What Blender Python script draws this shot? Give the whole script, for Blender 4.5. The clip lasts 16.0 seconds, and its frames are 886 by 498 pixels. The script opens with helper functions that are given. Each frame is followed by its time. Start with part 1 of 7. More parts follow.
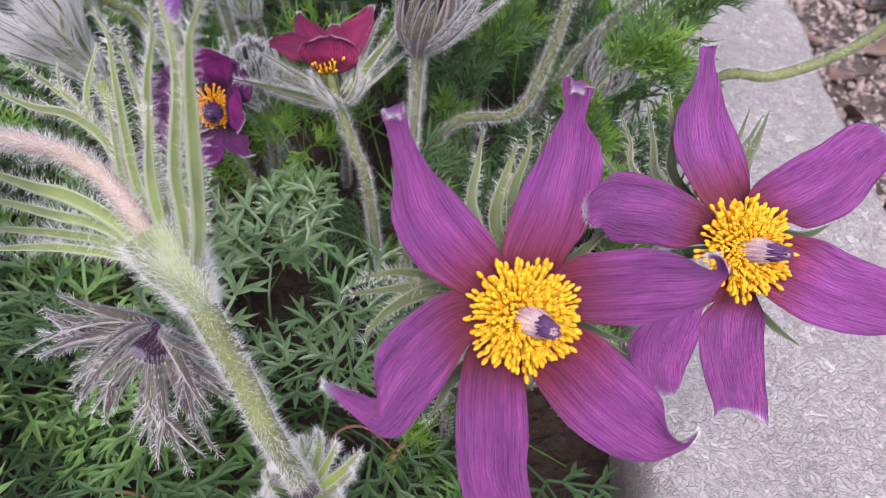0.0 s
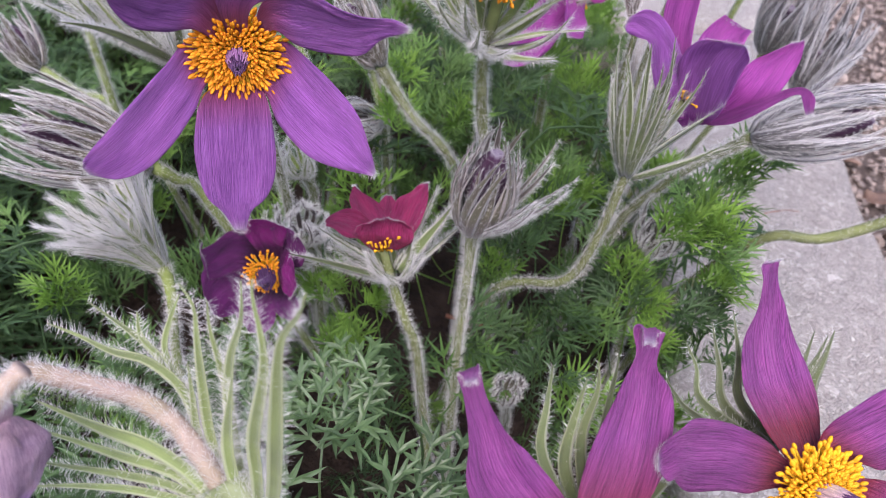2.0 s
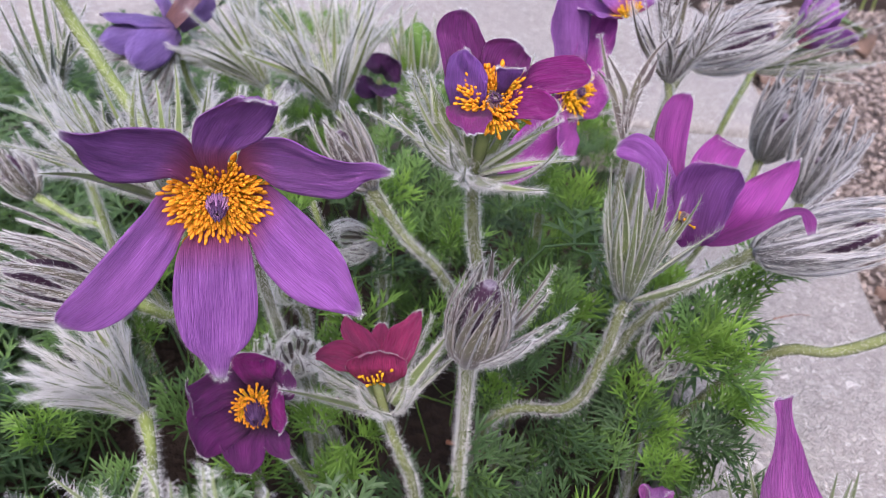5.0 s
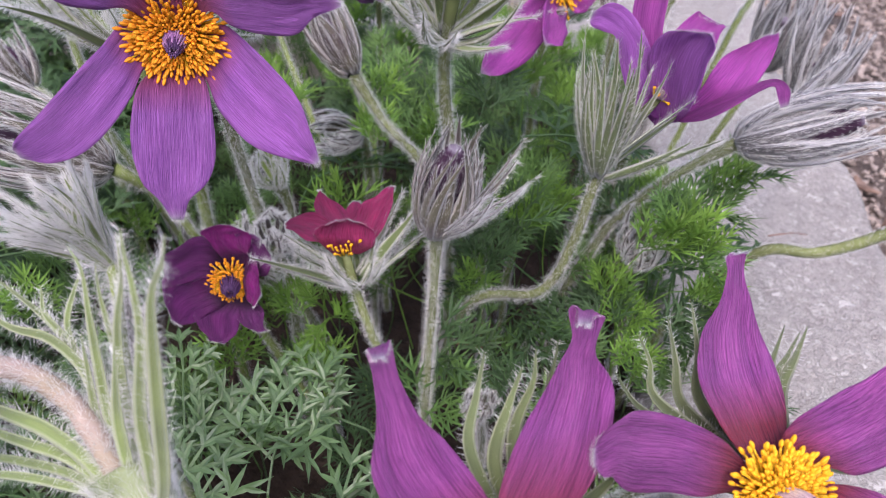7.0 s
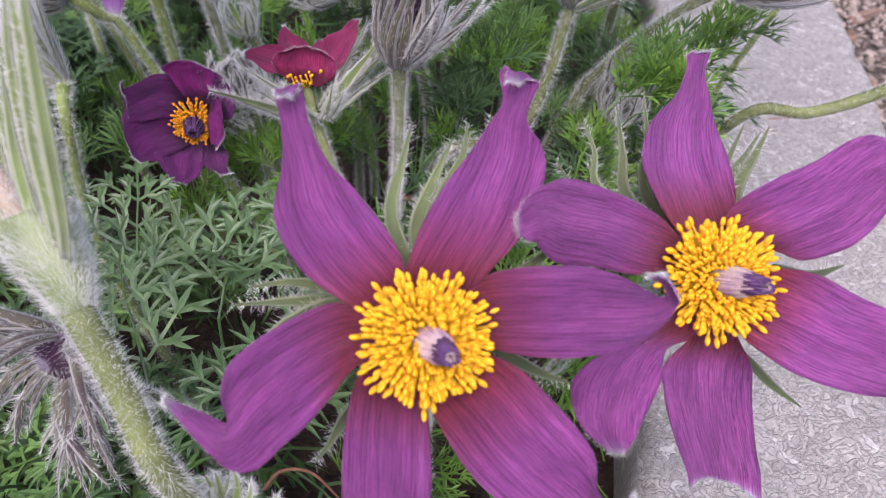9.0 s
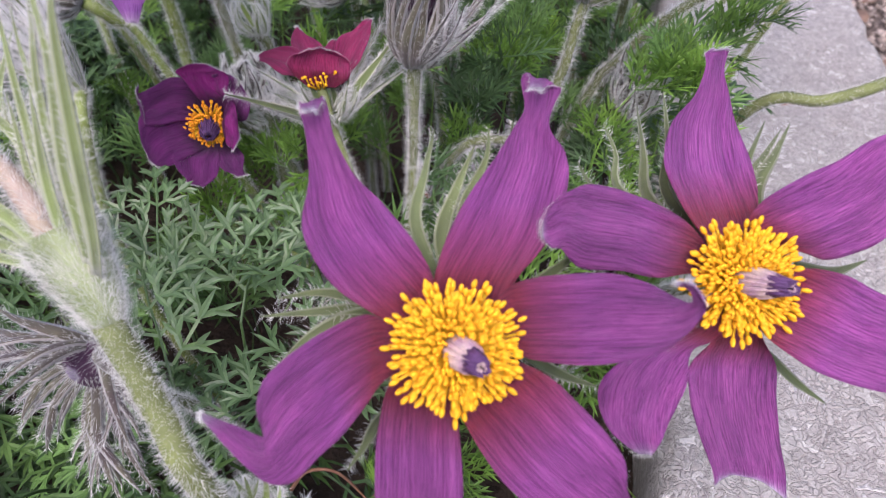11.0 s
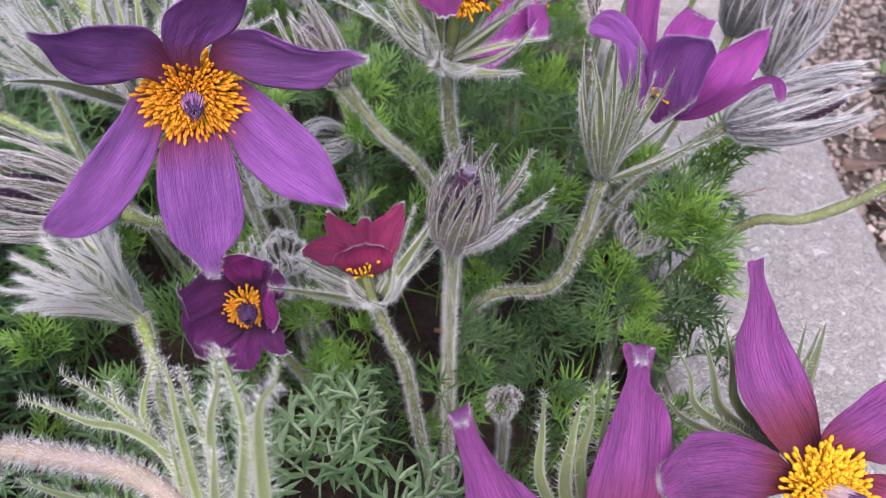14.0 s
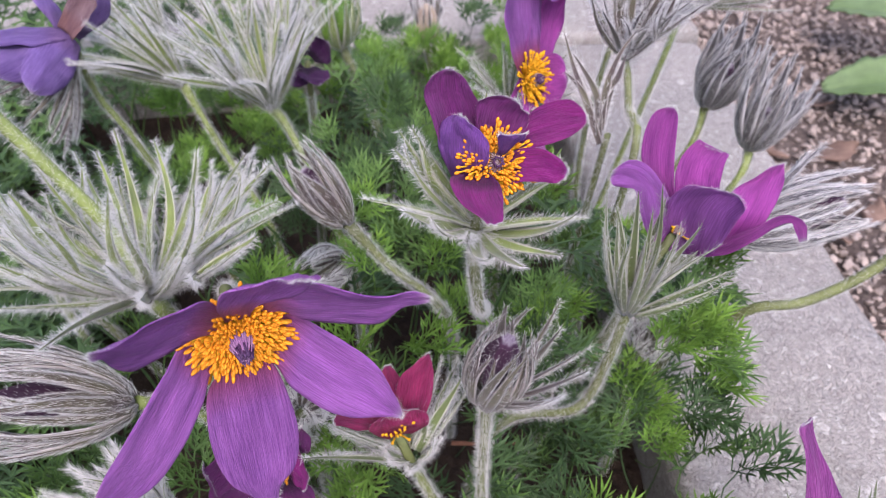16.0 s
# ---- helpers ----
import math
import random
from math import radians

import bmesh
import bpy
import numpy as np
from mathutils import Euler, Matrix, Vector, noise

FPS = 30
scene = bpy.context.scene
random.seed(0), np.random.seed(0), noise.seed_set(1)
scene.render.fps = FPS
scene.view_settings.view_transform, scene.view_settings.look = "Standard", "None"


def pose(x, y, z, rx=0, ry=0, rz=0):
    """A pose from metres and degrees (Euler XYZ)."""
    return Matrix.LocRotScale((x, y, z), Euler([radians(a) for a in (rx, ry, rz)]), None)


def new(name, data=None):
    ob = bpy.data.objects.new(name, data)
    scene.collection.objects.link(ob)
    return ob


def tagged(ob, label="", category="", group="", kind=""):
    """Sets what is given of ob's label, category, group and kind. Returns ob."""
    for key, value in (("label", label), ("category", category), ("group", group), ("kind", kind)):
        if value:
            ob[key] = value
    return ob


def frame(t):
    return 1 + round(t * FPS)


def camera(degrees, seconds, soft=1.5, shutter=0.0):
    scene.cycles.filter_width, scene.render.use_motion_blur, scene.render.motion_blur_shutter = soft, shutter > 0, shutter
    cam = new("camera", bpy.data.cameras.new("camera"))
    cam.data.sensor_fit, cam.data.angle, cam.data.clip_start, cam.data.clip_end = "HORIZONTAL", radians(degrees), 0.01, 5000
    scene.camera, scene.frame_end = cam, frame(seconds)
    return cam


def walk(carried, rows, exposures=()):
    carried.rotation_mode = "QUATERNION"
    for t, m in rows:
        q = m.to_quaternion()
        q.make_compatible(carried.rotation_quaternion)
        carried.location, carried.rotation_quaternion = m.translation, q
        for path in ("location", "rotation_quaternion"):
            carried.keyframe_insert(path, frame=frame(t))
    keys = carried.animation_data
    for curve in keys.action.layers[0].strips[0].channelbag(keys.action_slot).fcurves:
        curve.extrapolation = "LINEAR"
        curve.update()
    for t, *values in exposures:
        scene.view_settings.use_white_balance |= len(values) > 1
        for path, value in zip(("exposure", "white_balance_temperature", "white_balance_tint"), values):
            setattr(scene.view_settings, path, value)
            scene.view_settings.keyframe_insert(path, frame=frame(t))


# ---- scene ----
cam = camera(61.6, 16.0, soft=0.9)
cam.data.dof.use_dof, cam.data.dof.focus_distance, cam.data.dof.aperture_fstop = True, 0.185, 25.0
METRES, EYE, TILT, LEAN, TURN = 0.30, 0.265, -46.5, -4.0, 0.0
ROWS = [
    (0.0, 0.0, 0.0, 0.0, 0.0, 0.0, -0.0),
    (0.5, 0.0022, 0.0022, 0.019, 0.06, 0.64, 0.47),
    (1.0, -0.0124, -0.0059, 0.0538, 0.41, 1.43, 0.13),
    (1.5, -0.0352, -0.01, 0.0882, 0.93, 2.24, -1.02),
    (2.0, -0.0376, -0.0055, 0.1289, 1.3, 4.24, -1.07),
    (2.5, -0.0471, -0.002, 0.1548, 1.9, 6.29, -0.72),
    (3.0, -0.0394, 0.0048, 0.1829, 2.12, 9.09, -0.45),
    (5.5, -0.0096, 0.0266, 0.1644, 2.16, 11.06, 0.44),
    (6.0, 0.0109, 0.0371, 0.1436, 2.01, 9.98, -0.2),
    (6.5, 0.0273, 0.0352, 0.1135, 2.46, 9.16, -1.47),
    (7.0, 0.036, 0.0344, 0.0829, 4.0, 8.32, -1.64),
    (7.5, 0.0412, 0.038, 0.0657, 4.68, 7.83, -2.38),
    (8.0, 0.0536, 0.0477, 0.0366, 5.13, 7.45, -3.14),
    (8.5, 0.072, 0.0615, 0.0014, 5.57, 6.45, -2.77),
    (9.0, 0.0987, 0.0783, -0.0261, 5.69, 4.58, -3.21),
    (11.5, 0.0775, 0.0677, -0.0003, 6.14, 3.32, -1.25),
    (12.0, 0.043, 0.0478, 0.0482, 4.95, 3.29, 0.02),
    (12.5, 0.0181, 0.0403, 0.0844, 4.24, 3.41, 0.53),
    (13.0, 0.0006, 0.0447, 0.1106, 3.45, 3.59, 0.69),
    (13.5, -0.0059, 0.0312, 0.1151, 1.68, 3.53, 3.02),
    (14.0, -0.0304, 0.0068, 0.1574, 0.66, 3.64, 4.2),
    (14.5, -0.0303, -0.0073, 0.241, -1.86, 1.85, 9.23),
    (15.0, -0.0561, -0.0042, 0.2923, -4.27, -0.33, 9.26),
    (15.5, -0.0994, -0.0137, 0.3233, -4.23, 0.57, 8.44),
    (16.0, -0.1067, 0.0165, 0.3548, -4.6, 0.82, 9.54),
]
walk(cam, [(t, pose(0, 0, EYE, TILT, LEAN, TURN) @ pose(METRES * x, METRES * y, METRES * z, 90 + pitch, roll, yaw)) for t, x, y, z, yaw, pitch, roll in ROWS], [(0.0, 1.10, 6160, 24.5), (16.0, 1.10, 6160, 24.5)])

# ---- light ----
world = bpy.data.worlds.new("world")
scene.world = world
world.use_nodes = True
wt = world.node_tree
sky = wt.nodes.new("ShaderNodeTexSky")
sky.sky_type = "NISHITA"
sky.sun_disc = False
sky.sun_elevation, sky.sun_rotation = radians(58), radians(200)
sky.air_density, sky.dust_density = 1.0, 4.0
wt.links.new(sky.outputs[0], wt.nodes["Background"].inputs[0])
wt.nodes["Background"].inputs[1].default_value = 0.13
sun = new("sun", bpy.data.lights.new("sun", "SUN"))
sun.data.energy, sun.data.angle, sun.data.color = 1.3, radians(50), (1.0, 0.97, 0.95)
sun.rotation_euler = Euler((radians(32), 0, radians(20)))


# ---- materials ----
def material(name):
    m = bpy.data.materials.new(name)
    m.use_nodes = True
    return m, m.node_tree, m.node_tree.nodes["Principled BSDF"]


def node(t, kind, **inputs):
    n = t.nodes.new(kind)
    for key, value in inputs.items():
        if key in n.inputs:
            n.inputs[key].default_value = value
    return n


def ramp(t, source, stops):
    r = t.nodes.new("ShaderNodeValToRGB")
    while len(r.color_ramp.elements) < len(stops):
        r.color_ramp.elements.new(0.5)
    for e, (p, c) in zip(r.color_ramp.elements, stops):
        e.position, e.color = p, (*c, 1)
    t.links.new(source, r.inputs[0])
    return r.outputs[0]


def mix(t, kind, fac, a, b):
    n = t.nodes.new("ShaderNodeMix")
    n.data_type, n.blend_type = "RGBA", kind
    for i, v in ((0, fac), (6, a), (7, b)):
        if isinstance(v, (int, float)):
            n.inputs[i].default_value = v
        elif isinstance(v, tuple):
            n.inputs[i].default_value = (*v, 1)
        else:
            t.links.new(v, n.inputs[i])
    return n.outputs[2]


def bump(t, b, height, strength, distance):
    n = node(t, "ShaderNodeBump", Strength=strength, Distance=distance)
    t.links.new(height, n.inputs["Height"])
    t.links.new(n.outputs[0], b.inputs["Normal"])


def thin(m, t, b, colour, amount):
    """Lets light through: a share of translucent light."""
    tr = t.nodes.new("ShaderNodeBsdfTranslucent")
    t.links.new(colour, tr.inputs[0])
    mx = node(t, "ShaderNodeMixShader")
    mx.inputs[0].default_value = amount
    t.links.new(b.outputs[0], mx.inputs[1])
    t.links.new(tr.outputs[0], mx.inputs[2])
    t.links.new(mx.outputs[0], t.nodes["Material Output"].inputs[0])


def petal_material(name, base, body, tip, vein, through_light=0.25, throat=0.20, rim=(0.74, 0.68, 0.77), veins=0.4):
    """Silky petal: warm dark throat, long fine veins and streaks from base to tip, paler margin."""
    m, t, b = material(name)
    uv = t.nodes.new("ShaderNodeUVMap")
    sep = t.nodes.new("ShaderNodeSeparateXYZ")
    t.links.new(uv.outputs[0], sep.inputs[0])
    along = ramp(t, sep.outputs[1], ((0.0, base), (throat, base), (throat + 0.17, body), (0.90, body), (0.955, tip), (1.0, rim)))
    info = t.nodes.new("ShaderNodeObjectInfo")
    mp = node(t, "ShaderNodeMapping")
    mp.inputs["Scale"].default_value = (95, 3.8, 1)
    off = t.nodes.new("ShaderNodeCombineXYZ")
    t.links.new(info.outputs["Random"], off.inputs[0])
    t.links.new(info.outputs["Random"], off.inputs[1])
    t.links.new(uv.outputs[0], mp.inputs[0])
    t.links.new(off.outputs[0], mp.inputs["Location"])
    streak = node(t, "ShaderNodeTexNoise", Scale=1.0, Detail=4.0, Roughness=0.62, Distortion=0.7)
    t.links.new(mp.outputs[0], streak.inputs[0])
    lines = ramp(t, streak.outputs[0], ((0.36, vein), (0.50, (0.92, 0.9, 0.92)), (0.66, (1.2, 1.25, 1.2))))
    c = mix(t, "MULTIPLY", 0.85, along, lines)
    mp3 = node(t, "ShaderNodeMapping")
    mp3.inputs["Scale"].default_value = (52, 3.2, 1)
    t.links.new(uv.outputs[0], mp3.inputs[0])
    t.links.new(off.outputs[0], mp3.inputs["Location"])
    wave = node(t, "ShaderNodeTexNoise", Scale=1.0, Detail=2.0, Roughness=0.5, Distortion=0.5)
    t.links.new(mp3.outputs[0], wave.inputs[0])
    ridge = node(t, "ShaderNodeMath")
    ridge.operation = "PINGPONG"
    ridge.inputs[1].default_value = 0.06
    t.links.new(wave.outputs[0], ridge.inputs[0])
    nerve = ramp(t, ridge.outputs[0], ((0.0, (0.42, 0.32, 0.46)), (0.020, (0.88, 0.84, 0.90)), (0.05, (1.18, 1.22, 1.16))))
    c = mix(t, "MULTIPLY", veins, c, nerve)
    mp2 = node(t, "ShaderNodeMapping")
    mp2.inputs["Scale"].default_value = (3.0, 2.4, 1)
    t.links.new(uv.outputs[0], mp2.inputs[0])
    t.links.new(off.outputs[0], mp2.inputs["Location"])
    blot = node(t, "ShaderNodeTexNoise", Scale=1.0, Detail=3.0)
    t.links.new(mp2.outputs[0], blot.inputs[0])
    c = mix(t, "MULTIPLY", 0.7, c, ramp(t, blot.outputs[0], ((0.32, (0.66, 0.55, 0.70)), (0.62, (1.12, 1.05, 1.1)))))
    hsv = node(t, "ShaderNodeHueSaturation")
    vary = node(t, "ShaderNodeMapRange")
    vary.inputs[3].default_value, vary.inputs[4].default_value = 0.85, 1.12
    t.links.new(info.outputs["Random"], vary.inputs[0])
    t.links.new(vary.outputs[0], hsv.inputs["Value"])
    t.links.new(c, hsv.inputs["Color"])
    t.links.new(hsv.outputs[0], b.inputs["Base Color"])
    b.inputs["Roughness"].default_value = 0.5
    b.inputs["Specular IOR Level"].default_value = 0.3
    b.inputs["Sheen Weight"].default_value = 0.12
    b.inputs["Sheen Roughness"].default_value = 0.4
    b.inputs["Sheen Tint"].default_value = (0.85, 0.7, 0.95, 1)
    bump(t, b, streak.outputs[0], 0.95, 0.0014)
    thin(m, t, b, hsv.outputs[0], through_light)
    return m


PURPLE = petal_material("petal_magenta", (0.36, 0.045, 0.08), (0.47, 0.112, 0.41), (0.51, 0.22, 0.50), (0.40, 0.22, 0.40), veins=0.9)
VIOLET = petal_material("petal_violet", (0.46, 0.09, 0.20), (0.45, 0.165, 0.55), (0.58, 0.34, 0.64), (0.58, 0.44, 0.62), 0.24, 0.14, veins=0.55)
PLUM = petal_material("petal_plum", (0.07, 0.010, 0.06), (0.26, 0.040, 0.23), (0.32, 0.08, 0.30), (0.4, 0.25, 0.4), rim=(0.50, 0.36, 0.52))
CRIMSON = petal_material("petal_crimson", (0.30, 0.016, 0.07), (0.54, 0.048, 0.18), (0.58, 0.09, 0.25), (0.5, 0.3, 0.4), rim=(0.45, 0.10, 0.22))
MAGENTA = petal_material("petal_deep_magenta", (0.13, 0.010, 0.10), (0.42, 0.028, 0.29), (0.52, 0.08, 0.40), (0.5, 0.3, 0.5))
ROSE = petal_material("petal_rose", (0.34, 0.045, 0.30), (0.57, 0.11, 0.51), (0.62, 0.20, 0.58), (0.55, 0.4, 0.6))
BLUE = petal_material("petal_blue_violet", (0.24, 0.15, 0.34), (0.27, 0.18, 0.46), (0.34, 0.26, 0.52), (0.45, 0.35, 0.55))
DEEP = petal_material("petal_deep_plum", (0.03, 0.006, 0.03), (0.10, 0.022, 0.11), (0.16, 0.05, 0.17), (0.5, 0.4, 0.5), rim=(0.25, 0.15, 0.27))
INDIGO = petal_material("petal_indigo", (0.13, 0.03, 0.17), (0.27, 0.095, 0.42), (0.40, 0.22, 0.55), (0.6, 0.5, 0.65))
ORCHID = petal_material("petal_orchid", (0.42, 0.08, 0.46), (0.64, 0.23, 0.74), (0.70, 0.36, 0.77), (0.66, 0.54, 0.68), 0.42, 0.10)
BUDSKIN = petal_material("petal_bud", (0.10, 0.04, 0.07), (0.10, 0.035, 0.08), (0.15, 0.06, 0.13), (0.5, 0.4, 0.5))
SPENT = petal_material("petal_spent", (0.36, 0.20, 0.18), (0.42, 0.29, 0.28), (0.46, 0.34, 0.33), (0.5, 0.4, 0.4))
PALE = petal_material("petal_pale_pink", (0.60, 0.44, 0.50), (0.64, 0.48, 0.57), (0.52, 0.34, 0.54), (0.6, 0.5, 0.6))


def soft_material(name, colour, dark, scale, rough=0.6, light=0.0, relief=0.3, depth=0.0003, vary=0.25, spec=0.3):
    """Plant tissue: two scales of colour variation, fine relief, a change from piece to piece."""
    m, t, b = material(name)
    co = t.nodes.new("ShaderNodeTexCoord")
    n1 = node(t, "ShaderNodeTexNoise", Scale=scale, Detail=5.0, Roughness=0.6)
    n2 = node(t, "ShaderNodeTexNoise", Scale=scale * 7, Detail=3.0)
    t.links.new(co.outputs["Object"], n1.inputs[0])
    t.links.new(co.outputs["Object"], n2.inputs[0])
    c = mix(t, "MIX", ramp(t, n1.outputs[0], ((0.35, (0, 0, 0)), (0.68, (1, 1, 1)))), dark, colour)
    c = mix(t, "MULTIPLY", 0.35, c, ramp(t, n2.outputs[0], ((0.3, (0.55, 0.55, 0.5)), (0.7, (1.15, 1.15, 1.1)))))
    info = t.nodes.new("ShaderNodeObjectInfo")
    geo = t.nodes.new("ShaderNodeNewGeometry")
    both = node(t, "ShaderNodeMath")
    t.links.new(info.outputs["Random"], both.inputs[0])
    t.links.new(geo.outputs["Random Per Island"], both.inputs[1])
    rng = node(t, "ShaderNodeMapRange")
    rng.inputs[1].default_value, rng.inputs[2].default_value = 0.0, 2.0
    rng.inputs[3].default_value, rng.inputs[4].default_value = 1 - vary, 1 + vary
    t.links.new(both.outputs[0], rng.inputs[0])
    hsv = node(t, "ShaderNodeHueSaturation")
    t.links.new(rng.outputs[0], hsv.inputs["Value"])
    t.links.new(c, hsv.inputs["Color"])
    t.links.new(hsv.outputs[0], b.inputs["Base Color"])
    b.inputs["Roughness"].default_value = rough
    b.inputs["Specular IOR Level"].default_value = spec
    bump(t, b, n2.outputs[0], relief, depth)
    if light:
        thin(m, t, b, hsv.outputs[0], light)
    return m


def bract_material(name, green, dark, felt, margin=0.80):
    """Bract: a green midrib between margins felted with pale silk, streaked lengthwise."""
    m, t, b = material(name)
    uv = t.nodes.new("ShaderNodeUVMap")
    sep = t.nodes.new("ShaderNodeSeparateXYZ")
    t.links.new(uv.outputs[0], sep.inputs[0])
    ab = t.nodes.new("ShaderNodeMath")
    ab.operation = "ABSOLUTE"
    t.links.new(sep.outputs[0], ab.inputs[0])
    co = t.nodes.new("ShaderNodeTexCoord")
    n1 = node(t, "ShaderNodeTexNoise", Scale=90.0, Detail=4.0)
    t.links.new(co.outputs["Object"], n1.inputs[0])
    mp = node(t, "ShaderNodeMapping")
    mp.inputs["Scale"].default_value = (7, 1.2, 1)
    t.links.new(uv.outputs[0], mp.inputs[0])
    n2 = node(t, "ShaderNodeTexNoise", Scale=2.0, Detail=4.0)
    t.links.new(mp.outputs[0], n2.inputs[0])
    body = mix(t, "MIX", ramp(t, n1.outputs[0], ((0.35, (0, 0, 0)), (0.65, (1, 1, 1)))), dark, green)
    info = t.nodes.new("ShaderNodeObjectInfo")
    wide = node(t, "ShaderNodeMath")
    wide.operation = "MULTIPLY_ADD"
    wide.inputs[1].default_value, wide.inputs[2].default_value = 0.5, 0.0
    t.links.new(n2.outputs[0], wide.inputs[0])
    both = node(t, "ShaderNodeMath")
    t.links.new(ab.outputs[0], both.inputs[0])
    t.links.new(wide.outputs[0], both.inputs[1])
    edge = ramp(t, both.outputs[0], ((margin, (0, 0, 0)), (margin + 0.3, (1, 1, 1))))
    c = mix(t, "MIX", edge, body, felt)
    c = mix(t, "MULTIPLY", 0.4, c, ramp(t, n2.outputs[0], ((0.35, (0.6, 0.6, 0.55)), (0.62, (1.1, 1.1, 1.1)))))
    hsv = node(t, "ShaderNodeHueSaturation")
    rng = node(t, "ShaderNodeMapRange")
    rng.inputs[3].default_value, rng.inputs[4].default_value = 0.8, 1.15
    t.links.new(info.outputs["Random"], rng.inputs[0])
    t.links.new(rng.outputs[0], hsv.inputs["Value"])
    t.links.new(c, hsv.inputs["Color"])
    t.links.new(hsv.outputs[0], b.inputs["Base Color"])
    b.inputs["Roughness"].default_value = 0.65
    b.inputs["Sheen Weight"].default_value = 0.4
    bump(t, b, n2.outputs[0], 0.5, 0.0003)
    thin(m, t, b, hsv.outputs[0], 0.15)
    return m


BRACT_SILVER = bract_material("bract_silver", (0.15, 0.145, 0.14), (0.085, 0.08, 0.085), (0.46, 0.455, 0.46))
BRACT_GREEN = bract_material("bract_fresh", (0.23, 0.31, 0.09), (0.14, 0.19, 0.06), (0.36, 0.42, 0.22))
BRACT_FELT = bract_material("bract_felted", (0.22, 0.29, 0.065), (0.12, 0.165, 0.045), (0.42, 0.44, 0.33), 0.86)
BRACT_PLAIN = bract_material("bract_olive", (0.125, 0.165, 0.055), (0.075, 0.10, 0.036), (0.21, 0.24, 0.14), 0.9)
STEM = soft_material("stem_green", (0.17, 0.20, 0.07), (0.10, 0.115, 0.05), 60, 0.6, 0.0)
STEM_LIME = soft_material("stem_lime", (0.24, 0.30, 0.085), (0.16, 0.21, 0.06), 60, 0.55, 0.0)
STEM_HAIRY = soft_material("stem_olive", (0.21, 0.24, 0.09), (0.14, 0.165, 0.065), 60, 0.6, 0.0)
STEM_PINK = soft_material("stem_pink", (0.44, 0.34, 0.30), (0.34, 0.28, 0.20), 60, 0.6, 0.0)
BRACT = bract_material("bract_green", (0.135, 0.185, 0.05), (0.075, 0.105, 0.035), (0.38, 0.40, 0.31))
BRACT_DARK = bract_material("bract_grey", (0.105, 0.10, 0.055), (0.055, 0.036, 0.036), (0.32, 0.30, 0.28), 0.92)
BRACT_LIME = bract_material("bract_lime", (0.26, 0.36, 0.07), (0.17, 0.24, 0.05), (0.46, 0.51, 0.32))
LEAF = soft_material("leaf_green", (0.118, 0.222, 0.055), (0.072, 0.148, 0.040), 45, 0.5, 0.22, vary=0.45)
LEAF_FRESH = soft_material("leaf_fresh", (0.190, 0.345, 0.055), (0.110, 0.225, 0.040), 45, 0.5, 0.22, vary=0.45)
LEAF_PALE = soft_material("leaf_pale", (0.110, 0.188, 0.070), (0.068, 0.125, 0.046), 45, 0.34, 0.2, vary=0.35, spec=0.5)
# Darker copy of the leaf green: shade among the leaves put into colour.
LEAF_SHADED = soft_material("leaf_shade", (0.070, 0.132, 0.046), (0.045, 0.092, 0.034), 45, 0.5, 0.2, vary=0.45)
HAIR = soft_material("silky_hair", (0.90, 0.895, 0.885), (0.85, 0.845, 0.83), 90, 0.4, 0.5, relief=0.0, vary=0.12)
ANTHER = soft_material("anther_yellow", (0.90, 0.49, 0.011), (0.78, 0.37, 0.008), 300, 0.6, 0.1, vary=0.15)
ANTHER_ORANGE = soft_material("anther_orange", (0.86, 0.37, 0.014), (0.66, 0.23, 0.01), 300, 0.6, 0.1, vary=0.3)
FILAMENT = soft_material("filament_yellow", (0.85, 0.53, 0.02), (0.78, 0.44, 0.02), 300, 0.5, 0.3, vary=0.1)
STYLE = soft_material("style_pale", (0.62, 0.50, 0.42), (0.38, 0.24, 0.34), 250, 0.5, 0.2, vary=0.4)
STYLE_LILAC = soft_material("style_lilac", (0.50, 0.32, 0.46), (0.36, 0.17, 0.40), 250, 0.5, 0.2)
STIGMA = soft_material("stigma_violet", (0.11, 0.05, 0.14), (0.06, 0.025, 0.08), 300, 0.6)
SOIL = soft_material("soil", (0.06, 0.042, 0.032), (0.025, 0.018, 0.014), 25, 0.95, relief=1.0, depth=0.006, vary=0.0, spec=0.1)
BARK = soft_material("dry_twig", (0.30, 0.15, 0.09), (0.17, 0.08, 0.05), 80, 0.8)
DRY = soft_material("dry_leaf", (0.28, 0.19, 0.145), (0.17, 0.11, 0.085), 40, 0.8, 0.15)
BROAD = soft_material("broad_leaf", (0.22, 0.31, 0.15), (0.15, 0.235, 0.085), 18, 0.45, 0.2, vary=0.05)


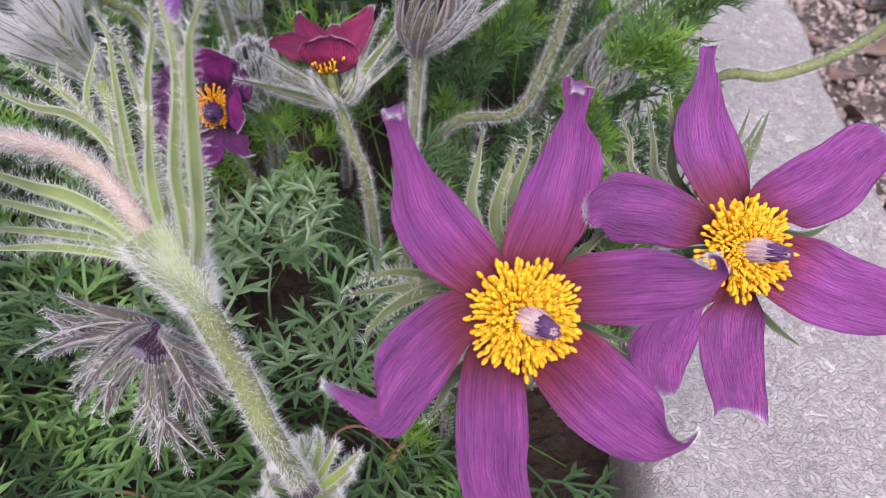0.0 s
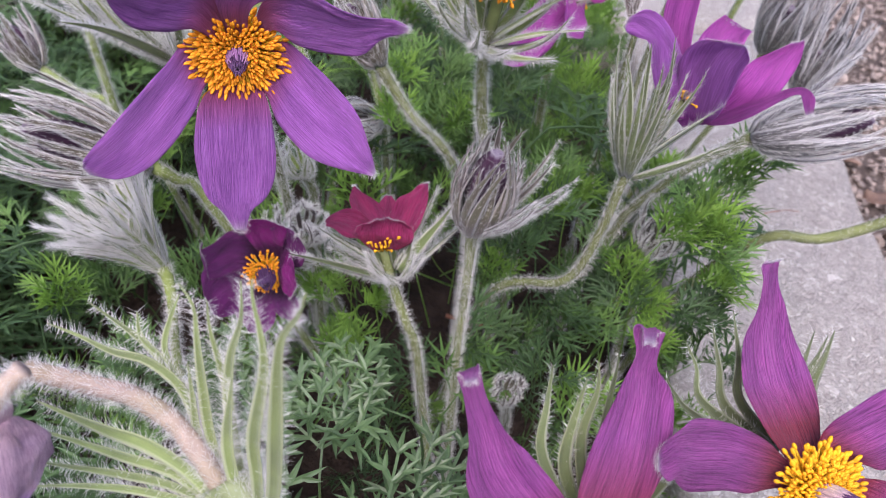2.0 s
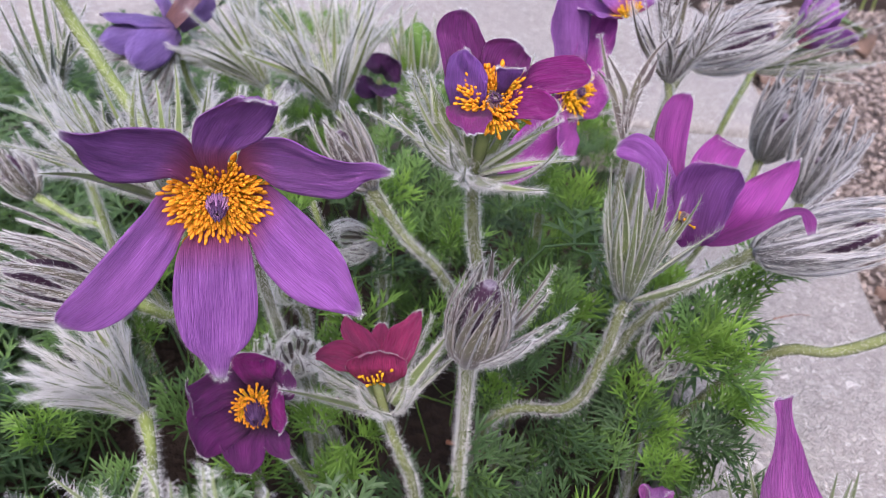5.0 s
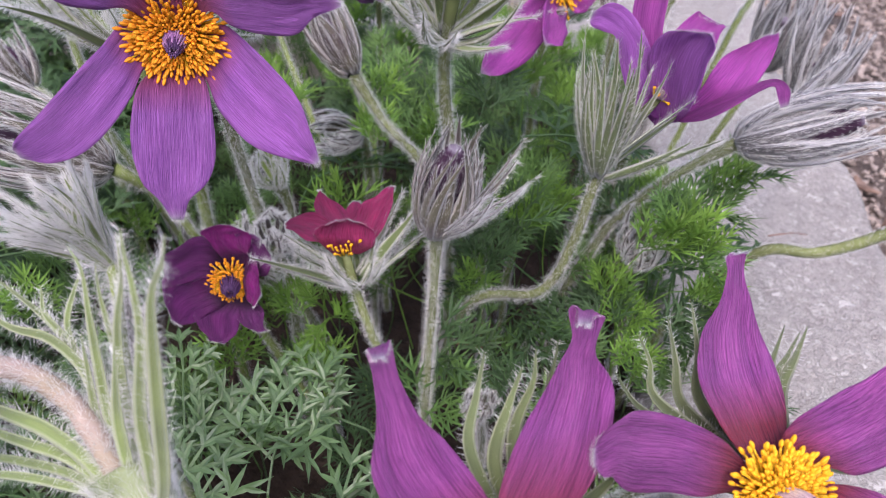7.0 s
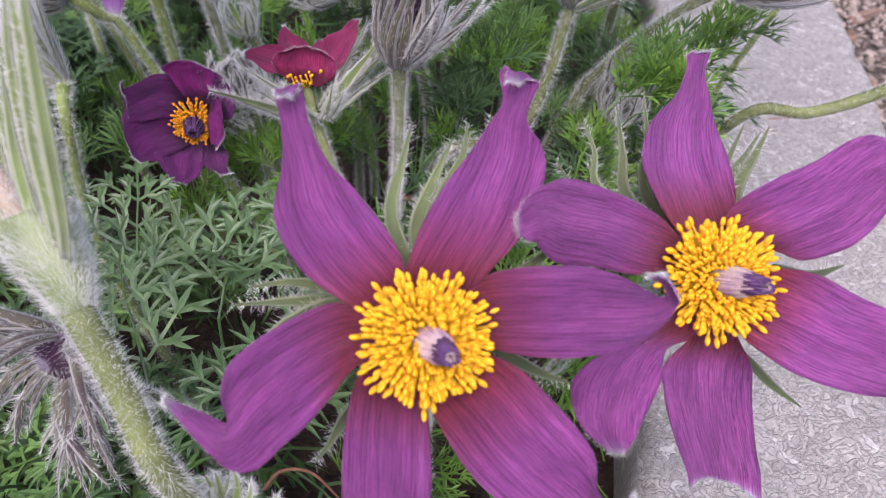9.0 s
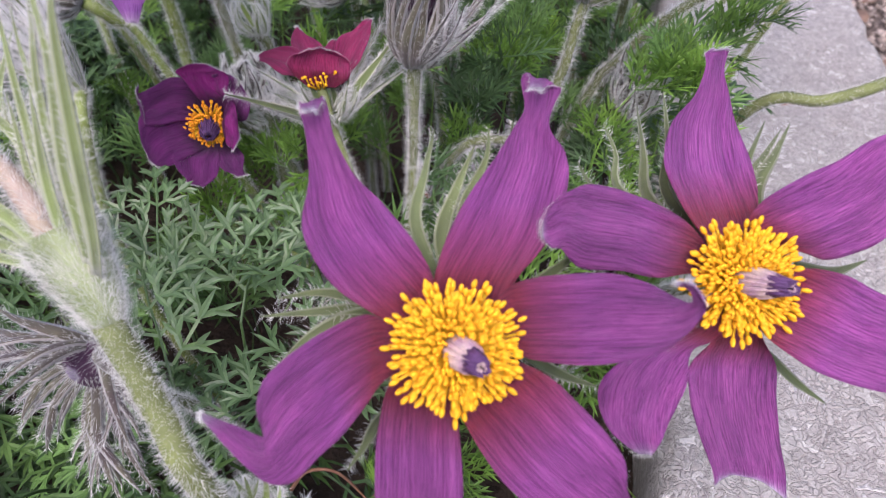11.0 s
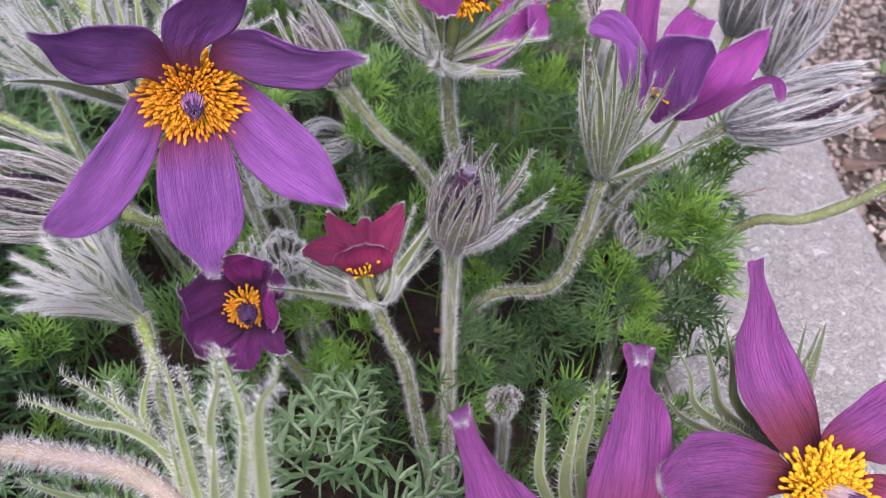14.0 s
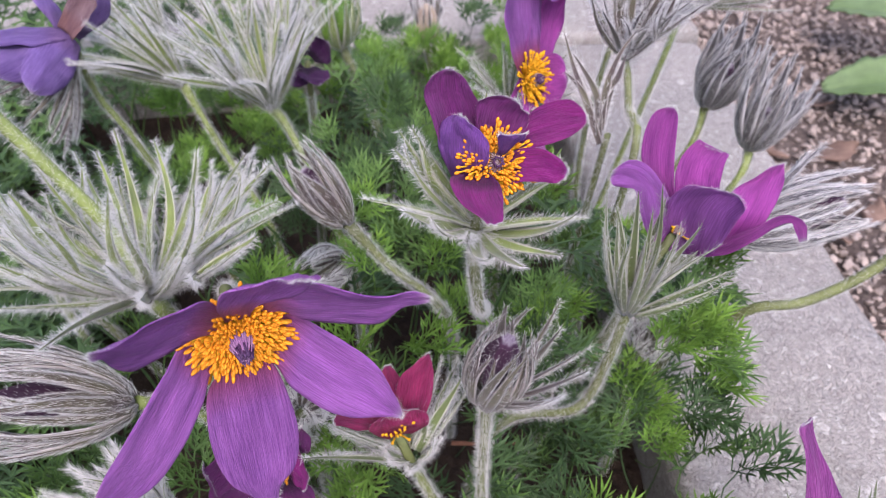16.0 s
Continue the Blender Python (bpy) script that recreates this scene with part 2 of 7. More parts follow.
def stone_material():
    """Washed concrete: pale grains of two sizes with thin dark cracks between them, sharp chips."""
    m, t, b = material("washed_concrete")
    co = t.nodes.new("ShaderNodeTexCoord")
    big = node(t, "ShaderNodeTexNoise", Scale=11.0, Detail=5.0, Roughness=0.6)
    fine = node(t, "ShaderNodeTexNoise", Scale=620.0, Detail=5.0, Roughness=0.7)
    warp = node(t, "ShaderNodeTexNoise", Scale=130.0, Detail=4.0)
    for n in (big, fine, warp):
        t.links.new(co.outputs["Object"], n.inputs[0])
    where = mix(t, "LINEAR_LIGHT", 0.010, co.outputs["Object"], warp.outputs[1])
    c, edges = None, []
    for scale, stops in ((300.0, ((0.0, (0.335, 0.314, 0.294)), (0.45, (0.385, 0.362, 0.34)), (0.90, (0.41, 0.388, 0.364)), (1.0, (0.56, 0.54, 0.515)))), (760.0, ((0.0, (0.86, 0.85, 0.85)), (0.5, (1, 1, 1)), (1.0, (1.1, 1.1, 1.1))))):
        cell = node(t, "ShaderNodeTexVoronoi", Scale=scale, Randomness=1.0)
        edge = node(t, "ShaderNodeTexVoronoi", Scale=scale, Randomness=1.0)
        edge.feature = "DISTANCE_TO_EDGE"
        t.links.new(where, cell.inputs[0])
        t.links.new(where, edge.inputs[0])
        grey = node(t, "ShaderNodeSeparateColor")
        t.links.new(cell.outputs["Color"], grey.inputs[0])
        col = ramp(t, grey.outputs[0], stops)
        c = col if c is None else mix(t, "MULTIPLY", 0.9, c, col)
        edges.append(edge.outputs[0])
    crack = ramp(t, edges[0], ((0.0, (0.5, 0.48, 0.46)), (0.05, (1, 1, 1))))
    where_cracked = ramp(t, warp.outputs[0], ((0.34, (0, 0, 0)), (0.54, (1, 1, 1))))
    c = mix(t, "MULTIPLY", where_cracked, c, crack)
    c = mix(t, "MULTIPLY", 0.6, c, ramp(t, big.outputs[0], ((0.3, (0.74, 0.74, 0.70)), (0.7, (0.99, 1.0, 0.955)))))
    c = mix(t, "MULTIPLY", 0.7, c, ramp(t, fine.outputs[0], ((0.3, (0.66, 0.64, 0.64)), (0.62, (1.12, 1.12, 1.12)))))
    t.links.new(c, b.inputs["Base Color"])
    b.inputs["Roughness"].default_value = 0.85
    b.inputs["Specular IOR Level"].default_value = 0.25
    rise = ramp(t, edges[0], ((0.0, (0, 0, 0)), (0.16, (1, 1, 1))))
    h = mix(t, "MIX", 0.6, rise, fine.outputs[1])
    bump(t, b, h, 1.0, 0.0009)
    return m


STONE = stone_material()
GRIT = soft_material("grit", (0.20, 0.16, 0.14), (0.11, 0.085, 0.072), 260, 0.9, relief=1.0, depth=0.002, vary=0.0, spec=0.1)
PEBBLE = soft_material("pebble", (0.34, 0.285, 0.25), (0.22, 0.18, 0.155), 90, 0.85, relief=0.8, depth=0.001, vary=0.55, spec=0.2)


# ---- mesh helpers ----
def vec(p):
    return Vector(p)


def mesh_object(name, verts, faces, mat, parent=None, label="", uvs=None, smooth=True, kind=""):
    me = bpy.data.meshes.new(name)
    me.from_pydata([tuple(v) for v in verts], [], faces)
    if uvs is not None:
        layer = me.uv_layers.new(name="UVMap")
        idx = np.empty(len(me.loops), dtype=np.int32)
        me.loops.foreach_get("vertex_index", idx)
        layer.data.foreach_set("uv", np.asarray(uvs, dtype=np.float32)[idx].ravel())
    if smooth:
        me.polygons.foreach_set("use_smooth", np.ones(len(me.polygons), dtype=bool))
    me.materials.append(mat)
    ob = new(name, me)
    if parent:
        hang(ob, parent)
    if label or kind:
        tagged(ob, label=label, kind=kind)
    return ob


def hang(ob, parent):
    """Makes ob a part of parent; its mesh is given in world metres."""
    ob.parent = parent
    top = parent
    while top.parent:
        top = top.parent
    if parent is top:
        ob.matrix_parent_inverse = Matrix.Translation(-top.location)


def thing(name, base, label, category, group=""):
    ob = new(name)
    ob.empty_display_size = 0.01
    ob.location = base
    return tagged(ob, label=label, category=category, group=group)


def spline(points, n):
    """Catmull-Rom through the points, n steps in all, evenly by length."""
    p = [vec(q) for q in points]
    p = [p[0] * 2 - p[1]] + p + [p[-1] * 2 - p[-2]]
    out = []
    for i in range(1, len(p) - 2):
        for k in range(24):
            s = k / 24
            out.append(0.5 * ((2 * p[i]) + (p[i + 1] - p[i - 1]) * s + (2 * p[i - 1] - 5 * p[i] + 4 * p[i + 1] - p[i + 2]) * s * s + (3 * p[i] - p[i - 1] - 3 * p[i + 1] + p[i + 2]) * s ** 3))
    out.append(p[-2])
    run = [0.0]
    for a, b in zip(out, out[1:]):
        run.append(run[-1] + (b - a).length)
    res, j = [], 0
    for k in range(n + 1):
        want = run[-1] * k / n
        while j < len(run) - 2 and run[j + 1] < want:
            j += 1
        f = (want - run[j]) / max(run[j + 1] - run[j], 1e-9)
        res.append(out[j].lerp(out[j + 1], f))
    return res, run[-1]


def frames_along(pts):
    """Tangent and two sides at every point, carried along without twist."""
    t = [(pts[min(i + 1, len(pts) - 1)] - pts[max(i - 1, 0)]).normalized() for i in range(len(pts))]
    a = t[0].orthogonal().normalized()
    res = []
    for d in t:
        a = (a - d * a.dot(d)).normalized()
        res.append((d, a, d.cross(a)))
    return res


def tube_data(pts, radii, sides=8, wobble=0.0):
    verts, faces, uvs = [], [], []
    fr = frames_along(pts)
    for i, (p, r, (d, a, b)) in enumerate(zip(pts, radii, fr)):
        for k in range(sides):
            w = 2 * math.pi * k / sides
            rr = r * (1 + wobble * math.sin(3 * w + i * 0.7))
            verts.append(p + (a * math.cos(w) + b * math.sin(w)) * rr)
            uvs.append((k / sides, i / (len(pts) - 1)))
    for i in range(len(pts) - 1):
        for k in range(sides):
            m = (k + 1) % sides
            faces.append((i * sides + k, i * sides + m, (i + 1) * sides + m, (i + 1) * sides + k))
    faces.append(tuple(range(sides))[::-1])
    faces.append(tuple((len(pts) - 1) * sides + k for k in range(sides)))
    return verts, faces, uvs


class Fuzz:
    """Collects single fine hairs, each a slender tapering sliver, for one part."""

    def __init__(self, seed):
        self.rng = np.random.default_rng(seed)
        self.root, self.way, self.width = [], [], []

    def many(self, root, way, width):
        self.root.append(np.asarray(root, dtype=float).reshape(-1, 3))
        self.way.append(np.asarray(way, dtype=float).reshape(-1, 3))
        self.width.append(np.full(len(self.root[-1]), width))

    def add(self, root, way, width=0.00004):
        self.many([tuple(root)], [tuple(way)], width)

    def tube(self, pts, radii, density, length, lean=0.3, width=0.000042):
        """density: hairs to the metre of stem."""
        fr = frames_along(pts)
        p = np.array([tuple(q) for q in pts])
        spans = np.linalg.norm(np.diff(p, axis=0), axis=1)
        n = int(density * spans.sum())
        i = self.rng.choice(len(spans), n, p=spans / spans.sum())
        f, w = self.rng.random((n, 1)), self.rng.random((n, 1)) * 2 * math.pi
        d, a, c = (np.array([tuple(q[k]) for q in fr])[i] for k in range(3))
        out = a * np.cos(w) + c * np.sin(w)
        root = p[i] * (1 - f) + p[i + 1] * f + out * np.array(radii)[i][:, None] * 0.95
        way = out + d * (lean + self.rng.normal(size=(n, 1)) * 0.4) + self.rng.normal(size=(n, 3)) * 0.22
        way /= np.linalg.norm(way, axis=1, keepdims=True)
        self.many(root, way * length * (0.4 + 0.8 * self.rng.random((n, 1))), width)

    def build(self, parent, label="", name="hairs"):
        if not self.root:
            return None
        r, w = np.concatenate(self.root), np.concatenate(self.way)
        wd = np.concatenate(self.width)[:, None]
        n = len(r)
        length = np.linalg.norm(w, axis=1, keepdims=True)
        side = np.cross(w, self.rng.normal(size=(n, 3)))
        side /= np.linalg.norm(side, axis=1, keepdims=True) + 1e-12
        end = r + w + side * length * self.rng.normal(0, 0.1, size=(n, 1))
        end[:, 2] -= 0.06 * length[:, 0]
        v = np.stack([r - side * wd, r + side * wd, end], axis=1).reshape(-1, 3)
        me = bpy.data.meshes.new(name)
        me.vertices.add(3 * n)
        me.vertices.foreach_set("co", v.astype(np.float32).ravel())
        me.loops.add(3 * n)
        me.loops.foreach_set("vertex_index", np.arange(3 * n, dtype=np.int32))
        me.polygons.add(n)
        me.polygons.foreach_set("loop_start", np.arange(0, 3 * n, 3, dtype=np.int32))
        me.update(calc_edges=True)
        me.materials.append(HAIR)
        ob = new(name, me)
        hang(ob, parent)
        return tagged(ob, label=label, kind="stuff")


def basis(axis):
    """Two sides square to the axis, the first one level."""
    w = vec(axis).normalized()
    u = Vector((1, 0, 0))
    u = (u - w * u.dot(w)).normalized()
    return u, w.cross(u), w


# ---- flower parts ----
def petal(parent, centre, axis, tip, width, mat, lift=0.0, cup=0.22, twist=0.0, tail=0.0, curl=0.0, bend=0.0, blunt=0.0, ripple=1.0, fuzz=None, seed=0, root=0.003, foot=0.32, peak=0.46, notch=0.0, out=None, label=""):
    """One petal from the flower's centre to its tip. lift and bend bow its midline towards the axis and sideways, cup raises the
    margins, twist turns it in degrees, tail draws the tip out, curl rolls the tip up, blunt keeps the end broad, foot is the width
    of the base, peak where it is broadest, notch dents the end, and out is the side its back turns to."""
    rng = random.Random(seed * 7 + 3)
    c, w, e = vec(centre), vec(axis).normalized(), vec(tip)
    d = e - c
    r = (d - w * d.dot(w))
    r = r.normalized() if r.length > 1e-5 else w.orthogonal()
    if out:
        r = vec(out)
        r = (r - w * r.dot(w)).normalized()
    p0 = c + r * root
    L = (e - p0).length
    ctrl = (p0 + e) / 2 + w * lift * L + w.cross(r) * bend * L
    side = r.cross(w)
    NS, NV = 26, 14
    rows, top, bottom, uvs = [], [], [], []
    for i in range(NS + 1):
        s = i / NS
        p = p0 * (1 - s) ** 2 + ctrl * 2 * s * (1 - s) + e * s * s
        t = ((ctrl - p0) * (1 - s) + (e - ctrl) * s).normalized()
        b = (side - t * side.dot(t)).normalized()
        n = b.cross(t)
        a = radians(twist) * max(0, s - 0.25) / 0.75
        b, n = b * math.cos(a) + n * math.sin(a), n * math.cos(a) - b * math.sin(a)
        rise = foot + (1 - foot) * min(1.0, s / (peak + 0.04)) ** 0.9
        x = max(0.0, (s - peak) / (1 - peak))
        fall = (1 - x ** (2.1 + 2.5 * blunt)) ** (0.95 - 0.35 * blunt)
        h = width / 2 * rise * fall
        if tail:
            q = max(0.0, min(1.0, (s - 0.48) / 0.34))
            h *= 1 - tail * q * q * (3 - 2 * q) * 0.72
            if s > 0.6:
                h = max(h, width * 0.085 * (1 - max(0.0, (s - 0.93) / 0.07) ** 3 * 0.7))
        h = max(h, width * 0.012)
        if curl and s > 0.82:
            q = (s - 0.82) / 0.18
            p = p + n * curl * L * q * q - t * abs(curl) * L * 0.55 * q * q
        for j in range(NV + 1):
            v = 2 * j / NV - 1
            g = noise.noise(Vector((s * 3.1 + seed * 9.7, v * 1.4, seed * 3.3)))
            g2 = noise.noise(Vector((s * 9 + seed * 5.1, v * 4, seed)))
            o = p + b * h * v + n * (h * cup * v * v + ripple * (0.0012 * g + 0.0004 * g2) * min(1, s * 3) + 0.00013 * math.sin(v * 13 + seed) * min(1, s * 2))
            if notch and s > 0.8:
                o = o - t * notch * L * (1 - v * v) * ((s - 0.8) / 0.2) ** 2
            if abs(v) > 0.9:
                o = o + n * ripple * 0.0009 * math.sin(s * 17 + seed + v) * s
            top.append(o + n * 0.00016)
            bottom.append(o - n * 0.00016)
            uvs.append((0.5 + 0.5 * v * (0.35 + 0.65 * rise * fall), s))
            if fuzz and s > 0.35 and (j in (0, NV) or i == NS):
                for _ in range(1 if s < 0.85 else 5):
                    o = o + t * rng.uniform(-0.5, 0.5) * L / NS
                    way = b * (v + rng.uniform(-0.5, 0.5)) + t * rng.uniform(-0.1, 0.9) + n * rng.uniform(-0.4, 0.4)
                    fuzz.add(o, way.normalized() * rng.uniform(0.0002, 0.0007) * (1 + 1.2 * (s > 0.85)), 0.000022)
    W, N = NV + 1, len(top)
    faces = []
    for i in range(NS):
        for j in range(NV):
            k = i * W + j
            faces.append((k, k + 1, k + W + 1, k + W))
            faces.append((N + k, N + k + W, N + k + W + 1, N + k + 1))
    rim = [j for j in range(W)] + [i * W + NV for i in range(1, NS + 1)] + [NS * W + j for j in range(NV - 1, -1, -1)] + [i * W for i in range(NS - 1, 0, -1)]
    for a, b in zip(rim, rim[1:] + rim[:1]):
        faces.append((b, a, N + a, N + b))
    return mesh_object("petal", top + bottom, faces, mat, parent, label, uvs + uvs)


def blade(left, right, **kw):
    """A petal by its two margins, in millimetres in the flower's own frame: across, up, and along its axis."""
    return dict(margins=(left, right), **kw)


def lofted_petal(parent, centre, axis, margins, mat, cup=0.12, crease=None, notch=0.0, ripple=1.0, spread=1.0, fuzz=None, seed=0, label=""):
    """One petal stretched between two smooth margins. cup raises the margins, crease folds it along a line, notch dents the end."""
    rng = random.Random(seed * 7 + 3)
    c = vec(centre)
    u, v, w = basis(axis)
    NS, NV = 40, 18
    sides = []
    for edge in margins:
        sides.append(smooth_line([c + (u * x + v * y + w * z) * 0.001 for x, y, z in edge], NS))
    top, bottom, uvs = [], [], []
    L = sum((b - a).length for a, b in zip(sides[0], sides[0][1:]))
    wide = max((b - a).length for a, b in zip(*sides))
    for i in range(NS + 1):
        s = i / NS
        a, b = sides[0][i], sides[1][i]
        a, b = (a + b) / 2 + (a - b) * spread / 2, (a + b) / 2 + (b - a) * spread / 2
        j = min(NS, i + 1)
        k = max(0, i - 1)
        along = ((sides[0][j] + sides[1][j]) - (sides[0][k] + sides[1][k])).normalized()
        across = b - a
        h = across.length / 2
        n = across.cross(along)
        n = n.normalized() if n.length > 1e-9 else w
        if n.dot(w) < 0 and s < 0.75:
            n = -n
        if top and n.dot(last) < 0:
            n = -n
        last = n
        for m in range(NV + 1):
            q = 2 * m / NV - 1
            g = noise.noise(Vector((s * 3.1 + seed * 9.7, q * 1.4, seed * 3.3)))
            g2 = noise.noise(Vector((s * 8 + seed * 5.1, q * 4, seed)))
            calm = min(1, s * 3) * min(1, h / 0.004)
            o = a.lerp(b, (q + 1) / 2) + n * (h * cup * (q * q - 0.4) + ripple * calm * (0.0009 * g + 0.0004 * g2) + 0.00010 * math.sin(q * 15 + 2 * g2 + seed) * calm)
            if crease:
                d = (q + 1) / 2 - crease[0]
                o = o - n * h * 0.5 * crease[1] * max(0.0, 0.35 - abs(d)) * math.sin(math.pi * min(1, s * 1.1))
            if notch and s > 0.8:
                o = o - along * notch * L * (1 - q * q) * ((s - 0.8) / 0.2) ** 2
            if abs(q) > 0.85:
                o = o + n * ripple * 0.0006 * math.sin(s * 15 + seed + q) * s
            top.append(o + n * 0.00014)
            bottom.append(o - n * 0.00014)
            uvs.append((0.5 + 0.5 * q * (0.3 + 0.7 * h * 2 / wide), s))
            if fuzz and s > 0.35 and (m in (0, NV) or i == NS):
                for _ in range(2 if s < 0.82 else 12):
                    way = across.normalized() * (q + rng.uniform(-0.5, 0.5)) + along * rng.uniform(-0.1, 0.9) + n * rng.uniform(-0.4, 0.4)
                    fuzz.add(o + along * rng.uniform(-0.5, 0.5) * L / NS, way.normalized() * rng.uniform(0.0002, 0.0006) * (1 + 1.2 * (s > 0.85)), 0.000018)
    W, N = NV + 1, len(top)
    faces = []
    for i in range(NS):
        for j in range(NV):
            k = i * W + j
            faces.append((k, k + 1, k + W + 1, k + W))
            faces.append((N + k, N + k + W, N + k + W + 1, N + k + 1))
    rim = [j for j in range(W)] + [i * W + NV for i in range(1, NS + 1)] + [NS * W + j for j in range(NV - 1, -1, -1)] + [i * W for i in range(NS - 1, 0, -1)]
    for a, b in zip(rim, rim[1:] + rim[:1]):
        faces.append((b, a, N + a, N + b))
    return mesh_object("petal", top + bottom, faces, mat, parent, label, uvs + uvs)


def smooth_line(points, n):
    """Catmull-Rom through the points, n even steps from point to point."""
    p = [points[0] * 2 - points[1]] + points + [points[-1] * 2 - points[-2]]
    spans, out = len(points) - 1, []
    for k in range(n + 1):
        f = k / n * spans
        i = min(int(f), spans - 1)
        s = f - i
        a, b, c, d = p[i:i + 4]
        out.append(0.5 * ((2 * b) + (c - a) * s + (2 * a - 5 * b + 4 * c - d) * s * s + (3 * b - a - 3 * c + d) * s ** 3))
    return out


def stamen_mesh(name, length, bow, size, mat):
    pts = [Vector((bow * (s * s), 0, length * s)) for s in (0, 0.35, 0.7, 1.0)]
    v, f, _ = tube_data(pts, [0.0004, 0.00038, 0.00034, 0.0003], 4)
    nf = len(f)
    k, rings, sides = len(v), 5, 7
    c = pts[-1]
    for i in range(rings):
        a = math.pi * (i + 0.5) / rings
        for j in range(sides):
            q = 2 * math.pi * j / sides
            v.append(c + Vector((math.sin(a) * math.cos(q) * size * 0.66, math.sin(a) * math.sin(q) * size * 0.55, size * 0.5 - math.cos(a) * size)))
    for i in range(rings - 1):
        for j in range(sides):
            m = (j + 1) % sides
            f.append((k + i * sides + j, k + i * sides + m, k + (i + 1) * sides + m, k + (i + 1) * sides + j))
    f.append(tuple(k + j for j in range(sides))[::-1])
    f.append(tuple(k + (rings - 1) * sides + j for j in range(sides)))
    me = bpy.data.meshes.new(name)
    me.from_pydata([tuple(q) for q in v], [], f)
    me.materials.append(FILAMENT)
    me.materials.append(mat)
    me.polygons.foreach_set("material_index", np.array([0] * nf + [1] * (len(f) - nf), dtype=np.int32))
    me.polygons.foreach_set("use_smooth", np.ones(len(f), dtype=bool))
    return me


STAMENS = {m.name: [stamen_mesh("stamen", 0.0062, 0.0010, 0.00088, m), stamen_mesh("stamen", 0.0068, -0.0010, 0.00094, m), stamen_mesh("stamen", 0.0054, 0.0002, 0.00084, m)] for m in (ANTHER, ANTHER_ORANGE)}


def stamens(parent, centre, axis, count, mat, radius=0.0105, rise=1.0, seed=1):
    """A dense ring of stamens that lean outwards; the innermost stand up round the pistil."""
    rng = random.Random(seed)
    u, v, w = basis(axis)
    c = vec(centre)
    for i in range(count):
        f = (i + 0.5) / count
        az = i * 2.39996 + rng.uniform(-0.12, 0.12)
        out = 0.52 + 0.62 * f + rng.uniform(-0.12, 0.08)
        lean = radians(8 + 64 * f ** 0.75 + rng.uniform(-7, 7))
        r = u * math.cos(az) + v * math.sin(az)
        base = c + r * (0.0018 + 0.0020 * f) * min(1, radius / 0.0098) + w * 0.0005
        d = (w * math.cos(lean) * rise + r * math.sin(lean)).normalized()
        k = out * radius / 0.0102
        x = (d.cross(w.cross(r))).normalized()
        m = Matrix((x, d.cross(x), d)).transposed().to_4x4()
        ob = new("stamen", STAMENS[mat.name][i % 3])
        hang(ob, parent)
        ob.matrix_basis = Matrix.Translation(base) @ m @ Matrix.Diagonal((0.66 + 0.34 * f, 0.66 + 0.34 * f, k * rng.uniform(0.92, 1.08), 1))


def pistil(parent, centre, axis, length, lean=(0, 0, 0), count=30, mat=None, dark=0.28, spread=0.0030, seed=3):
    """A tuft of pale styles that close to a dark violet head."""
    rng = random.Random(seed)
    u, v, w = basis(axis)
    c = vec(centre)
    way = (w + vec(lean)).normalized()
    sv, sf, tv, tf = [], [], [], []
    core, _ = spline((c, c + way * length * 0.4, c + way * length * 0.78), 8)
    sv, sf, _ = tube_data(core, [spread * (0.92 - 0.085 * k) for k in range(9)], 12)
    for i in range(count):
        az, rr = i * 2.39996, spread * (0.45 + 0.55 * math.sqrt((i + 0.5) / count))
        r = u * math.cos(az) + v * math.sin(az)
        a = c + r * rr
        b = c + r * rr * 1.06 + way * length * 0.5
        e = c + r * rr * rng.uniform(0.22, 0.42) + way * length * rng.uniform(0.90, 1.05)
        pts, _ = spline((a, b, e), 6)
        vv, ff, _ = tube_data(pts, [0.00030, 0.0003, 0.00028, 0.00026, 0.00022, 0.00014, 0.00005], 4)
        k = len(sv)
        sv += vv
        sf += [tuple(q + k for q in g) for g in ff]
        n0 = 6 - max(1, min(4, round(6 * dark + rng.uniform(-0.1, 0.6))))
        out = (r + way * 0.6) * 0.0005
        vv, ff, _ = tube_data([pts[n0], (pts[n0] + pts[6]) / 2 + r * 0.0001, pts[6] + out], [0.00020, 0.00032, 0.00010], 4)
        k = len(tv)
        tv += vv
        tf += [tuple(q + k for q in g) for g in ff]
    p = mesh_object("pistil", sv, sf, mat or STYLE, parent, "pale lilac bundle of styles")
    mesh_object("stigma", tv, tf, STIGMA, p, "dark violet stigma head")
    return p


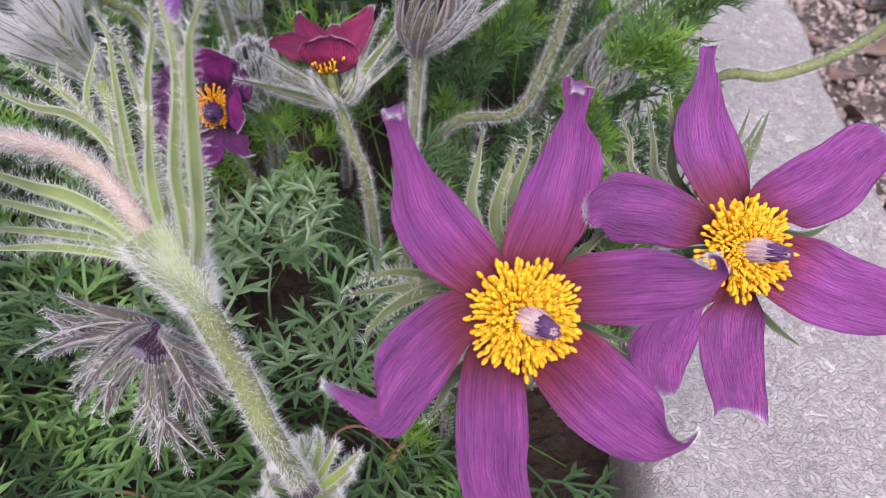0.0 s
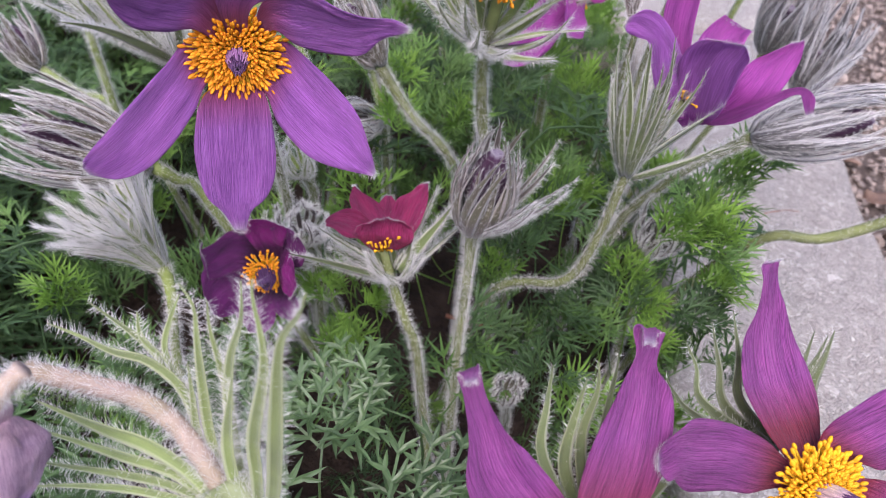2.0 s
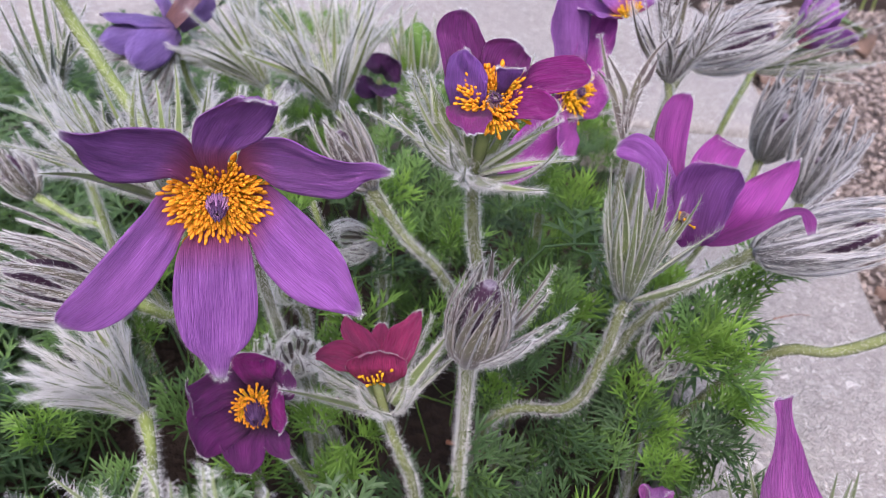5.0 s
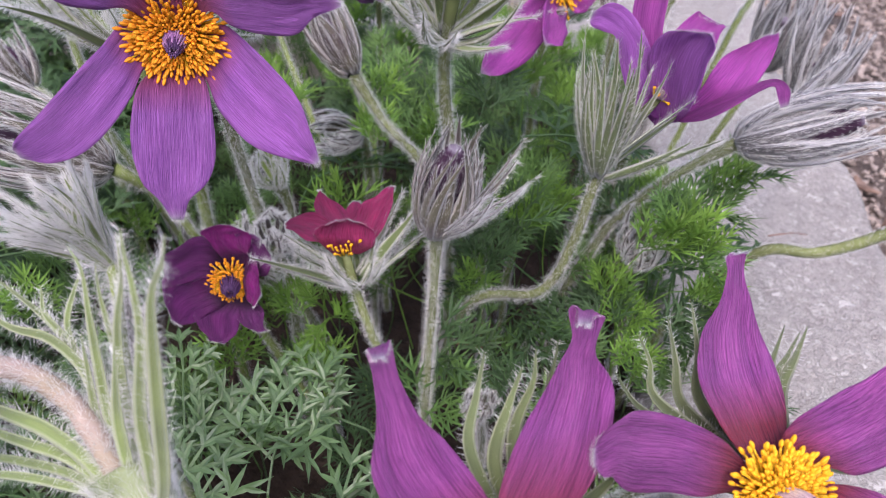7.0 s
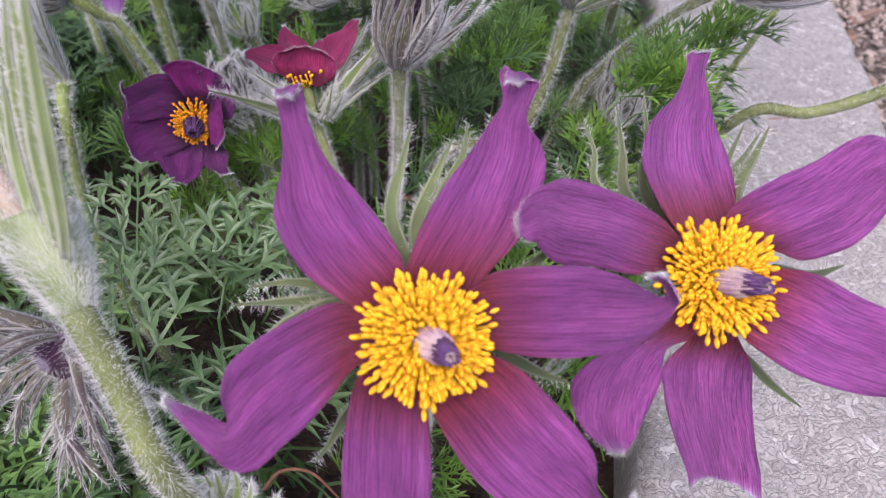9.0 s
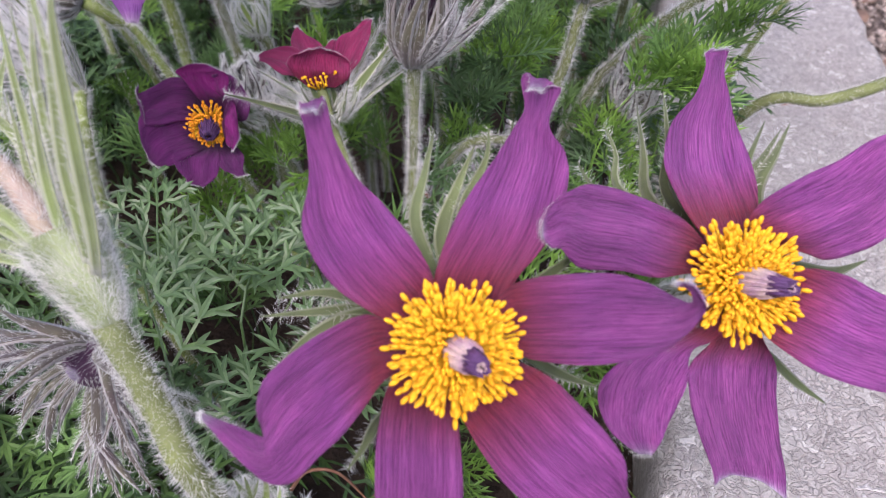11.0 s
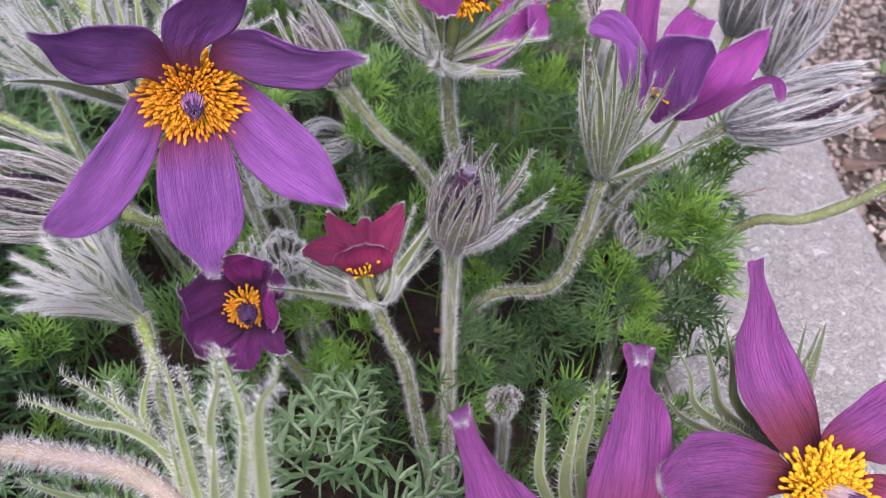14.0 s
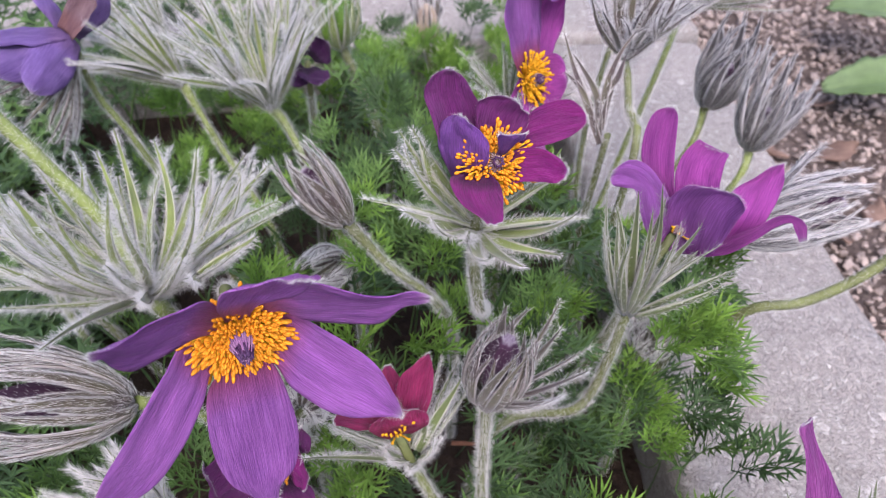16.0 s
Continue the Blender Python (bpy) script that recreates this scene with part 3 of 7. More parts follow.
def bract(parent, root, way0, way1, length, width, mat, fuzz, hairs, hair_len, rng, fork=False, label="", cup=1.0, sleek=0.0):
    """One narrow hairy bract: grooved, pointed, bowed from way0 to way1. cup below 1 makes the bow sharp at the root; sleek lays the
    hairs along it."""
    NS = 12
    p, pts, ws = vec(root), [], []
    aside = way0.cross(way1)
    aside = aside.normalized() if aside.length > 0.02 else way0.orthogonal().normalized()
    sway, phase = rng.uniform(-0.22, 0.22), rng.uniform(0, 6)
    for i in range(NS + 1):
        s = i / NS
        f = s ** cup
        d = (way0 * (1 - f) + way1 * f).normalized()
        d = (d + aside * sway * (math.sin(s * 4.5 + phase) - math.sin(phase)) * s).normalized()
        pts.append(p.copy())
        p = p + d * length / NS
        ws.append(d)
    verts, faces, uvs = [], [], []
    side0 = way0.cross(way1)
    side0 = side0.normalized() if side0.length > 0.02 else way0.orthogonal().normalized()
    sides, ups, hs = [], [], []
    for i, (q, d) in enumerate(zip(pts, ws)):
        s = i / NS
        b = (side0 - d * side0.dot(d)).normalized()
        n = b.cross(d)
        h = width / 2 * (0.55 + 0.45 * math.sin(math.pi * min(1, s * 1.1 + 0.15))) * (1 - s ** 5) + 0.00008
        for x, y in ((-1, 0.25), (-0.45, 0.02), (0, -0.14), (0.45, 0.02), (1, 0.25), (0.6, -0.32), (0, -0.48), (-0.6, -0.32)):
            verts.append(q + b * h * x + n * h * y)
            uvs.append((x, s))
        sides.append(tuple(b))
        ups.append(tuple(n))
        hs.append(h)
    count = int(hairs)
    if fuzz and count:
        g = fuzz.rng
        k = g.integers(0, NS, count)
        P, D, B, N, Hh = (np.array(v)[k] for v in ([tuple(q) for q in pts], [tuple(q) for q in ws], sides, ups, hs))
        x = np.where(g.random(count) < 0.68, np.sign(g.random(count) - 0.5) * g.uniform(0.6, 1, count), g.uniform(-0.7, 0.7, count))[:, None]
        back = np.abs(x) < 0.75
        y = np.where(back, -0.45, 0.1)
        way = B * x * (1 - 0.5 * sleek) + N * np.where(back, -0.6 + 0.3 * sleek, g.uniform(-0.6, 0.5, (count, 1))) + D * (g.uniform(0.1, 1.2, (count, 1)) + 1.6 * sleek)
        way /= np.linalg.norm(way, axis=1, keepdims=True)
        at = P + B * Hh[:, None] * x + N * Hh[:, None] * y + D * g.random((count, 1)) * length / NS
        fuzz.many(at, way * hair_len * g.uniform(0.35, 1.15, (count, 1)), 0.000044)
    for i in range(NS):
        for k in range(8):
            m = (k + 1) % 8
            faces.append((i * 8 + k, i * 8 + m, (i + 1) * 8 + m, (i + 1) * 8 + k))
    faces.append(tuple(range(8))[::-1])
    faces.append(tuple(NS * 8 + k for k in range(8)))
    ob = mesh_object("bract", verts, faces, mat, parent, label, uvs)
    if fork:
        k = NS // 2
        for sgn in (-1, 1):
            b = vec(sides[k])
            bract(parent, pts[k], (ws[k] + b * 0.6 * sgn).normalized(), (ws[k] * 1.1 + b * 0.3 * sgn + (way1 - way0) * 0.3).normalized(), length * 0.42, width * 0.75, mat, fuzz, hairs * 0.45, hair_len, rng, sleek=sleek)
    return ob


def strap(parent, points, width, mat, fuzz, hairs=460, hair_len=0.0028, front=(-0.21, -0.81, 0.54)):
    """One long hairy bract along a given line, its groove turned to the front."""
    NS = 20
    pts, length = spline(points, NS)
    f = vec(front)
    verts, faces, uvs, mids, ways, outs, hs = [], [], [], [], [], [], []
    for i, q in enumerate(pts):
        s = i / NS
        d = (pts[min(NS, i + 1)] - pts[max(0, i - 1)]).normalized()
        b = d.cross(f).normalized()
        n = b.cross(d)
        h = width / 2 * (0.62 + 0.38 * math.sin(math.pi * min(1, s * 1.1 + 0.1))) * (1 - s ** 4) + 0.0001
        for x, y in ((-1, 0.40), (-0.5, 0.10), (0, -0.10), (0.5, 0.10), (1, 0.40), (0.6, -0.30), (0, -0.50), (-0.6, -0.30)):
            verts.append(q + b * h * x + n * h * y)
            uvs.append((x, s))
        mids.append(tuple(q))
        ways.append(tuple(d))
        outs.append((tuple(b), tuple(n)))
        hs.append(h)
    for i in range(NS):
        for k in range(8):
            m = (k + 1) % 8
            faces.append((i * 8 + k, i * 8 + m, (i + 1) * 8 + m, (i + 1) * 8 + k))
    faces.append(tuple(range(8))[::-1])
    faces.append(tuple(NS * 8 + k for k in range(8)))
    count = int(hairs * length / 0.04)
    g = fuzz.rng
    k = g.integers(0, NS, count)
    P, D, H = np.array(mids)[k], np.array(ways)[k], np.array(hs)[k][:, None]
    B, N = np.array([q[0] for q in outs])[k], np.array([q[1] for q in outs])[k]
    x = (np.sign(g.random(count) - 0.5) * g.uniform(0.7, 1, count))[:, None]
    way = B * x + N * g.uniform(-0.7, 0.5, (count, 1)) + D * g.uniform(0.1, 0.9, (count, 1))
    way /= np.linalg.norm(way, axis=1, keepdims=True)
    fuzz.many(P + B * H * x + N * H * 0.2 + D * g.random((count, 1)) * length / NS, way * hair_len * g.uniform(0.35, 1.15, (count, 1)), 0.000042)
    return mesh_object("bract", verts, faces, mat, parent, "", uvs)


def whorl(parent, joint, axis, count, length, a0, a1, width=0.0022, mat=None, fuzz=None, hairs=90, hair_len=0.0028, seed=1, fork=0.25, ring=0.0022, start=0.0, span=360.0, jitter=8.0, vary=0.18, droop=0.0, cup=1.0, sleek=0.0):
    """A whorl of bracts round the stem. a0 and a1: degrees from the axis at root and tip; start and span: the arc it fills."""
    rng = random.Random(seed)
    u, v, w = basis(axis)
    j = vec(joint)
    for i in range(count):
        az = radians(start + span * (i + rng.uniform(-0.3, 0.3)) / count)
        r = u * math.cos(az) + v * math.sin(az)
        d0, d1 = radians(a0 + rng.uniform(-jitter, jitter) * 0.6), radians(a1 + rng.uniform(-jitter, jitter) * 1.6)
        side = w.cross(r) * rng.uniform(-0.12, 0.12)
        way0 = (w * math.cos(d0) + r * math.sin(d0)).normalized()
        way1 = (w * math.cos(d1) + r * math.sin(d1) + side - Vector((0, 0, droop))).normalized()
        bract(parent, j + r * ring + w * rng.uniform(0, 0.003), way0, way1, length * rng.uniform(1 - vary, 1 + vary), width * (1.3 if sleek > 0.7 else 1.0) * rng.uniform(0.8, 1.2), mat or BRACT, fuzz, hairs * 4.6, hair_len * 0.95, rng, rng.random() < fork, cup=cup, sleek=sleek)


def stem(parent, points, r0, r1, mat, fuzz, density=16000, hair_len=0.0025, name="stem", swell=0.0, bare=False):
    pts, length = spline(points, max(10, len(points) * 7))
    n = len(pts) - 1
    density *= 4.2
    hair_len *= 1.05
    radii = [r0 + (r1 - r0) * i / n + swell * max(0, (i / n - 0.9) / 0.1) for i in range(n + 1)]
    v, f, uv = tube_data(pts, radii, 9, 0.05)
    ob = mesh_object(name, v, f, mat, parent, uvs=uv)
    if fuzz:
        fuzz.tube(pts[:-3] if bare else pts, radii, density, hair_len)
    return ob


def ovoid(name, parent, base, axis, length, radius, mat, label="", fuzz=None, hairs=0, folds=6, seed=1, hair_len=0.002):
    """A closed bud: an egg of overlapping folded petals."""
    u, v, w = basis(axis)
    b = vec(base)
    rng = random.Random(seed)
    NS, NA = 12, 24
    verts, faces, uvs = [], [], []
    for i in range(NS + 1):
        s = i / NS
        r = radius * (math.sin(math.pi * (0.08 + 0.86 * s ** 0.85))) ** 0.75
        for k in range(NA):
            az = 2 * math.pi * k / NA
            rr = r * (1 + 0.13 * math.cos(folds * az + 2.5 * s + seed) + 0.03 * math.sin(13 * az))
            p = b + (u * math.cos(az) + v * math.sin(az)) * rr + w * length * s
            verts.append(p)
            uvs.append((k / NA * 3, s))
            if fuzz and rng.random() < hairs / (NS * NA):
                for _ in range(3):
                    d = (u * math.cos(az) + v * math.sin(az)) * rng.uniform(0.3, 1) + w * rng.uniform(0.3, 1.2)
                    fuzz.add(p, d.normalized() * hair_len * rng.uniform(0.4, 1.1), 0.00005)
    for i in range(NS):
        for k in range(NA):
            m = (k + 1) % NA
            faces.append((i * NA + k, i * NA + m, (i + 1) * NA + m, (i + 1) * NA + k))
    faces.append(tuple(range(NA))[::-1])
    faces.append(tuple(NS * NA + k for k in range(NA)))
    return mesh_object(name, verts, faces, mat, parent, label, uvs)


# ---- ground, kerb ----
def ground_height(x, y):
    n = noise.noise(Vector((x * 14, y * 14, 0))) * 0.006 + noise.noise(Vector((x * 60, y * 60, 3))) * 0.002
    return n


def ground():
    """One sheet: fine near the plants, wide to the horizon."""
    xs = [-30, -8, -2, -0.9] + [-0.6 + 0.024 * i for i in range(61)] + [1.2, 2.5, 8, 30]
    ys = [-30, -8, -2, -0.6] + [-0.2 + 0.024 * i for i in range(68)] + [1.8, 3, 8, 30]
    verts = [(x, y, ground_height(x, y) if abs(x) < 1 and -0.3 < y < 1.5 else 0.0) for y in ys for x in xs]
    n = len(xs)
    faces = [(j * n + i, j * n + i + 1, (j + 1) * n + i + 1, (j + 1) * n + i) for j in range(len(ys) - 1) for i in range(n - 1)]
    return tagged(mesh_object("ground", verts, faces, SOIL), label="dark brown garden soil under the plants", category="ground", kind="structure")


ground()


def kerb_block(a, b, w0, w1, top, seed, label):
    """A worn stone from a to b (plan), w0 to its left and w1 to its right, with rounded, chipped edges."""
    a, b = Vector((*a, 0)), Vector((*b, 0))
    d = (b - a).normalized()
    s = Vector((d.y, -d.x, 0))
    L = (b - a).length
    prof = [(-w0, -0.03), (-w0, top * 0.3), (-w0, top * 0.7), (-w0 + 0.0012, top - 0.004), (-w0 + 0.0045, top - 0.0008)]
    m = 12
    prof += [(-w0 + 0.007 + (w0 + w1 - 0.014) * k / m, top) for k in range(m + 1)]
    prof += [(w1 - 0.0045, top - 0.0008), (w1 - 0.0012, top - 0.004), (w1, top * 0.7), (w1, top * 0.3), (w1, -0.03)]
    n = max(12, int(L / 0.008))
    verts, faces = [], []
    for i in range(n + 1):
        f = i / n
        end = 0.004 * max(0, 1 - min(f, 1 - f) * L / 0.006)
        for x, z in prof:
            p = a + d * (L * f) + s * x
            g = noise.noise(Vector((p.x * 30, p.y * 30, seed + z * 40))) * 0.0016 + noise.noise(Vector((p.x * 120, p.y * 120, seed))) * 0.0006
            out = 1 if x > 0 else -1
            edge = abs(x - (w1 - w0) / 2) > (w0 + w1) / 2 - 0.006
            p = p + s * (out * g * 1.6 if edge else 0) + Vector((0, 0, z + (g if z > top * 0.6 else 0) - (end if z > top * 0.6 else 0)))
            verts.append(p)
    k = len(prof)
    for i in range(n):
        for j in range(k - 1):
            faces.append((i * k + j, i * k + j + 1, (i + 1) * k + j + 1, (i + 1) * k + j))
    faces.append(tuple(range(k)))
    faces.append(tuple(n * k + j for j in range(k))[::-1])
    me = mesh_object("kerb", verts, faces, STONE)
    return tagged(me, label=label, category="kerb", kind="structure", group="border stones")


KERB_TOP = 0.046
kerb_block((0.0827, -0.45), (0.1373, 0.058), 0.0621, 0.0621, KERB_TOP, 1.0, "pale grey washed concrete border stone beside the flower bed")
kerb_block((0.1379, 0.063), (0.1919, 0.5655), 0.0621, 0.0621, KERB_TOP, 2.0, "pale grey washed concrete border stone beside the flower bed")
kerb_block((0.262, 0.632), (-0.255, 0.646), 0.060, 0.250, KERB_TOP, 3.0, "pale pinkish paving slab behind the flower bed")
kerb_block((-0.260, 0.646), (-0.80, 0.660), 0.060, 0.250, KERB_TOP, 4.0, "pale pinkish paving slab behind the flower bed")


# ---- gravel ----
def pebble_data(seed):
    rng = random.Random(seed)
    bm = bmesh.new()
    bmesh.ops.create_icosphere(bm, subdivisions=1, radius=1.0)
    sx, sy, sz = rng.uniform(0.75, 1.25), rng.uniform(0.75, 1.2), rng.uniform(0.4, 0.7)
    for v in bm.verts:
        g = 1 + 0.5 * noise.noise(v.co * 1.7 + Vector((seed * 3.7, 0, 0)))
        v.co = Vector((v.co.x * sx, v.co.y * sy, v.co.z * sz)) * g
    vs = np.array([v.co[:] for v in bm.verts])
    fs = [tuple(v.index for v in f.verts) for f in bm.faces]
    bm.free()
    return vs, fs


PEBBLES = [pebble_data(i) for i in range(9)]


def gravel():
    rng = np.random.default_rng(5)
    spots = []
    for _ in range(20000):
        y = rng.uniform(0.1, 1.0)
        x = max(0.1955 + 0.107 * y, 0.262 if y > 0.56 else 0) + 0.008 + rng.random() ** 1.15 * 0.46
        spots.append((x, y))
    verts, faces, base = [], [], 0
    near = []
    for i, (x, y) in enumerate(spots):
        r = rng.uniform(0.0012, 0.0029) * (1.35 if rng.random() < 0.12 else 1)
        z = 0.012 + r * 0.3 + rng.uniform(-0.003, 0.004)
        q = Euler(rng.uniform(0, 6.28, 3) * np.array([0.15, 0.15, 1])).to_matrix()
        if x < 0.33 and 0.2 < y < 0.45 and len(near) < 240:
            near.append((x, y, z, r, q, i % 9))
            continue
        vs, fs = PEBBLES[i % 9]
        v = (vs * r) @ np.array(q).T + np.array((x, y, z))
        verts.extend(map(tuple, v))
        faces.extend(tuple(k + base for k in f) for f in fs)
        base += len(v)
    bed = tagged(mesh_object("gravel_bed", verts, faces, PEBBLE, smooth=False), label="pinkish grey and brown fine gravel beside the kerb", category="gravel", kind="stuff")
    return bed, near


bed, NEAR_PEBBLES = gravel()


def sand():
    """The grit between the pebbles: a low uneven sheet beyond the kerb."""
    xs, ys = [0.02 * i for i in range(26)], [0.1 + 0.02 * j for j in range(46)]
    verts = []
    for y in ys:
        x0 = max(0.1955 + 0.107 * y, 0.262 if y > 0.56 else 0) + 0.004
        verts += [(x0 + x, y, 0.0125 + 0.0015 * noise.noise(Vector((x * 50, y * 50, 4)))) for x in xs]
    n = len(xs)
    faces = [(j * n + i, j * n + i + 1, (j + 1) * n + i + 1, (j + 1) * n + i) for j in range(len(ys) - 1) for i in range(n - 1)]
    tagged(mesh_object("grit", verts, faces, GRIT), label="brownish grit between the pebbles", category="ground", kind="structure")


sand()


# ---- the flowers ----
CLUMP = "pasque flowers of the clump"


def open_flower(label, centre, axis, petals, stem_pts, mat, anther=ANTHER, count=110, radius=0.0105, pist=0.0095, lean=(0, 0, 0), joint=None, bracts=None, r=(0.0017, 0.0015), stem_mat=None, stem_hair=14000, seed=1, dark=0.28, rise=1.0, pist_n=30, bract_mat=None, spread=0.0026, more=()):
    """A pasque flower: stem, whorl of bracts, petals, ring of stamens and pistil."""
    th = thing("pasque_flower", stem_pts[0], label, "flower", CLUMP)
    fz = Fuzz(seed)
    pf = Fuzz(seed + 50)
    stem(th, stem_pts, r[0], r[1], stem_mat or STEM, fz, stem_hair, bare=True)
    if bracts:
        whorl(th, joint[0], joint[1], fuzz=fz, seed=seed + 9, mat=bract_mat or BRACT, **bracts)
    for k, (j, ax, what) in enumerate(more):
        whorl(th, j, ax, fuzz=fz, seed=seed + 29 + k, mat=bract_mat or BRACT, **what)
    for k, p in enumerate(petals):
        p = dict(p)
        m = p.pop("mat", mat)
        if "margins" in p:
            lofted_petal(th, centre, axis, p.pop("margins"), m, fuzz=pf, seed=seed * 11 + k, **p)
            continue
        petal(th, centre, axis, p.pop("tip"), p.pop("w"), m, fuzz=pf, seed=seed * 11 + k, **p)
    if count:
        stamens(th, centre, axis, count, anther, radius, rise, seed)
    if pist:
        pistil(th, vec(centre) + vec(axis).normalized() * 0.001, axis, pist, lean, count=pist_n, mat=STIGMA if mat in (PLUM, CRIMSON) else STYLE_LILAC if mat is VIOLET else STYLE, seed=seed, dark=dark, spread=spread)
    fz.build(th, "silky white hairs on stem and bracts")
    pf.build(th, "fine white hairs on the petal margins")
    return th


def hairy_bud(label, joint, axis, stem_pts, count=16, length=0.026, a0=28, a1=4, egg=None, mat=None, bract_mat=None, hairs=110, hair_len=0.0028, r=(0.0016, 0.0014), stem_mat=None, stem_hair=14000, seed=1, width=0.0024, fork=0.2, extra=None, start=0.0, span=360.0, jitter=8.0, droop=0.0, ring=0.0022, cup=1.0, sleek=0.0, name="flower_bud", category="bud", pedicel=None):
    """A bud or spent whorl: stem, bracts closed or spread round a folded bud."""
    th = thing(name, stem_pts[0], label, category, CLUMP)
    fz = Fuzz(seed)
    stem(th, stem_pts, r[0], r[1], stem_mat or STEM, fz, stem_hair, swell=0.0008)
    if pedicel:
        stem(th, pedicel[0], pedicel[1], pedicel[1], pedicel[2], fz, stem_hair, name="pedicel")
    whorl(th, joint, axis, count, length, a0, a1, width=width, mat=bract_mat or BRACT, fuzz=fz, hairs=hairs, hair_len=hair_len, seed=seed + 9, fork=fork, start=start, span=span, jitter=jitter, droop=droop, ring=ring, cup=cup, sleek=sleek)
    if extra:
        whorl(th, joint, axis, fuzz=fz, seed=seed + 19, mat=bract_mat or BRACT, **extra)
    if egg:
        ovoid("folded_petals", th, vec(joint) + vec(axis).normalized() * egg[0], axis, egg[1], egg[2], mat or PLUM, "folded dark purple petals", fz, egg[3], seed=seed)
    fz.build(th, "dense silky white hairs")
    return th


# wide open magenta flower close to the kerb
A_C, A_AX = (0.0229, 0.0894, 0.1533), (0.14, -0.62, 0.77)
A_PETALS = []
A_PETALS.append(blade([(-4.2, -0.2, 0.1), (-9.1, 2.6, 0.2), (-14.4, 4.7, 0.4), (-21.4, 9.0, 0.6), (-26.4, 16.4, 2.4), (-26.3, 25.0, 1.6), (-27.7, 32.7, 1.3), (-29.1, 36.4, 1.4), (-28.9, 36.8, 3.8), (-28.1, 35.4, 5.2)],
          [(-0.1, 2.7, 0.1), (-3.4, 7.4, 0.2), (-4.8, 11.7, 0.4), (-8.2, 16.7, 0.6), (-13.9, 22.7, -0.2), (-18.9, 26.5, 1.0), (-22.9, 32.6, 1.2), (-24.8, 38.1, 1.9), (-25.5, 37.9, 3.8), (-26.2, 35.8, 5.2)], cup=0.12))
A_PETALS.append(blade([(-1.2, 2.6, -0.2), (-3.7, 7.4, -0.7), (-4.3, 11.3, -1.0), (-2.4, 19.5, -1.9), (0.8, 26.8, -2.8), (4.7, 33.4, -3.6), (7.8, 39.8, -4.3), (9.4, 43.6, -4.7), (8.4, 48.1, -3.4), (9.3, 48.2, -1.8), (9.1, 45.5, 0.2)],
          [(4.4, 2.9, -0.4), (7.3, 8.0, -1.0), (9.7, 12.5, -1.5), (15.9, 21.3, -4.0), (18.3, 30.7, -6.3), (17.4, 36.4, -6.8), (14.2, 40.1, -5.4), (14.4, 43.9, -4.9), (15.7, 48.0, -5.3), (13.4, 48.4, -2.8), (11.1, 45.4, 0.2)], cup=0.10, crease=(0.62, 0.9)))
A_PETALS.append(blade([(1.3, 2.2, 0.4), (6.3, 9.0, 1.8), (9.9, 11.9, 2.7), (16.8, 13.5, 4.2), (23.7, 14.1, 5.6), (29.6, 12.9, 6.8), (33.8, 11.1, 7.5), (35.9, 10.2, 8.9), (33.8, 12.7, 11.5), (31.4, 12.8, 12.9)],
          [(2.0, -1.0, 0.3), (8.3, 0.3, 1.7), (12.6, -0.7, 2.5), (19.6, -0.9, 3.9), (25.5, 0.0, 6.2), (31.4, 2.1, 7.5), (36.0, 5.6, 7.7), (38.0, 9.5, 9.2), (36.6, 11.2, 11.9), (33.6, 13.1, 13.4)], cup=0.10))
A_PETALS.append(blade([(1.5, -0.5, 0.1), (8.8, -0.8, 0.4), (15.8, -3.2, 0.9), (21.8, -7.9, 1.3), (26.5, -12.4, 1.7), (29.1, -16.3, 1.9), (28.8, -19.7, 3.8), (29.8, -22.0, 4.8), (31.7, -22.2, 5.8), (33.7, -20.2, 6.7)],
          [(-0.7, -2.2, 0.0), (0.6, -8.1, 0.3), (4.3, -14.1, 0.6), (9.6, -20.4, 1.1), (16.3, -24.9, 1.5), (22.4, -27.0, 1.9), (27.8, -26.8, 2.2), (31.8, -24.2, 4.0), (33.2, -22.6, 5.8), (33.9, -20.9, 6.7)], cup=0.10))
A_PETALS.append(blade([(-0.0, -1.7, -0.4), (1.4, -8.8, -2.2), (2.6, -14.4, -3.7), (4.0, -22.4, -5.7), (4.4, -29.4, -7.5), (5.7, -35.1, -8.9), (7.2, -39.5, -10.0), (5.7, -41.5, -10.6)],
          [(-1.7, -1.7, -0.4), (-9.2, -5.3, -1.4), (-11.0, -13.1, -3.4), (-10.8, -22.0, -5.6), (-9.7, -30.0, -7.7), (-8.2, -35.5, -9.1), (-7.0, -39.4, -10.0), (-3.8, -41.4, -10.6)], cup=0.14))
A_PETALS.append(blade([(-2.6, -2.3, 0.6), (-10.0, -5.2, 2.1), (-13.5, -10.1, 3.0), (-16.4, -14.2, 3.8), (-20.0, -18.2, 4.7), (-23.9, -22.1, 5.6), (-29.0, -20.5, 6.4), (-33.9, -16.6, 7.0), (-37.2, -13.7, 7.4)],
          [(-2.6, -0.1, 0.5), (-10.3, 2.8, 1.6), (-15.6, 3.9, 2.5), (-22.9, -0.7, 6.0), (-28.1, -6.2, 9.2), (-29.2, -10.0, 9.7), (-27.8, -15.3, 6.8), (-31.8, -14.4, 7.0), (-37.1, -12.7, 7.3)], cup=0.08))
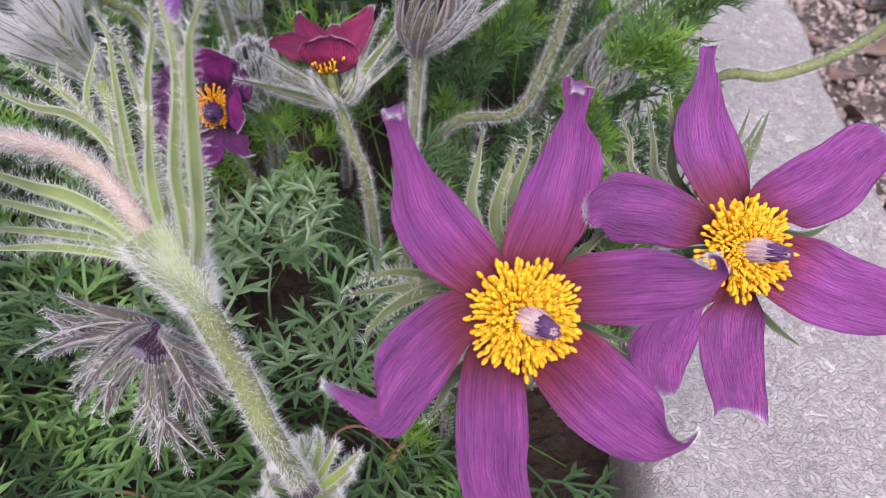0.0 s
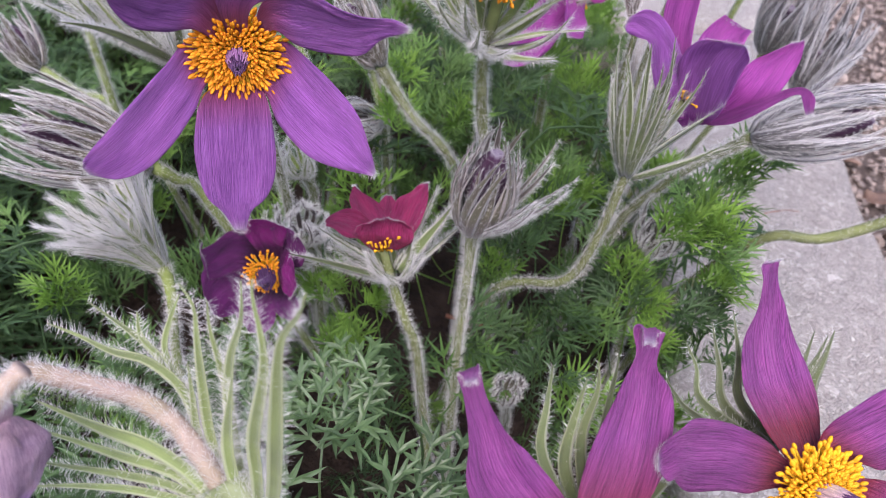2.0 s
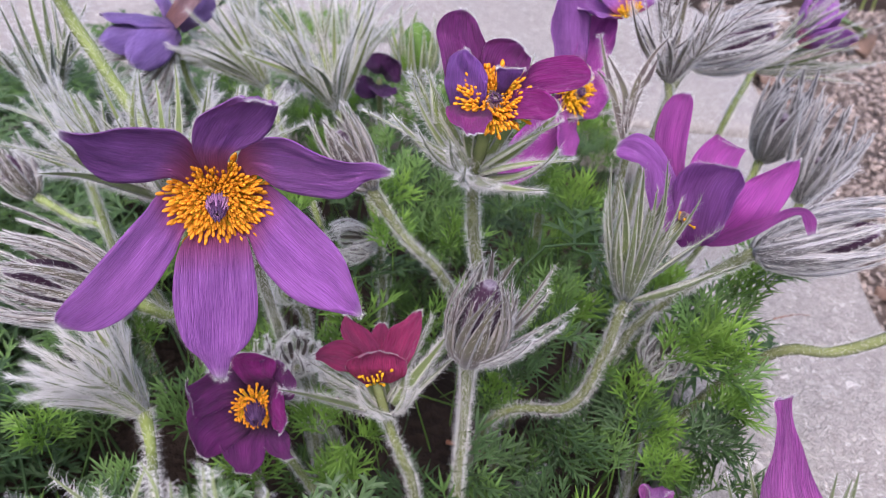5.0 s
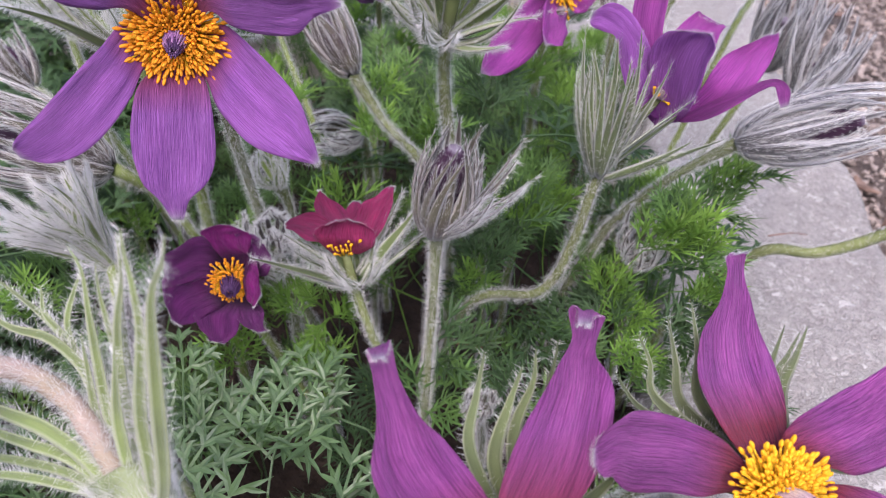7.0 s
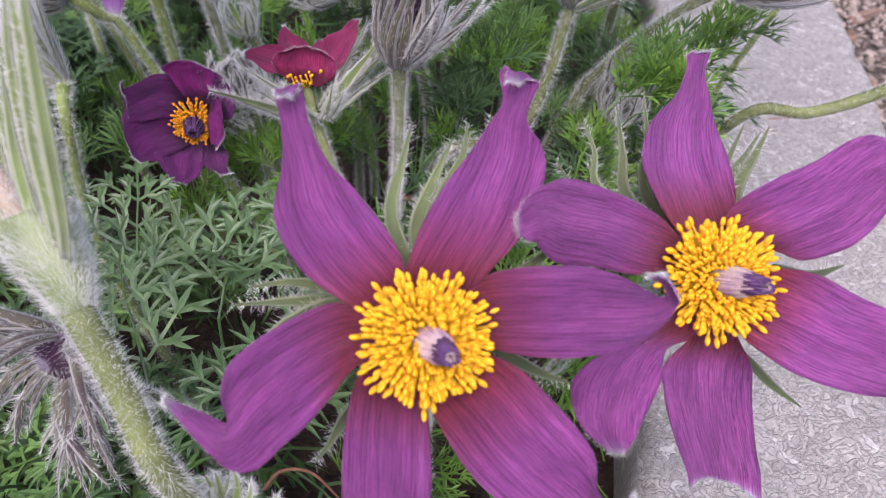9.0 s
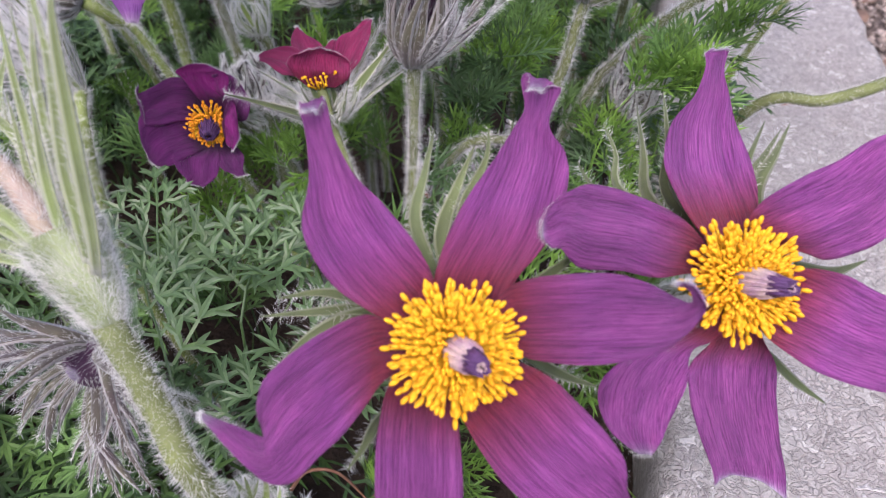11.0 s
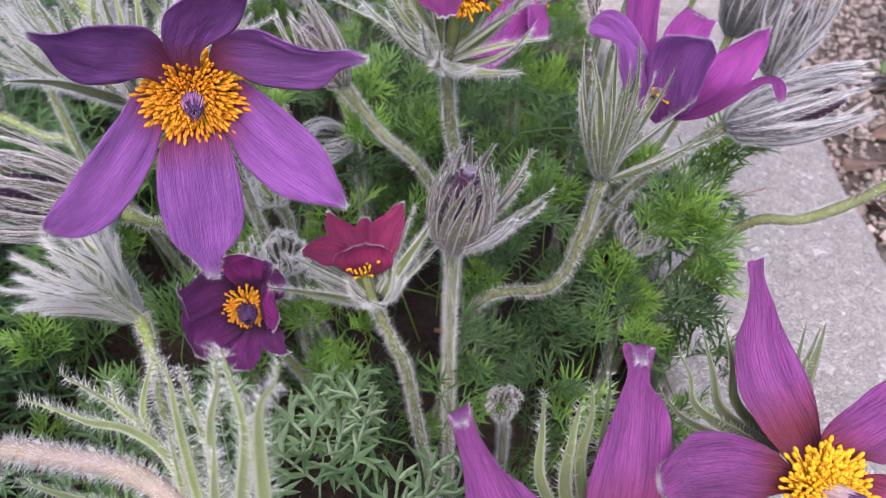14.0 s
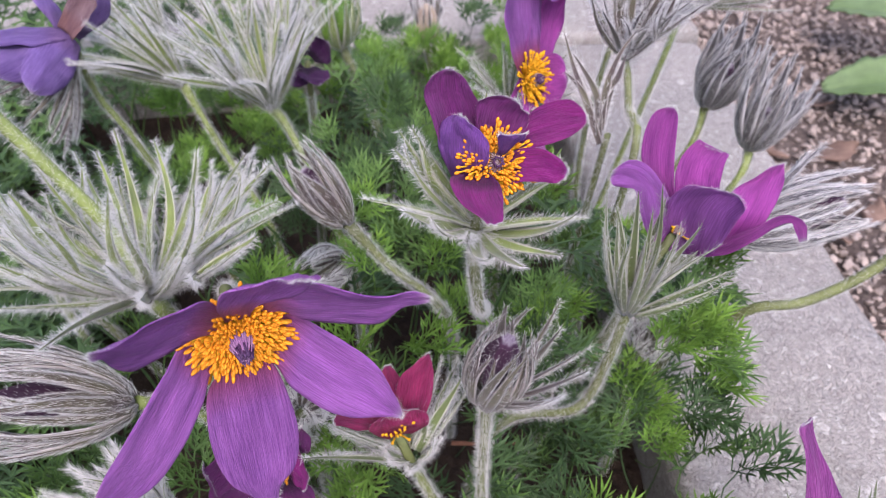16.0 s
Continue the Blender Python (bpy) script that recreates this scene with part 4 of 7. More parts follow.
th = open_flower("wide open magenta purple pasque flower with yellow stamens", A_C, A_AX, A_PETALS, [(0.02, 0.150, -0.005), (0.018, 0.142, 0.05), (0.02, 0.118, 0.115), vec(A_C) - vec(A_AX).normalized() * 0.002], PURPLE, count=560, radius=0.0098, pist=0.0092, spread=0.0024, pist_n=110, lean=(0.28, 0.02, -0.38), seed=1, dark=0.26)
fz = Fuzz(71)
strap(th, [(0.0194, 0.1047, 0.1507), (0.0135, 0.1132, 0.1586), (0.0143, 0.1208, 0.1646), (0.0153, 0.1274, 0.1697)], 0.0024, BRACT_PLAIN, fz, 330, 0.0022, A_AX)
strap(th, [(0.0218, 0.1051, 0.1505), (0.0184, 0.112, 0.1568), (0.0205, 0.1198, 0.1627), (0.023, 0.1264, 0.1675)], 0.0029, BRACT_PLAIN, fz, 330, 0.0022, A_AX)
strap(th, [(0.023, 0.1061, 0.1512), (0.0219, 0.1163, 0.1596), (0.0252, 0.1244, 0.1655), (0.0254, 0.1294, 0.1695)], 0.0025, BRACT_PLAIN, fz, 330, 0.0022, A_AX)
strap(th, [(0.0254, 0.1065, 0.151), (0.0268, 0.1189, 0.1608), (0.0295, 0.1289, 0.1683), (0.0296, 0.1313, 0.1703)], 0.0020, BRACT_PLAIN, fz, 330, 0.0022, A_AX)
strap(th, [(0.016, 0.0997, 0.1473), (0.0064, 0.101, 0.1501), (-0.0018, 0.1009, 0.1515), (-0.0094, 0.0988, 0.1512)], 0.0023, BRACT_PLAIN, fz, 330, 0.0022, A_AX)
strap(th, [(0.016, 0.0992, 0.1469), (0.0065, 0.0998, 0.1491), (-0.0027, 0.098, 0.1494), (-0.0121, 0.0959, 0.1493)], 0.0021, BRACT_PLAIN, fz, 330, 0.0022, A_AX)
strap(th, [(0.0161, 0.0988, 0.1465), (0.0065, 0.0992, 0.1486), (-0.0025, 0.0949, 0.1468), (-0.0086, 0.0889, 0.1431)], 0.0030, BRACT_PLAIN, fz, 330, 0.0022, A_AX)
strap(th, [(0.0188, 0.0918, 0.1404), (0.0108, 0.0855, 0.1368), (0.0081, 0.0812, 0.1339), (0.0058, 0.0779, 0.1316)], 0.0026, BRACT_PLAIN, fz, 330, 0.0022, A_AX)
strap(th, [(0.0299, 0.0904, 0.1372), (0.0332, 0.0852, 0.1325), (0.0365, 0.081, 0.1285)], 0.0022, BRACT_PLAIN, fz, 330, 0.0022, A_AX)
strap(th, [(0.0345, 0.0983, 0.1428), (0.0422, 0.0964, 0.1399), (0.0487, 0.0958, 0.1382)], 0.0020, BRACT_PLAIN, fz, 330, 0.0022, A_AX)
strap(th, [(0.0324, 0.1055, 0.149), (0.0379, 0.1095, 0.1512), (0.0423, 0.113, 0.1532), (0.0448, 0.1148, 0.1542)], 0.0023, BRACT_PLAIN, fz, 330, 0.0022, A_AX)
fz.build(th, "silky white hairs on the bracts")

# its neighbour over the kerb
B_C, B_AX = (0.0730, 0.1123, 0.1517), (0.22, -0.66, 0.72)
B_PETALS = []
B_PETALS.append(blade([(-1.2, -0.1, 0.1), (-5.9, 7.2, -2.8), (-10.2, 13.9, -5.4), (-12.4, 21.1, -8.4), (-9.2, 30.8, -12.6), (-2.4, 38.7, -16.2), (0.8, 45.3, -19.1), (1.5, 49.3, -20.8), (3.8, 50.6, -20.5)],
          [(1.3, 0.7, -0.3), (5.5, 9.9, -4.4), (7.3, 17.2, -7.6), (7.3, 24.5, -10.6), (5.9, 32.7, -14.7), (4.8, 40.4, -17.2), (5.2, 45.4, -19.4), (7.6, 50.9, -21.8), (7.5, 51.8, -21.2)], cup=0.16))
B_PETALS.append(blade([(0.7, 1.2, 0.3), (0.2, 9.6, 1.4), (2.6, 14.8, 2.6), (9.0, 19.6, 4.3), (15.0, 22.9, 5.8), (20.5, 27.4, 7.3), (24.7, 28.8, 8.2), (28.6, 28.0, 8.7)],
          [(2.2, 0.1, 0.4), (9.1, 6.0, 2.3), (15.4, 5.1, 3.2), (21.7, 7.3, 4.6), (25.5, 10.6, 5.7), (29.1, 15.4, 6.9), (32.1, 19.1, 8.0), (32.2, 23.7, 8.7)], cup=-0.12, crease=(0.5, -0.5)))
B_PETALS.append(blade([(1.5, 0.7, 0.3), (9.8, 3.2, 1.7), (18.0, 2.7, 3.5), (24.9, -0.1, 5.2), (31.9, -2.7, 6.9), (38.2, -6.3, 8.5), (41.8, -11.1, 9.7), (42.7, -13.6, 10.1)],
          [(0.9, -1.2, 0.3), (3.9, -8.7, 1.6), (10.2, -13.4, 3.3), (16.2, -16.1, 4.8), (24.3, -17.7, 6.6), (31.6, -17.6, 8.1), (37.7, -16.3, 9.3), (41.6, -14.9, 9.9)], cup=0.10))
B_PETALS.append(blade([(1.9, -0.6, -0.5), (8.4, -9.9, -5.0), (13.3, -15.2, -7.7), (15.6, -22.4, -10.8), (18.5, -29.6, -14.0), (23.1, -37.1, -17.5), (24.2, -42.7, -19.8)],
          [(-1.0, -0.7, -0.1), (-1.6, -10.2, -3.6), (-6.2, -16.1, -5.2), (-5.0, -21.4, -7.4), (-1.0, -28.2, -10.6), (3.6, -35.4, -14.0), (6.7, -40.4, -16.3)], cup=0.16, notch=0.06))
B_PETALS.append(blade([(-0.3, -1.3, -0.1), (-2.2, -10.1, -0.9), (-7.4, -13.4, -1.4), (-8.3, -19.0, -1.9), (-9.5, -23.7, -2.3), (-11.4, -28.7, -2.8), (-13.4, -32.7, -3.2)],
          [(-1.8, -0.1, -0.1), (-8.6, -7.8, -1.0), (-16.3, -13.0, -1.7), (-22.8, -18.1, -2.3), (-24.1, -23.2, -2.8), (-21.8, -28.5, -3.2), (-16.0, -32.7, -3.3)], cup=0.10))
B_PETALS.append(blade([(-1.1, -0.7, -0.0), (-8.9, 0.5, -0.1), (-15.1, -0.8, -0.2), (-21.9, -0.2, -0.3), (-30.0, -0.4, 0.5), (-34.2, 2.4, 3.1), (-36.7, 2.4, 3.1), (-38.3, 4.3, 2.2)],
          [(-1.2, 1.1, -0.0), (-7.4, 7.2, -0.1), (-12.6, 10.9, -0.2), (-20.5, 13.7, -0.3), (-28.8, 14.5, 1.8), (-34.0, 12.7, 2.7), (-37.1, 9.6, 2.2), (-38.4, 7.0, 2.2)], cup=-0.10))
th = open_flower("open magenta purple pasque flower leaning over the kerb", B_C, B_AX, B_PETALS, [(0.055, 0.175, -0.005), (0.056, 0.168, 0.05), (0.066, 0.140, 0.115), vec(B_C) - vec(B_AX).normalized() * 0.002], PURPLE, count=560, radius=0.0098, pist=0.0098, spread=0.0024, pist_n=110, lean=(0.36, 0.08, -0.24), seed=2, dark=0.2)
fz = Fuzz(72)
strap(th, [(0.0717, 0.1266, 0.1444), (0.0585, 0.1319, 0.1532), (0.0566, 0.1383, 0.1597), (0.0547, 0.1452, 0.1665)], 0.0028, BRACT_PLAIN, fz, 330, 0.0022, B_AX)
strap(th, [(0.0702, 0.1263, 0.1445), (0.0527, 0.1316, 0.1548), (0.0509, 0.1371, 0.1603), (0.048, 0.141, 0.1648)], 0.0025, BRACT_PLAIN, fz, 330, 0.0022, B_AX)
strap(th, [(0.0732, 0.1269, 0.1442), (0.0621, 0.1336, 0.1537), (0.0617, 0.1404, 0.1601), (0.06, 0.1487, 0.1682)], 0.0026, BRACT_PLAIN, fz, 330, 0.0022, B_AX)
strap(th, [(0.0702, 0.1253, 0.1436), (0.0507, 0.1292, 0.1532), (0.0455, 0.132, 0.1573), (0.0432, 0.1342, 0.16)], 0.0021, BRACT_PLAIN, fz, 330, 0.0022, B_AX)
strap(th, [(0.0794, 0.1281, 0.1434), (0.0772, 0.1378, 0.1529), (0.0792, 0.1433, 0.1574), (0.0823, 0.1498, 0.1624)], 0.0024, BRACT_PLAIN, fz, 330, 0.0022, B_AX)
strap(th, [(0.0824, 0.1307, 0.1449), (0.0811, 0.1386, 0.1525), (0.0847, 0.145, 0.1573), (0.0879, 0.1508, 0.1616)], 0.0031, BRACT_PLAIN, fz, 330, 0.0022, B_AX)
strap(th, [(0.0816, 0.1306, 0.145), (0.0795, 0.1393, 0.1536), (0.0831, 0.1452, 0.1579), (0.086, 0.1494, 0.1609)], 0.0025, BRACT_PLAIN, fz, 330, 0.0022, B_AX)
strap(th, [(0.085, 0.115, 0.1296), (0.0916, 0.112, 0.1249), (0.0991, 0.11, 0.1207)], 0.0019, BRACT_PLAIN, fz, 330, 0.0022, B_AX)
strap(th, [(0.0905, 0.1293, 0.1411), (0.0987, 0.13, 0.1393), (0.1069, 0.1338, 0.1401)], 0.0023, BRACT_PLAIN, fz, 330, 0.0022, B_AX)
fz.build(th, "silky white hairs on the bracts")

# violet flower that hangs over the bed
L_C, L_AX = (-0.0622, 0.1912, 0.2035), (0.22, -0.95, 0.10)
L_PETALS = []
L_PETALS.append(blade([(-1.1, -3.1, 1.1), (-9.3, 3.9, 2.5), (-16.6, -1.8, 6.3), (-23.8, -8.1, 10.2), (-30.3, -14.4, 13.9), (-35.4, -19.0, 16.7), (-36.2, -21.2, 17.5)],
          [(0.6, -6.2, 1.1), (-7.2, -6.6, 4.0), (-11.4, -13.2, 6.9), (-16.6, -19.5, 10.2), (-22.7, -24.1, 13.3), (-29.4, -25.3, 16.0), (-34.9, -23.5, 17.5)], cup=0.14))
L_PETALS.append(blade([(-1.3, -5.2, 2.9), (-8.8, -10.1, 5.8), (-11.3, -17.6, 9.9), (-11.5, -24.8, 13.8), (-9.7, -31.0, 17.1), (-6.1, -34.7, 18.9), (-3.7, -38.8, 21.1)],
          [(2.7, -5.4, 2.8), (6.0, -9.9, 5.1), (7.4, -18.5, 9.7), (7.2, -26.4, 14.0), (4.8, -31.7, 16.9), (0.6, -35.0, 18.8), (-1.1, -39.1, 21.1)], cup=0.14))
L_PETALS.append(blade([(2.8, -3.6, 1.9), (10.3, 3.0, 2.4), (18.1, -1.5, 6.1), (24.7, -7.9, 9.9), (28.8, -14.0, 12.8), (30.9, -20.8, 15.3), (31.9, -26.4, 17.1)],
          [(1.9, -6.4, 2.3), (6.4, -10.1, 4.7), (9.0, -17.2, 7.5), (15.0, -23.6, 11.1), (21.7, -25.8, 13.8), (27.1, -26.9, 15.8), (31.3, -27.2, 17.1)], cup=0.14))
L_PETALS.append(blade([(2.3, -1.9, 0.8), (6.6, 12.5, 5.5), (11.8, 16.8, 8.9), (17.1, 18.1, 13.5), (22.9, 15.4, 15.8), (28.8, 14.2, 18.5), (34.2, 13.8, 19.3), (38.1, 12.8, 21.0)],
          [(3.5, -3.3, 1.1), (8.7, 6.7, 5.5), (14.3, 3.9, 7.7), (21.8, 3.1, 11.3), (28.6, 4.6, 14.8), (32.1, 8.4, 17.3), (35.0, 10.1, 19.0), (38.2, 11.9, 20.9)], cup=0.14))
L_PETALS.append(blade([(0.2, -2.1, -1.4), (-2.5, 11.1, 7.0), (-2.7, 18.0, 11.7), (-0.9, 23.8, 16.0), (3.3, 28.3, 20.6), (7.8, 31.0, 24.9), (10.4, 31.1, 26.2)],
          [(2.3, -1.9, -0.8), (4.1, 12.4, 9.3), (8.6, 16.9, 13.3), (12.6, 21.1, 17.0), (14.9, 25.7, 21.3), (15.5, 29.9, 25.8), (13.6, 30.5, 26.5)], cup=0.14))
L_PETALS.append(blade([(-0.6, -3.6, -1.3), (-8.0, 7.7, 7.7), (-14.1, 8.6, 11.3), (-19.6, 10.9, 15.2), (-22.6, 15.5, 18.8), (-23.5, 21.0, 21.8), (-24.9, 24.3, 24.0)],
          [(0.3, -1.9, -1.0), (-3.0, 14.5, 8.0), (-5.7, 20.4, 12.1), (-10.2, 22.7, 15.5), (-15.2, 23.6, 18.5), (-20.5, 24.0, 21.5), (-24.5, 25.3, 24.3)], cup=0.14))
open_flower("large violet pasque flower with orange stamens, nodding forward", L_C, L_AX, L_PETALS, [(-0.05, 0.24, -0.005), (-0.062, 0.245, 0.08), (-0.068, 0.228, 0.165), (-0.066, 0.208, 0.198), vec(L_C) - vec(L_AX).normalized() * 0.002], VIOLET, anther=ANTHER_ORANGE, count=700, radius=0.0116, pist=0.0085, spread=0.0026, pist_n=80, lean=(0.05, -0.1, -0.18), rise=1.4, seed=3, dark=0.2)

# half open plum flower, low in the leaves
D_C, D_AX = (-0.0688, 0.2119, 0.1079), (0.22, -0.80, 0.45)
D_PETALS = []
D_PETALS.append(blade([(1.1, 2.4, -0.5), (-3.7, 11.0, 0.2), (-10.8, 12.9, 2.5), (-16.4, 10.0, 6.6), (-20.1, 8.2, 8.3), (-20.9, 10.9, 9.9)],
          [(-0.7, 0.4, -0.0), (-4.4, 2.4, 0.9), (-9.6, 2.6, 3.4), (-15.3, 1.1, 7.2), (-18.8, 1.4, 9.5), (-19.9, 6.9, 9.5)], cup=0.2, spread=1.35))
D_PETALS.append(blade([(-0.7, 0.4, -0.0), (-7.2, 4.2, 0.8), (-13.9, 2.6, 4.7), (-18.9, 0.3, 8.7), (-18.8, -5.8, 10.8), (-16.7, -11.3, 12.7)],
          [(0.4, -3.4, 0.6), (-2.9, -6.8, 3.6), (-7.1, -8.3, 6.3), (-11.2, -10.7, 9.1), (-14.4, -12.0, 11.7), (-15.1, -12.3, 12.8)], cup=0.2, spread=1.35))
D_PETALS.append(blade([(-0.5, -3.4, 0.7), (-4.7, -6.8, 3.7), (-8.7, -9.9, 7.7), (-7.4, -14.0, 10.4), (-5.4, -16.8, 11.8), (-4.4, -18.3, 12.0)],
          [(2.3, -3.3, 0.4), (2.3, -7.6, 3.3), (2.1, -11.6, 7.2), (1.6, -15.8, 10.0), (-0.9, -18.6, 11.8), (-2.1, -18.6, 11.9)], cup=0.2, spread=1.35))
D_PETALS.append(blade([(2.3, -3.3, 0.4), (3.1, -8.3, 4.4), (5.0, -12.3, 8.1), (8.0, -14.5, 10.3), (10.8, -15.2, 11.2)],
          [(4.1, -2.3, 0.1), (9.2, -8.2, 3.9), (10.8, -10.3, 7.2), (11.2, -13.6, 9.8), (13.0, -14.8, 10.9)], cup=0.2, spread=1.35))
D_PETALS.append(blade([(4.4, -4.2, 3.5), (5.6, -5.2, 7.7), (7.6, -6.4, 9.8), (8.6, -7.1, 9.8)],
          [(5.8, 9.0, 2.9), (7.4, 7.5, 5.1), (9.6, 3.3, 7.8), (10.6, -3.2, 8.9)], cup=-0.25, mat=MAGENTA))
D_PETALS.append(blade([(1.0, 4.2, -0.9), (-1.7, 8.4, 1.6), (-4.9, 13.4, 4.0), (-7.3, 16.8, 5.6), (-3.3, 19.1, 6.8), (1.2, 19.1, 6.5)],
          [(4.7, 4.4, -1.2), (5.1, 8.7, 1.0), (4.2, 10.8, 2.7), (4.8, 15.0, 4.9), (5.0, 17.1, 6.5), (4.4, 17.8, 6.4)], cup=0.2, spread=1.35, mat=MAGENTA))
D_PETALS.append(blade([(3.8, 4.3, -1.1), (3.7, 10.5, 0.8), (3.4, 14.6, 3.0), (4.7, 16.1, 4.7), (7.5, 16.7, 5.4)],
          [(7.6, 2.5, -1.1), (9.6, 3.0, 0.7), (11.8, 5.4, 3.1), (12.3, 10.6, 5.1), (10.3, 14.4, 5.6)], cup=0.2, spread=1.35))
open_flower("half open dark plum pasque flower low among the leaves", D_C, D_AX, D_PETALS, [(-0.04, 0.23, -0.005), (-0.046, 0.236, 0.06), (-0.0599, 0.2247, 0.0983), vec(D_C) - vec(D_AX).normalized() * 0.002], PLUM, anther=ANTHER_ORANGE, count=300, radius=0.0070, pist=0.0085, lean=(0.1, -0.2, -0.35), seed=4, dark=0.95, rise=1.5, spread=0.0032, pist_n=36,
    joint=(vec(D_C) - vec(D_AX).normalized() * 0.010, (0.1, -0.3, 0.9)), bracts=dict(count=9, length=0.018, a0=70, a1=110, hairs=110, hair_len=0.0024, width=0.002, start=10, span=160))

# small crimson flower
R_J = (-0.0228, 0.1993, 0.1215)
R_C, R_AX = (-0.0272, 0.2035, 0.1309), (-0.10, -0.28, 0.95)
R_PETALS = []
R_PETALS.append(blade([(-2.6, 0.7, -1.4), (-7.3, 5.8, 0.1), (-10.5, 12.2, 0.9), (-12.4, 16.8, 1.5), (-11.6, 21.1, 2.5), (-11.3, 21.7, 2.8)],
          [(2.5, 1.1, -2.2), (1.2, 6.6, -1.3), (-0.2, 12.6, -1.1), (-4.1, 17.6, 0.2), (-8.8, 20.5, 1.6), (-10.9, 21.8, 2.8)], cup=0.15))
R_PETALS.append(blade([(-2.2, -1.0, -0.1), (-7.3, 0.8, 2.0), (-11.4, 1.2, 3.1), (-14.9, 2.2, 5.6), (-17.0, 2.7, 7.4), (-17.6, 3.5, 8.0)],
          [(-0.5, 0.6, 0.5), (-4.6, 7.8, 1.8), (-8.3, 11.1, 3.3), (-13.1, 10.4, 5.1), (-16.6, 6.7, 7.3), (-17.5, 4.4, 8.5)], cup=0.2))
R_PETALS.append(blade([(0.1, -0.3, -1.4), (0.9, 7.3, -0.8), (2.1, 12.5, 0.7), (4.3, 16.0, 3.3), (8.6, 18.5, 4.9), (12.9, 20.5, 6.3)],
          [(4.5, 0.3, -0.8), (9.0, 1.9, 1.5), (12.7, 7.5, 3.7), (14.1, 12.6, 5.2), (14.5, 16.7, 6.2), (13.9, 20.8, 6.2)], cup=0.2))
R_PETALS.append(blade([(-1.9, 1.3, -2.4), (-3.0, 9.0, -3.7), (-3.6, 15.2, -3.6), (-3.1, 19.5, -3.6), (-1.0, 22.5, -3.6)],
          [(3.2, 2.4, -2.8), (4.0, 9.6, -4.8), (4.4, 15.9, -4.9), (2.3, 20.0, -4.5), (0.8, 22.7, -3.9)], cup=0.15))
R_PETALS.append(blade([(-2.6, -2.3, 1.6), (-6.7, -0.9, 6.8), (-7.4, 0.2, 9.8), (-4.6, 1.3, 12.2), (-0.4, 2.0, 12.8)],
          [(4.8, -1.4, 0.5), (9.3, 0.2, 2.8), (10.3, 2.2, 6.0), (9.1, 3.0, 9.0), (5.3, 2.2, 11.7)], cup=0.2))
open_flower("small crimson pasque flower just opening above hairy bracts", R_C, R_AX, R_PETALS, [(0.0, 0.165, -0.005), (-0.0132, 0.1875, 0.0913), (-0.0179, 0.1931, 0.1061), (-0.0226, 0.1970, 0.1183), R_C], CRIMSON, count=36, radius=0.0070, pist=0.0075, lean=(-0.1, 0.4, 0.0), seed=5, dark=0.3, rise=6.0, pist_n=24, spread=0.0014,
    joint=(R_J, (-0.05, -0.12, 0.98)), bracts=dict(cup=0.6, ring=0.0026, count=8, length=0.014, a0=44, a1=14, hairs=110, hair_len=0.0032, width=0.0026, fork=0.0, jitter=10),
    more=[(R_J, vec((-0.0056, 0.2195, 0.1397)) - vec(R_J), dict(count=5, length=0.029, a0=8, a1=12, hairs=170, hair_len=0.0034, width=0.0030, fork=0.0, jitter=7)), (R_J, vec((-0.0526, 0.2094, 0.1252)) - vec(R_J), dict(count=5, length=0.027, a0=8, a1=14, hairs=170, hair_len=0.0034, width=0.0030, fork=0.0, jitter=7))])

# tall plum flower behind the closed bud
T_C, T_AX = (0.0032, 0.2275, 0.2126), (0.12, -0.74, 0.64)
T_PETALS = []
T_PETALS.append(blade([(-4.3, -1.7, -1.6), (-9.2, 1.8, -3.5), (-12.7, 7.1, -2.5), (-14.4, 13.5, -0.9), (-15.7, 19.2, -0.3), (-14.0, 22.8, 1.9), (-10.1, 24.2, 3.3)],
          [(-0.9, -0.7, -0.4), (-0.6, 4.5, -1.5), (-0.8, 10.4, -1.6), (-1.8, 15.3, -0.0), (-3.6, 18.4, 2.1), (-5.7, 21.8, 3.1), (-8.5, 23.9, 3.7)], cup=0.3, mat=PLUM))
T_PETALS.append(blade([(-2.8, -0.4, -1.2), (-3.0, 5.3, -0.3), (-3.0, 11.0, 0.6), (-2.4, 15.6, 1.6), (0.0, 17.0, 3.9), (3.6, 16.2, 6.3)],
          [(0.5, -0.8, 0.1), (3.8, 2.7, 1.9), (7.0, 5.6, 3.6), (9.0, 8.6, 4.9), (9.2, 11.1, 6.5), (7.4, 13.2, 7.3)], cup=0.3, mat=PLUM))
T_PETALS.append(blade([(-1.2, 0.1, -0.1), (5.6, 6.8, 0.2), (11.5, 11.8, 0.5), (16.3, 14.0, 0.9), (22.1, 14.4, 1.4), (25.8, 12.3, 2.0), (27.1, 10.0, 2.2)],
          [(-0.2, -1.5, 0.1), (5.5, 0.1, 0.6), (10.4, 2.6, 0.9), (16.1, 3.4, 1.5), (21.8, 4.9, 2.0), (25.8, 7.1, 2.3), (27.0, 8.9, 2.3)], cup=0.25))
T_PETALS.append(blade([(-0.5, -1.4, -0.4), (4.5, 2.2, 4.0), (7.9, 2.8, 7.2), (11.4, 1.6, 10.5), (13.8, -1.0, 12.8), (15.1, -3.7, 14.1)],
          [(-1.0, -2.8, -0.8), (3.2, -5.6, 3.2), (6.6, -5.6, 6.4), (9.9, -6.1, 9.5), (12.5, -6.8, 12.0), (14.2, -5.8, 13.5)], cup=0.25))
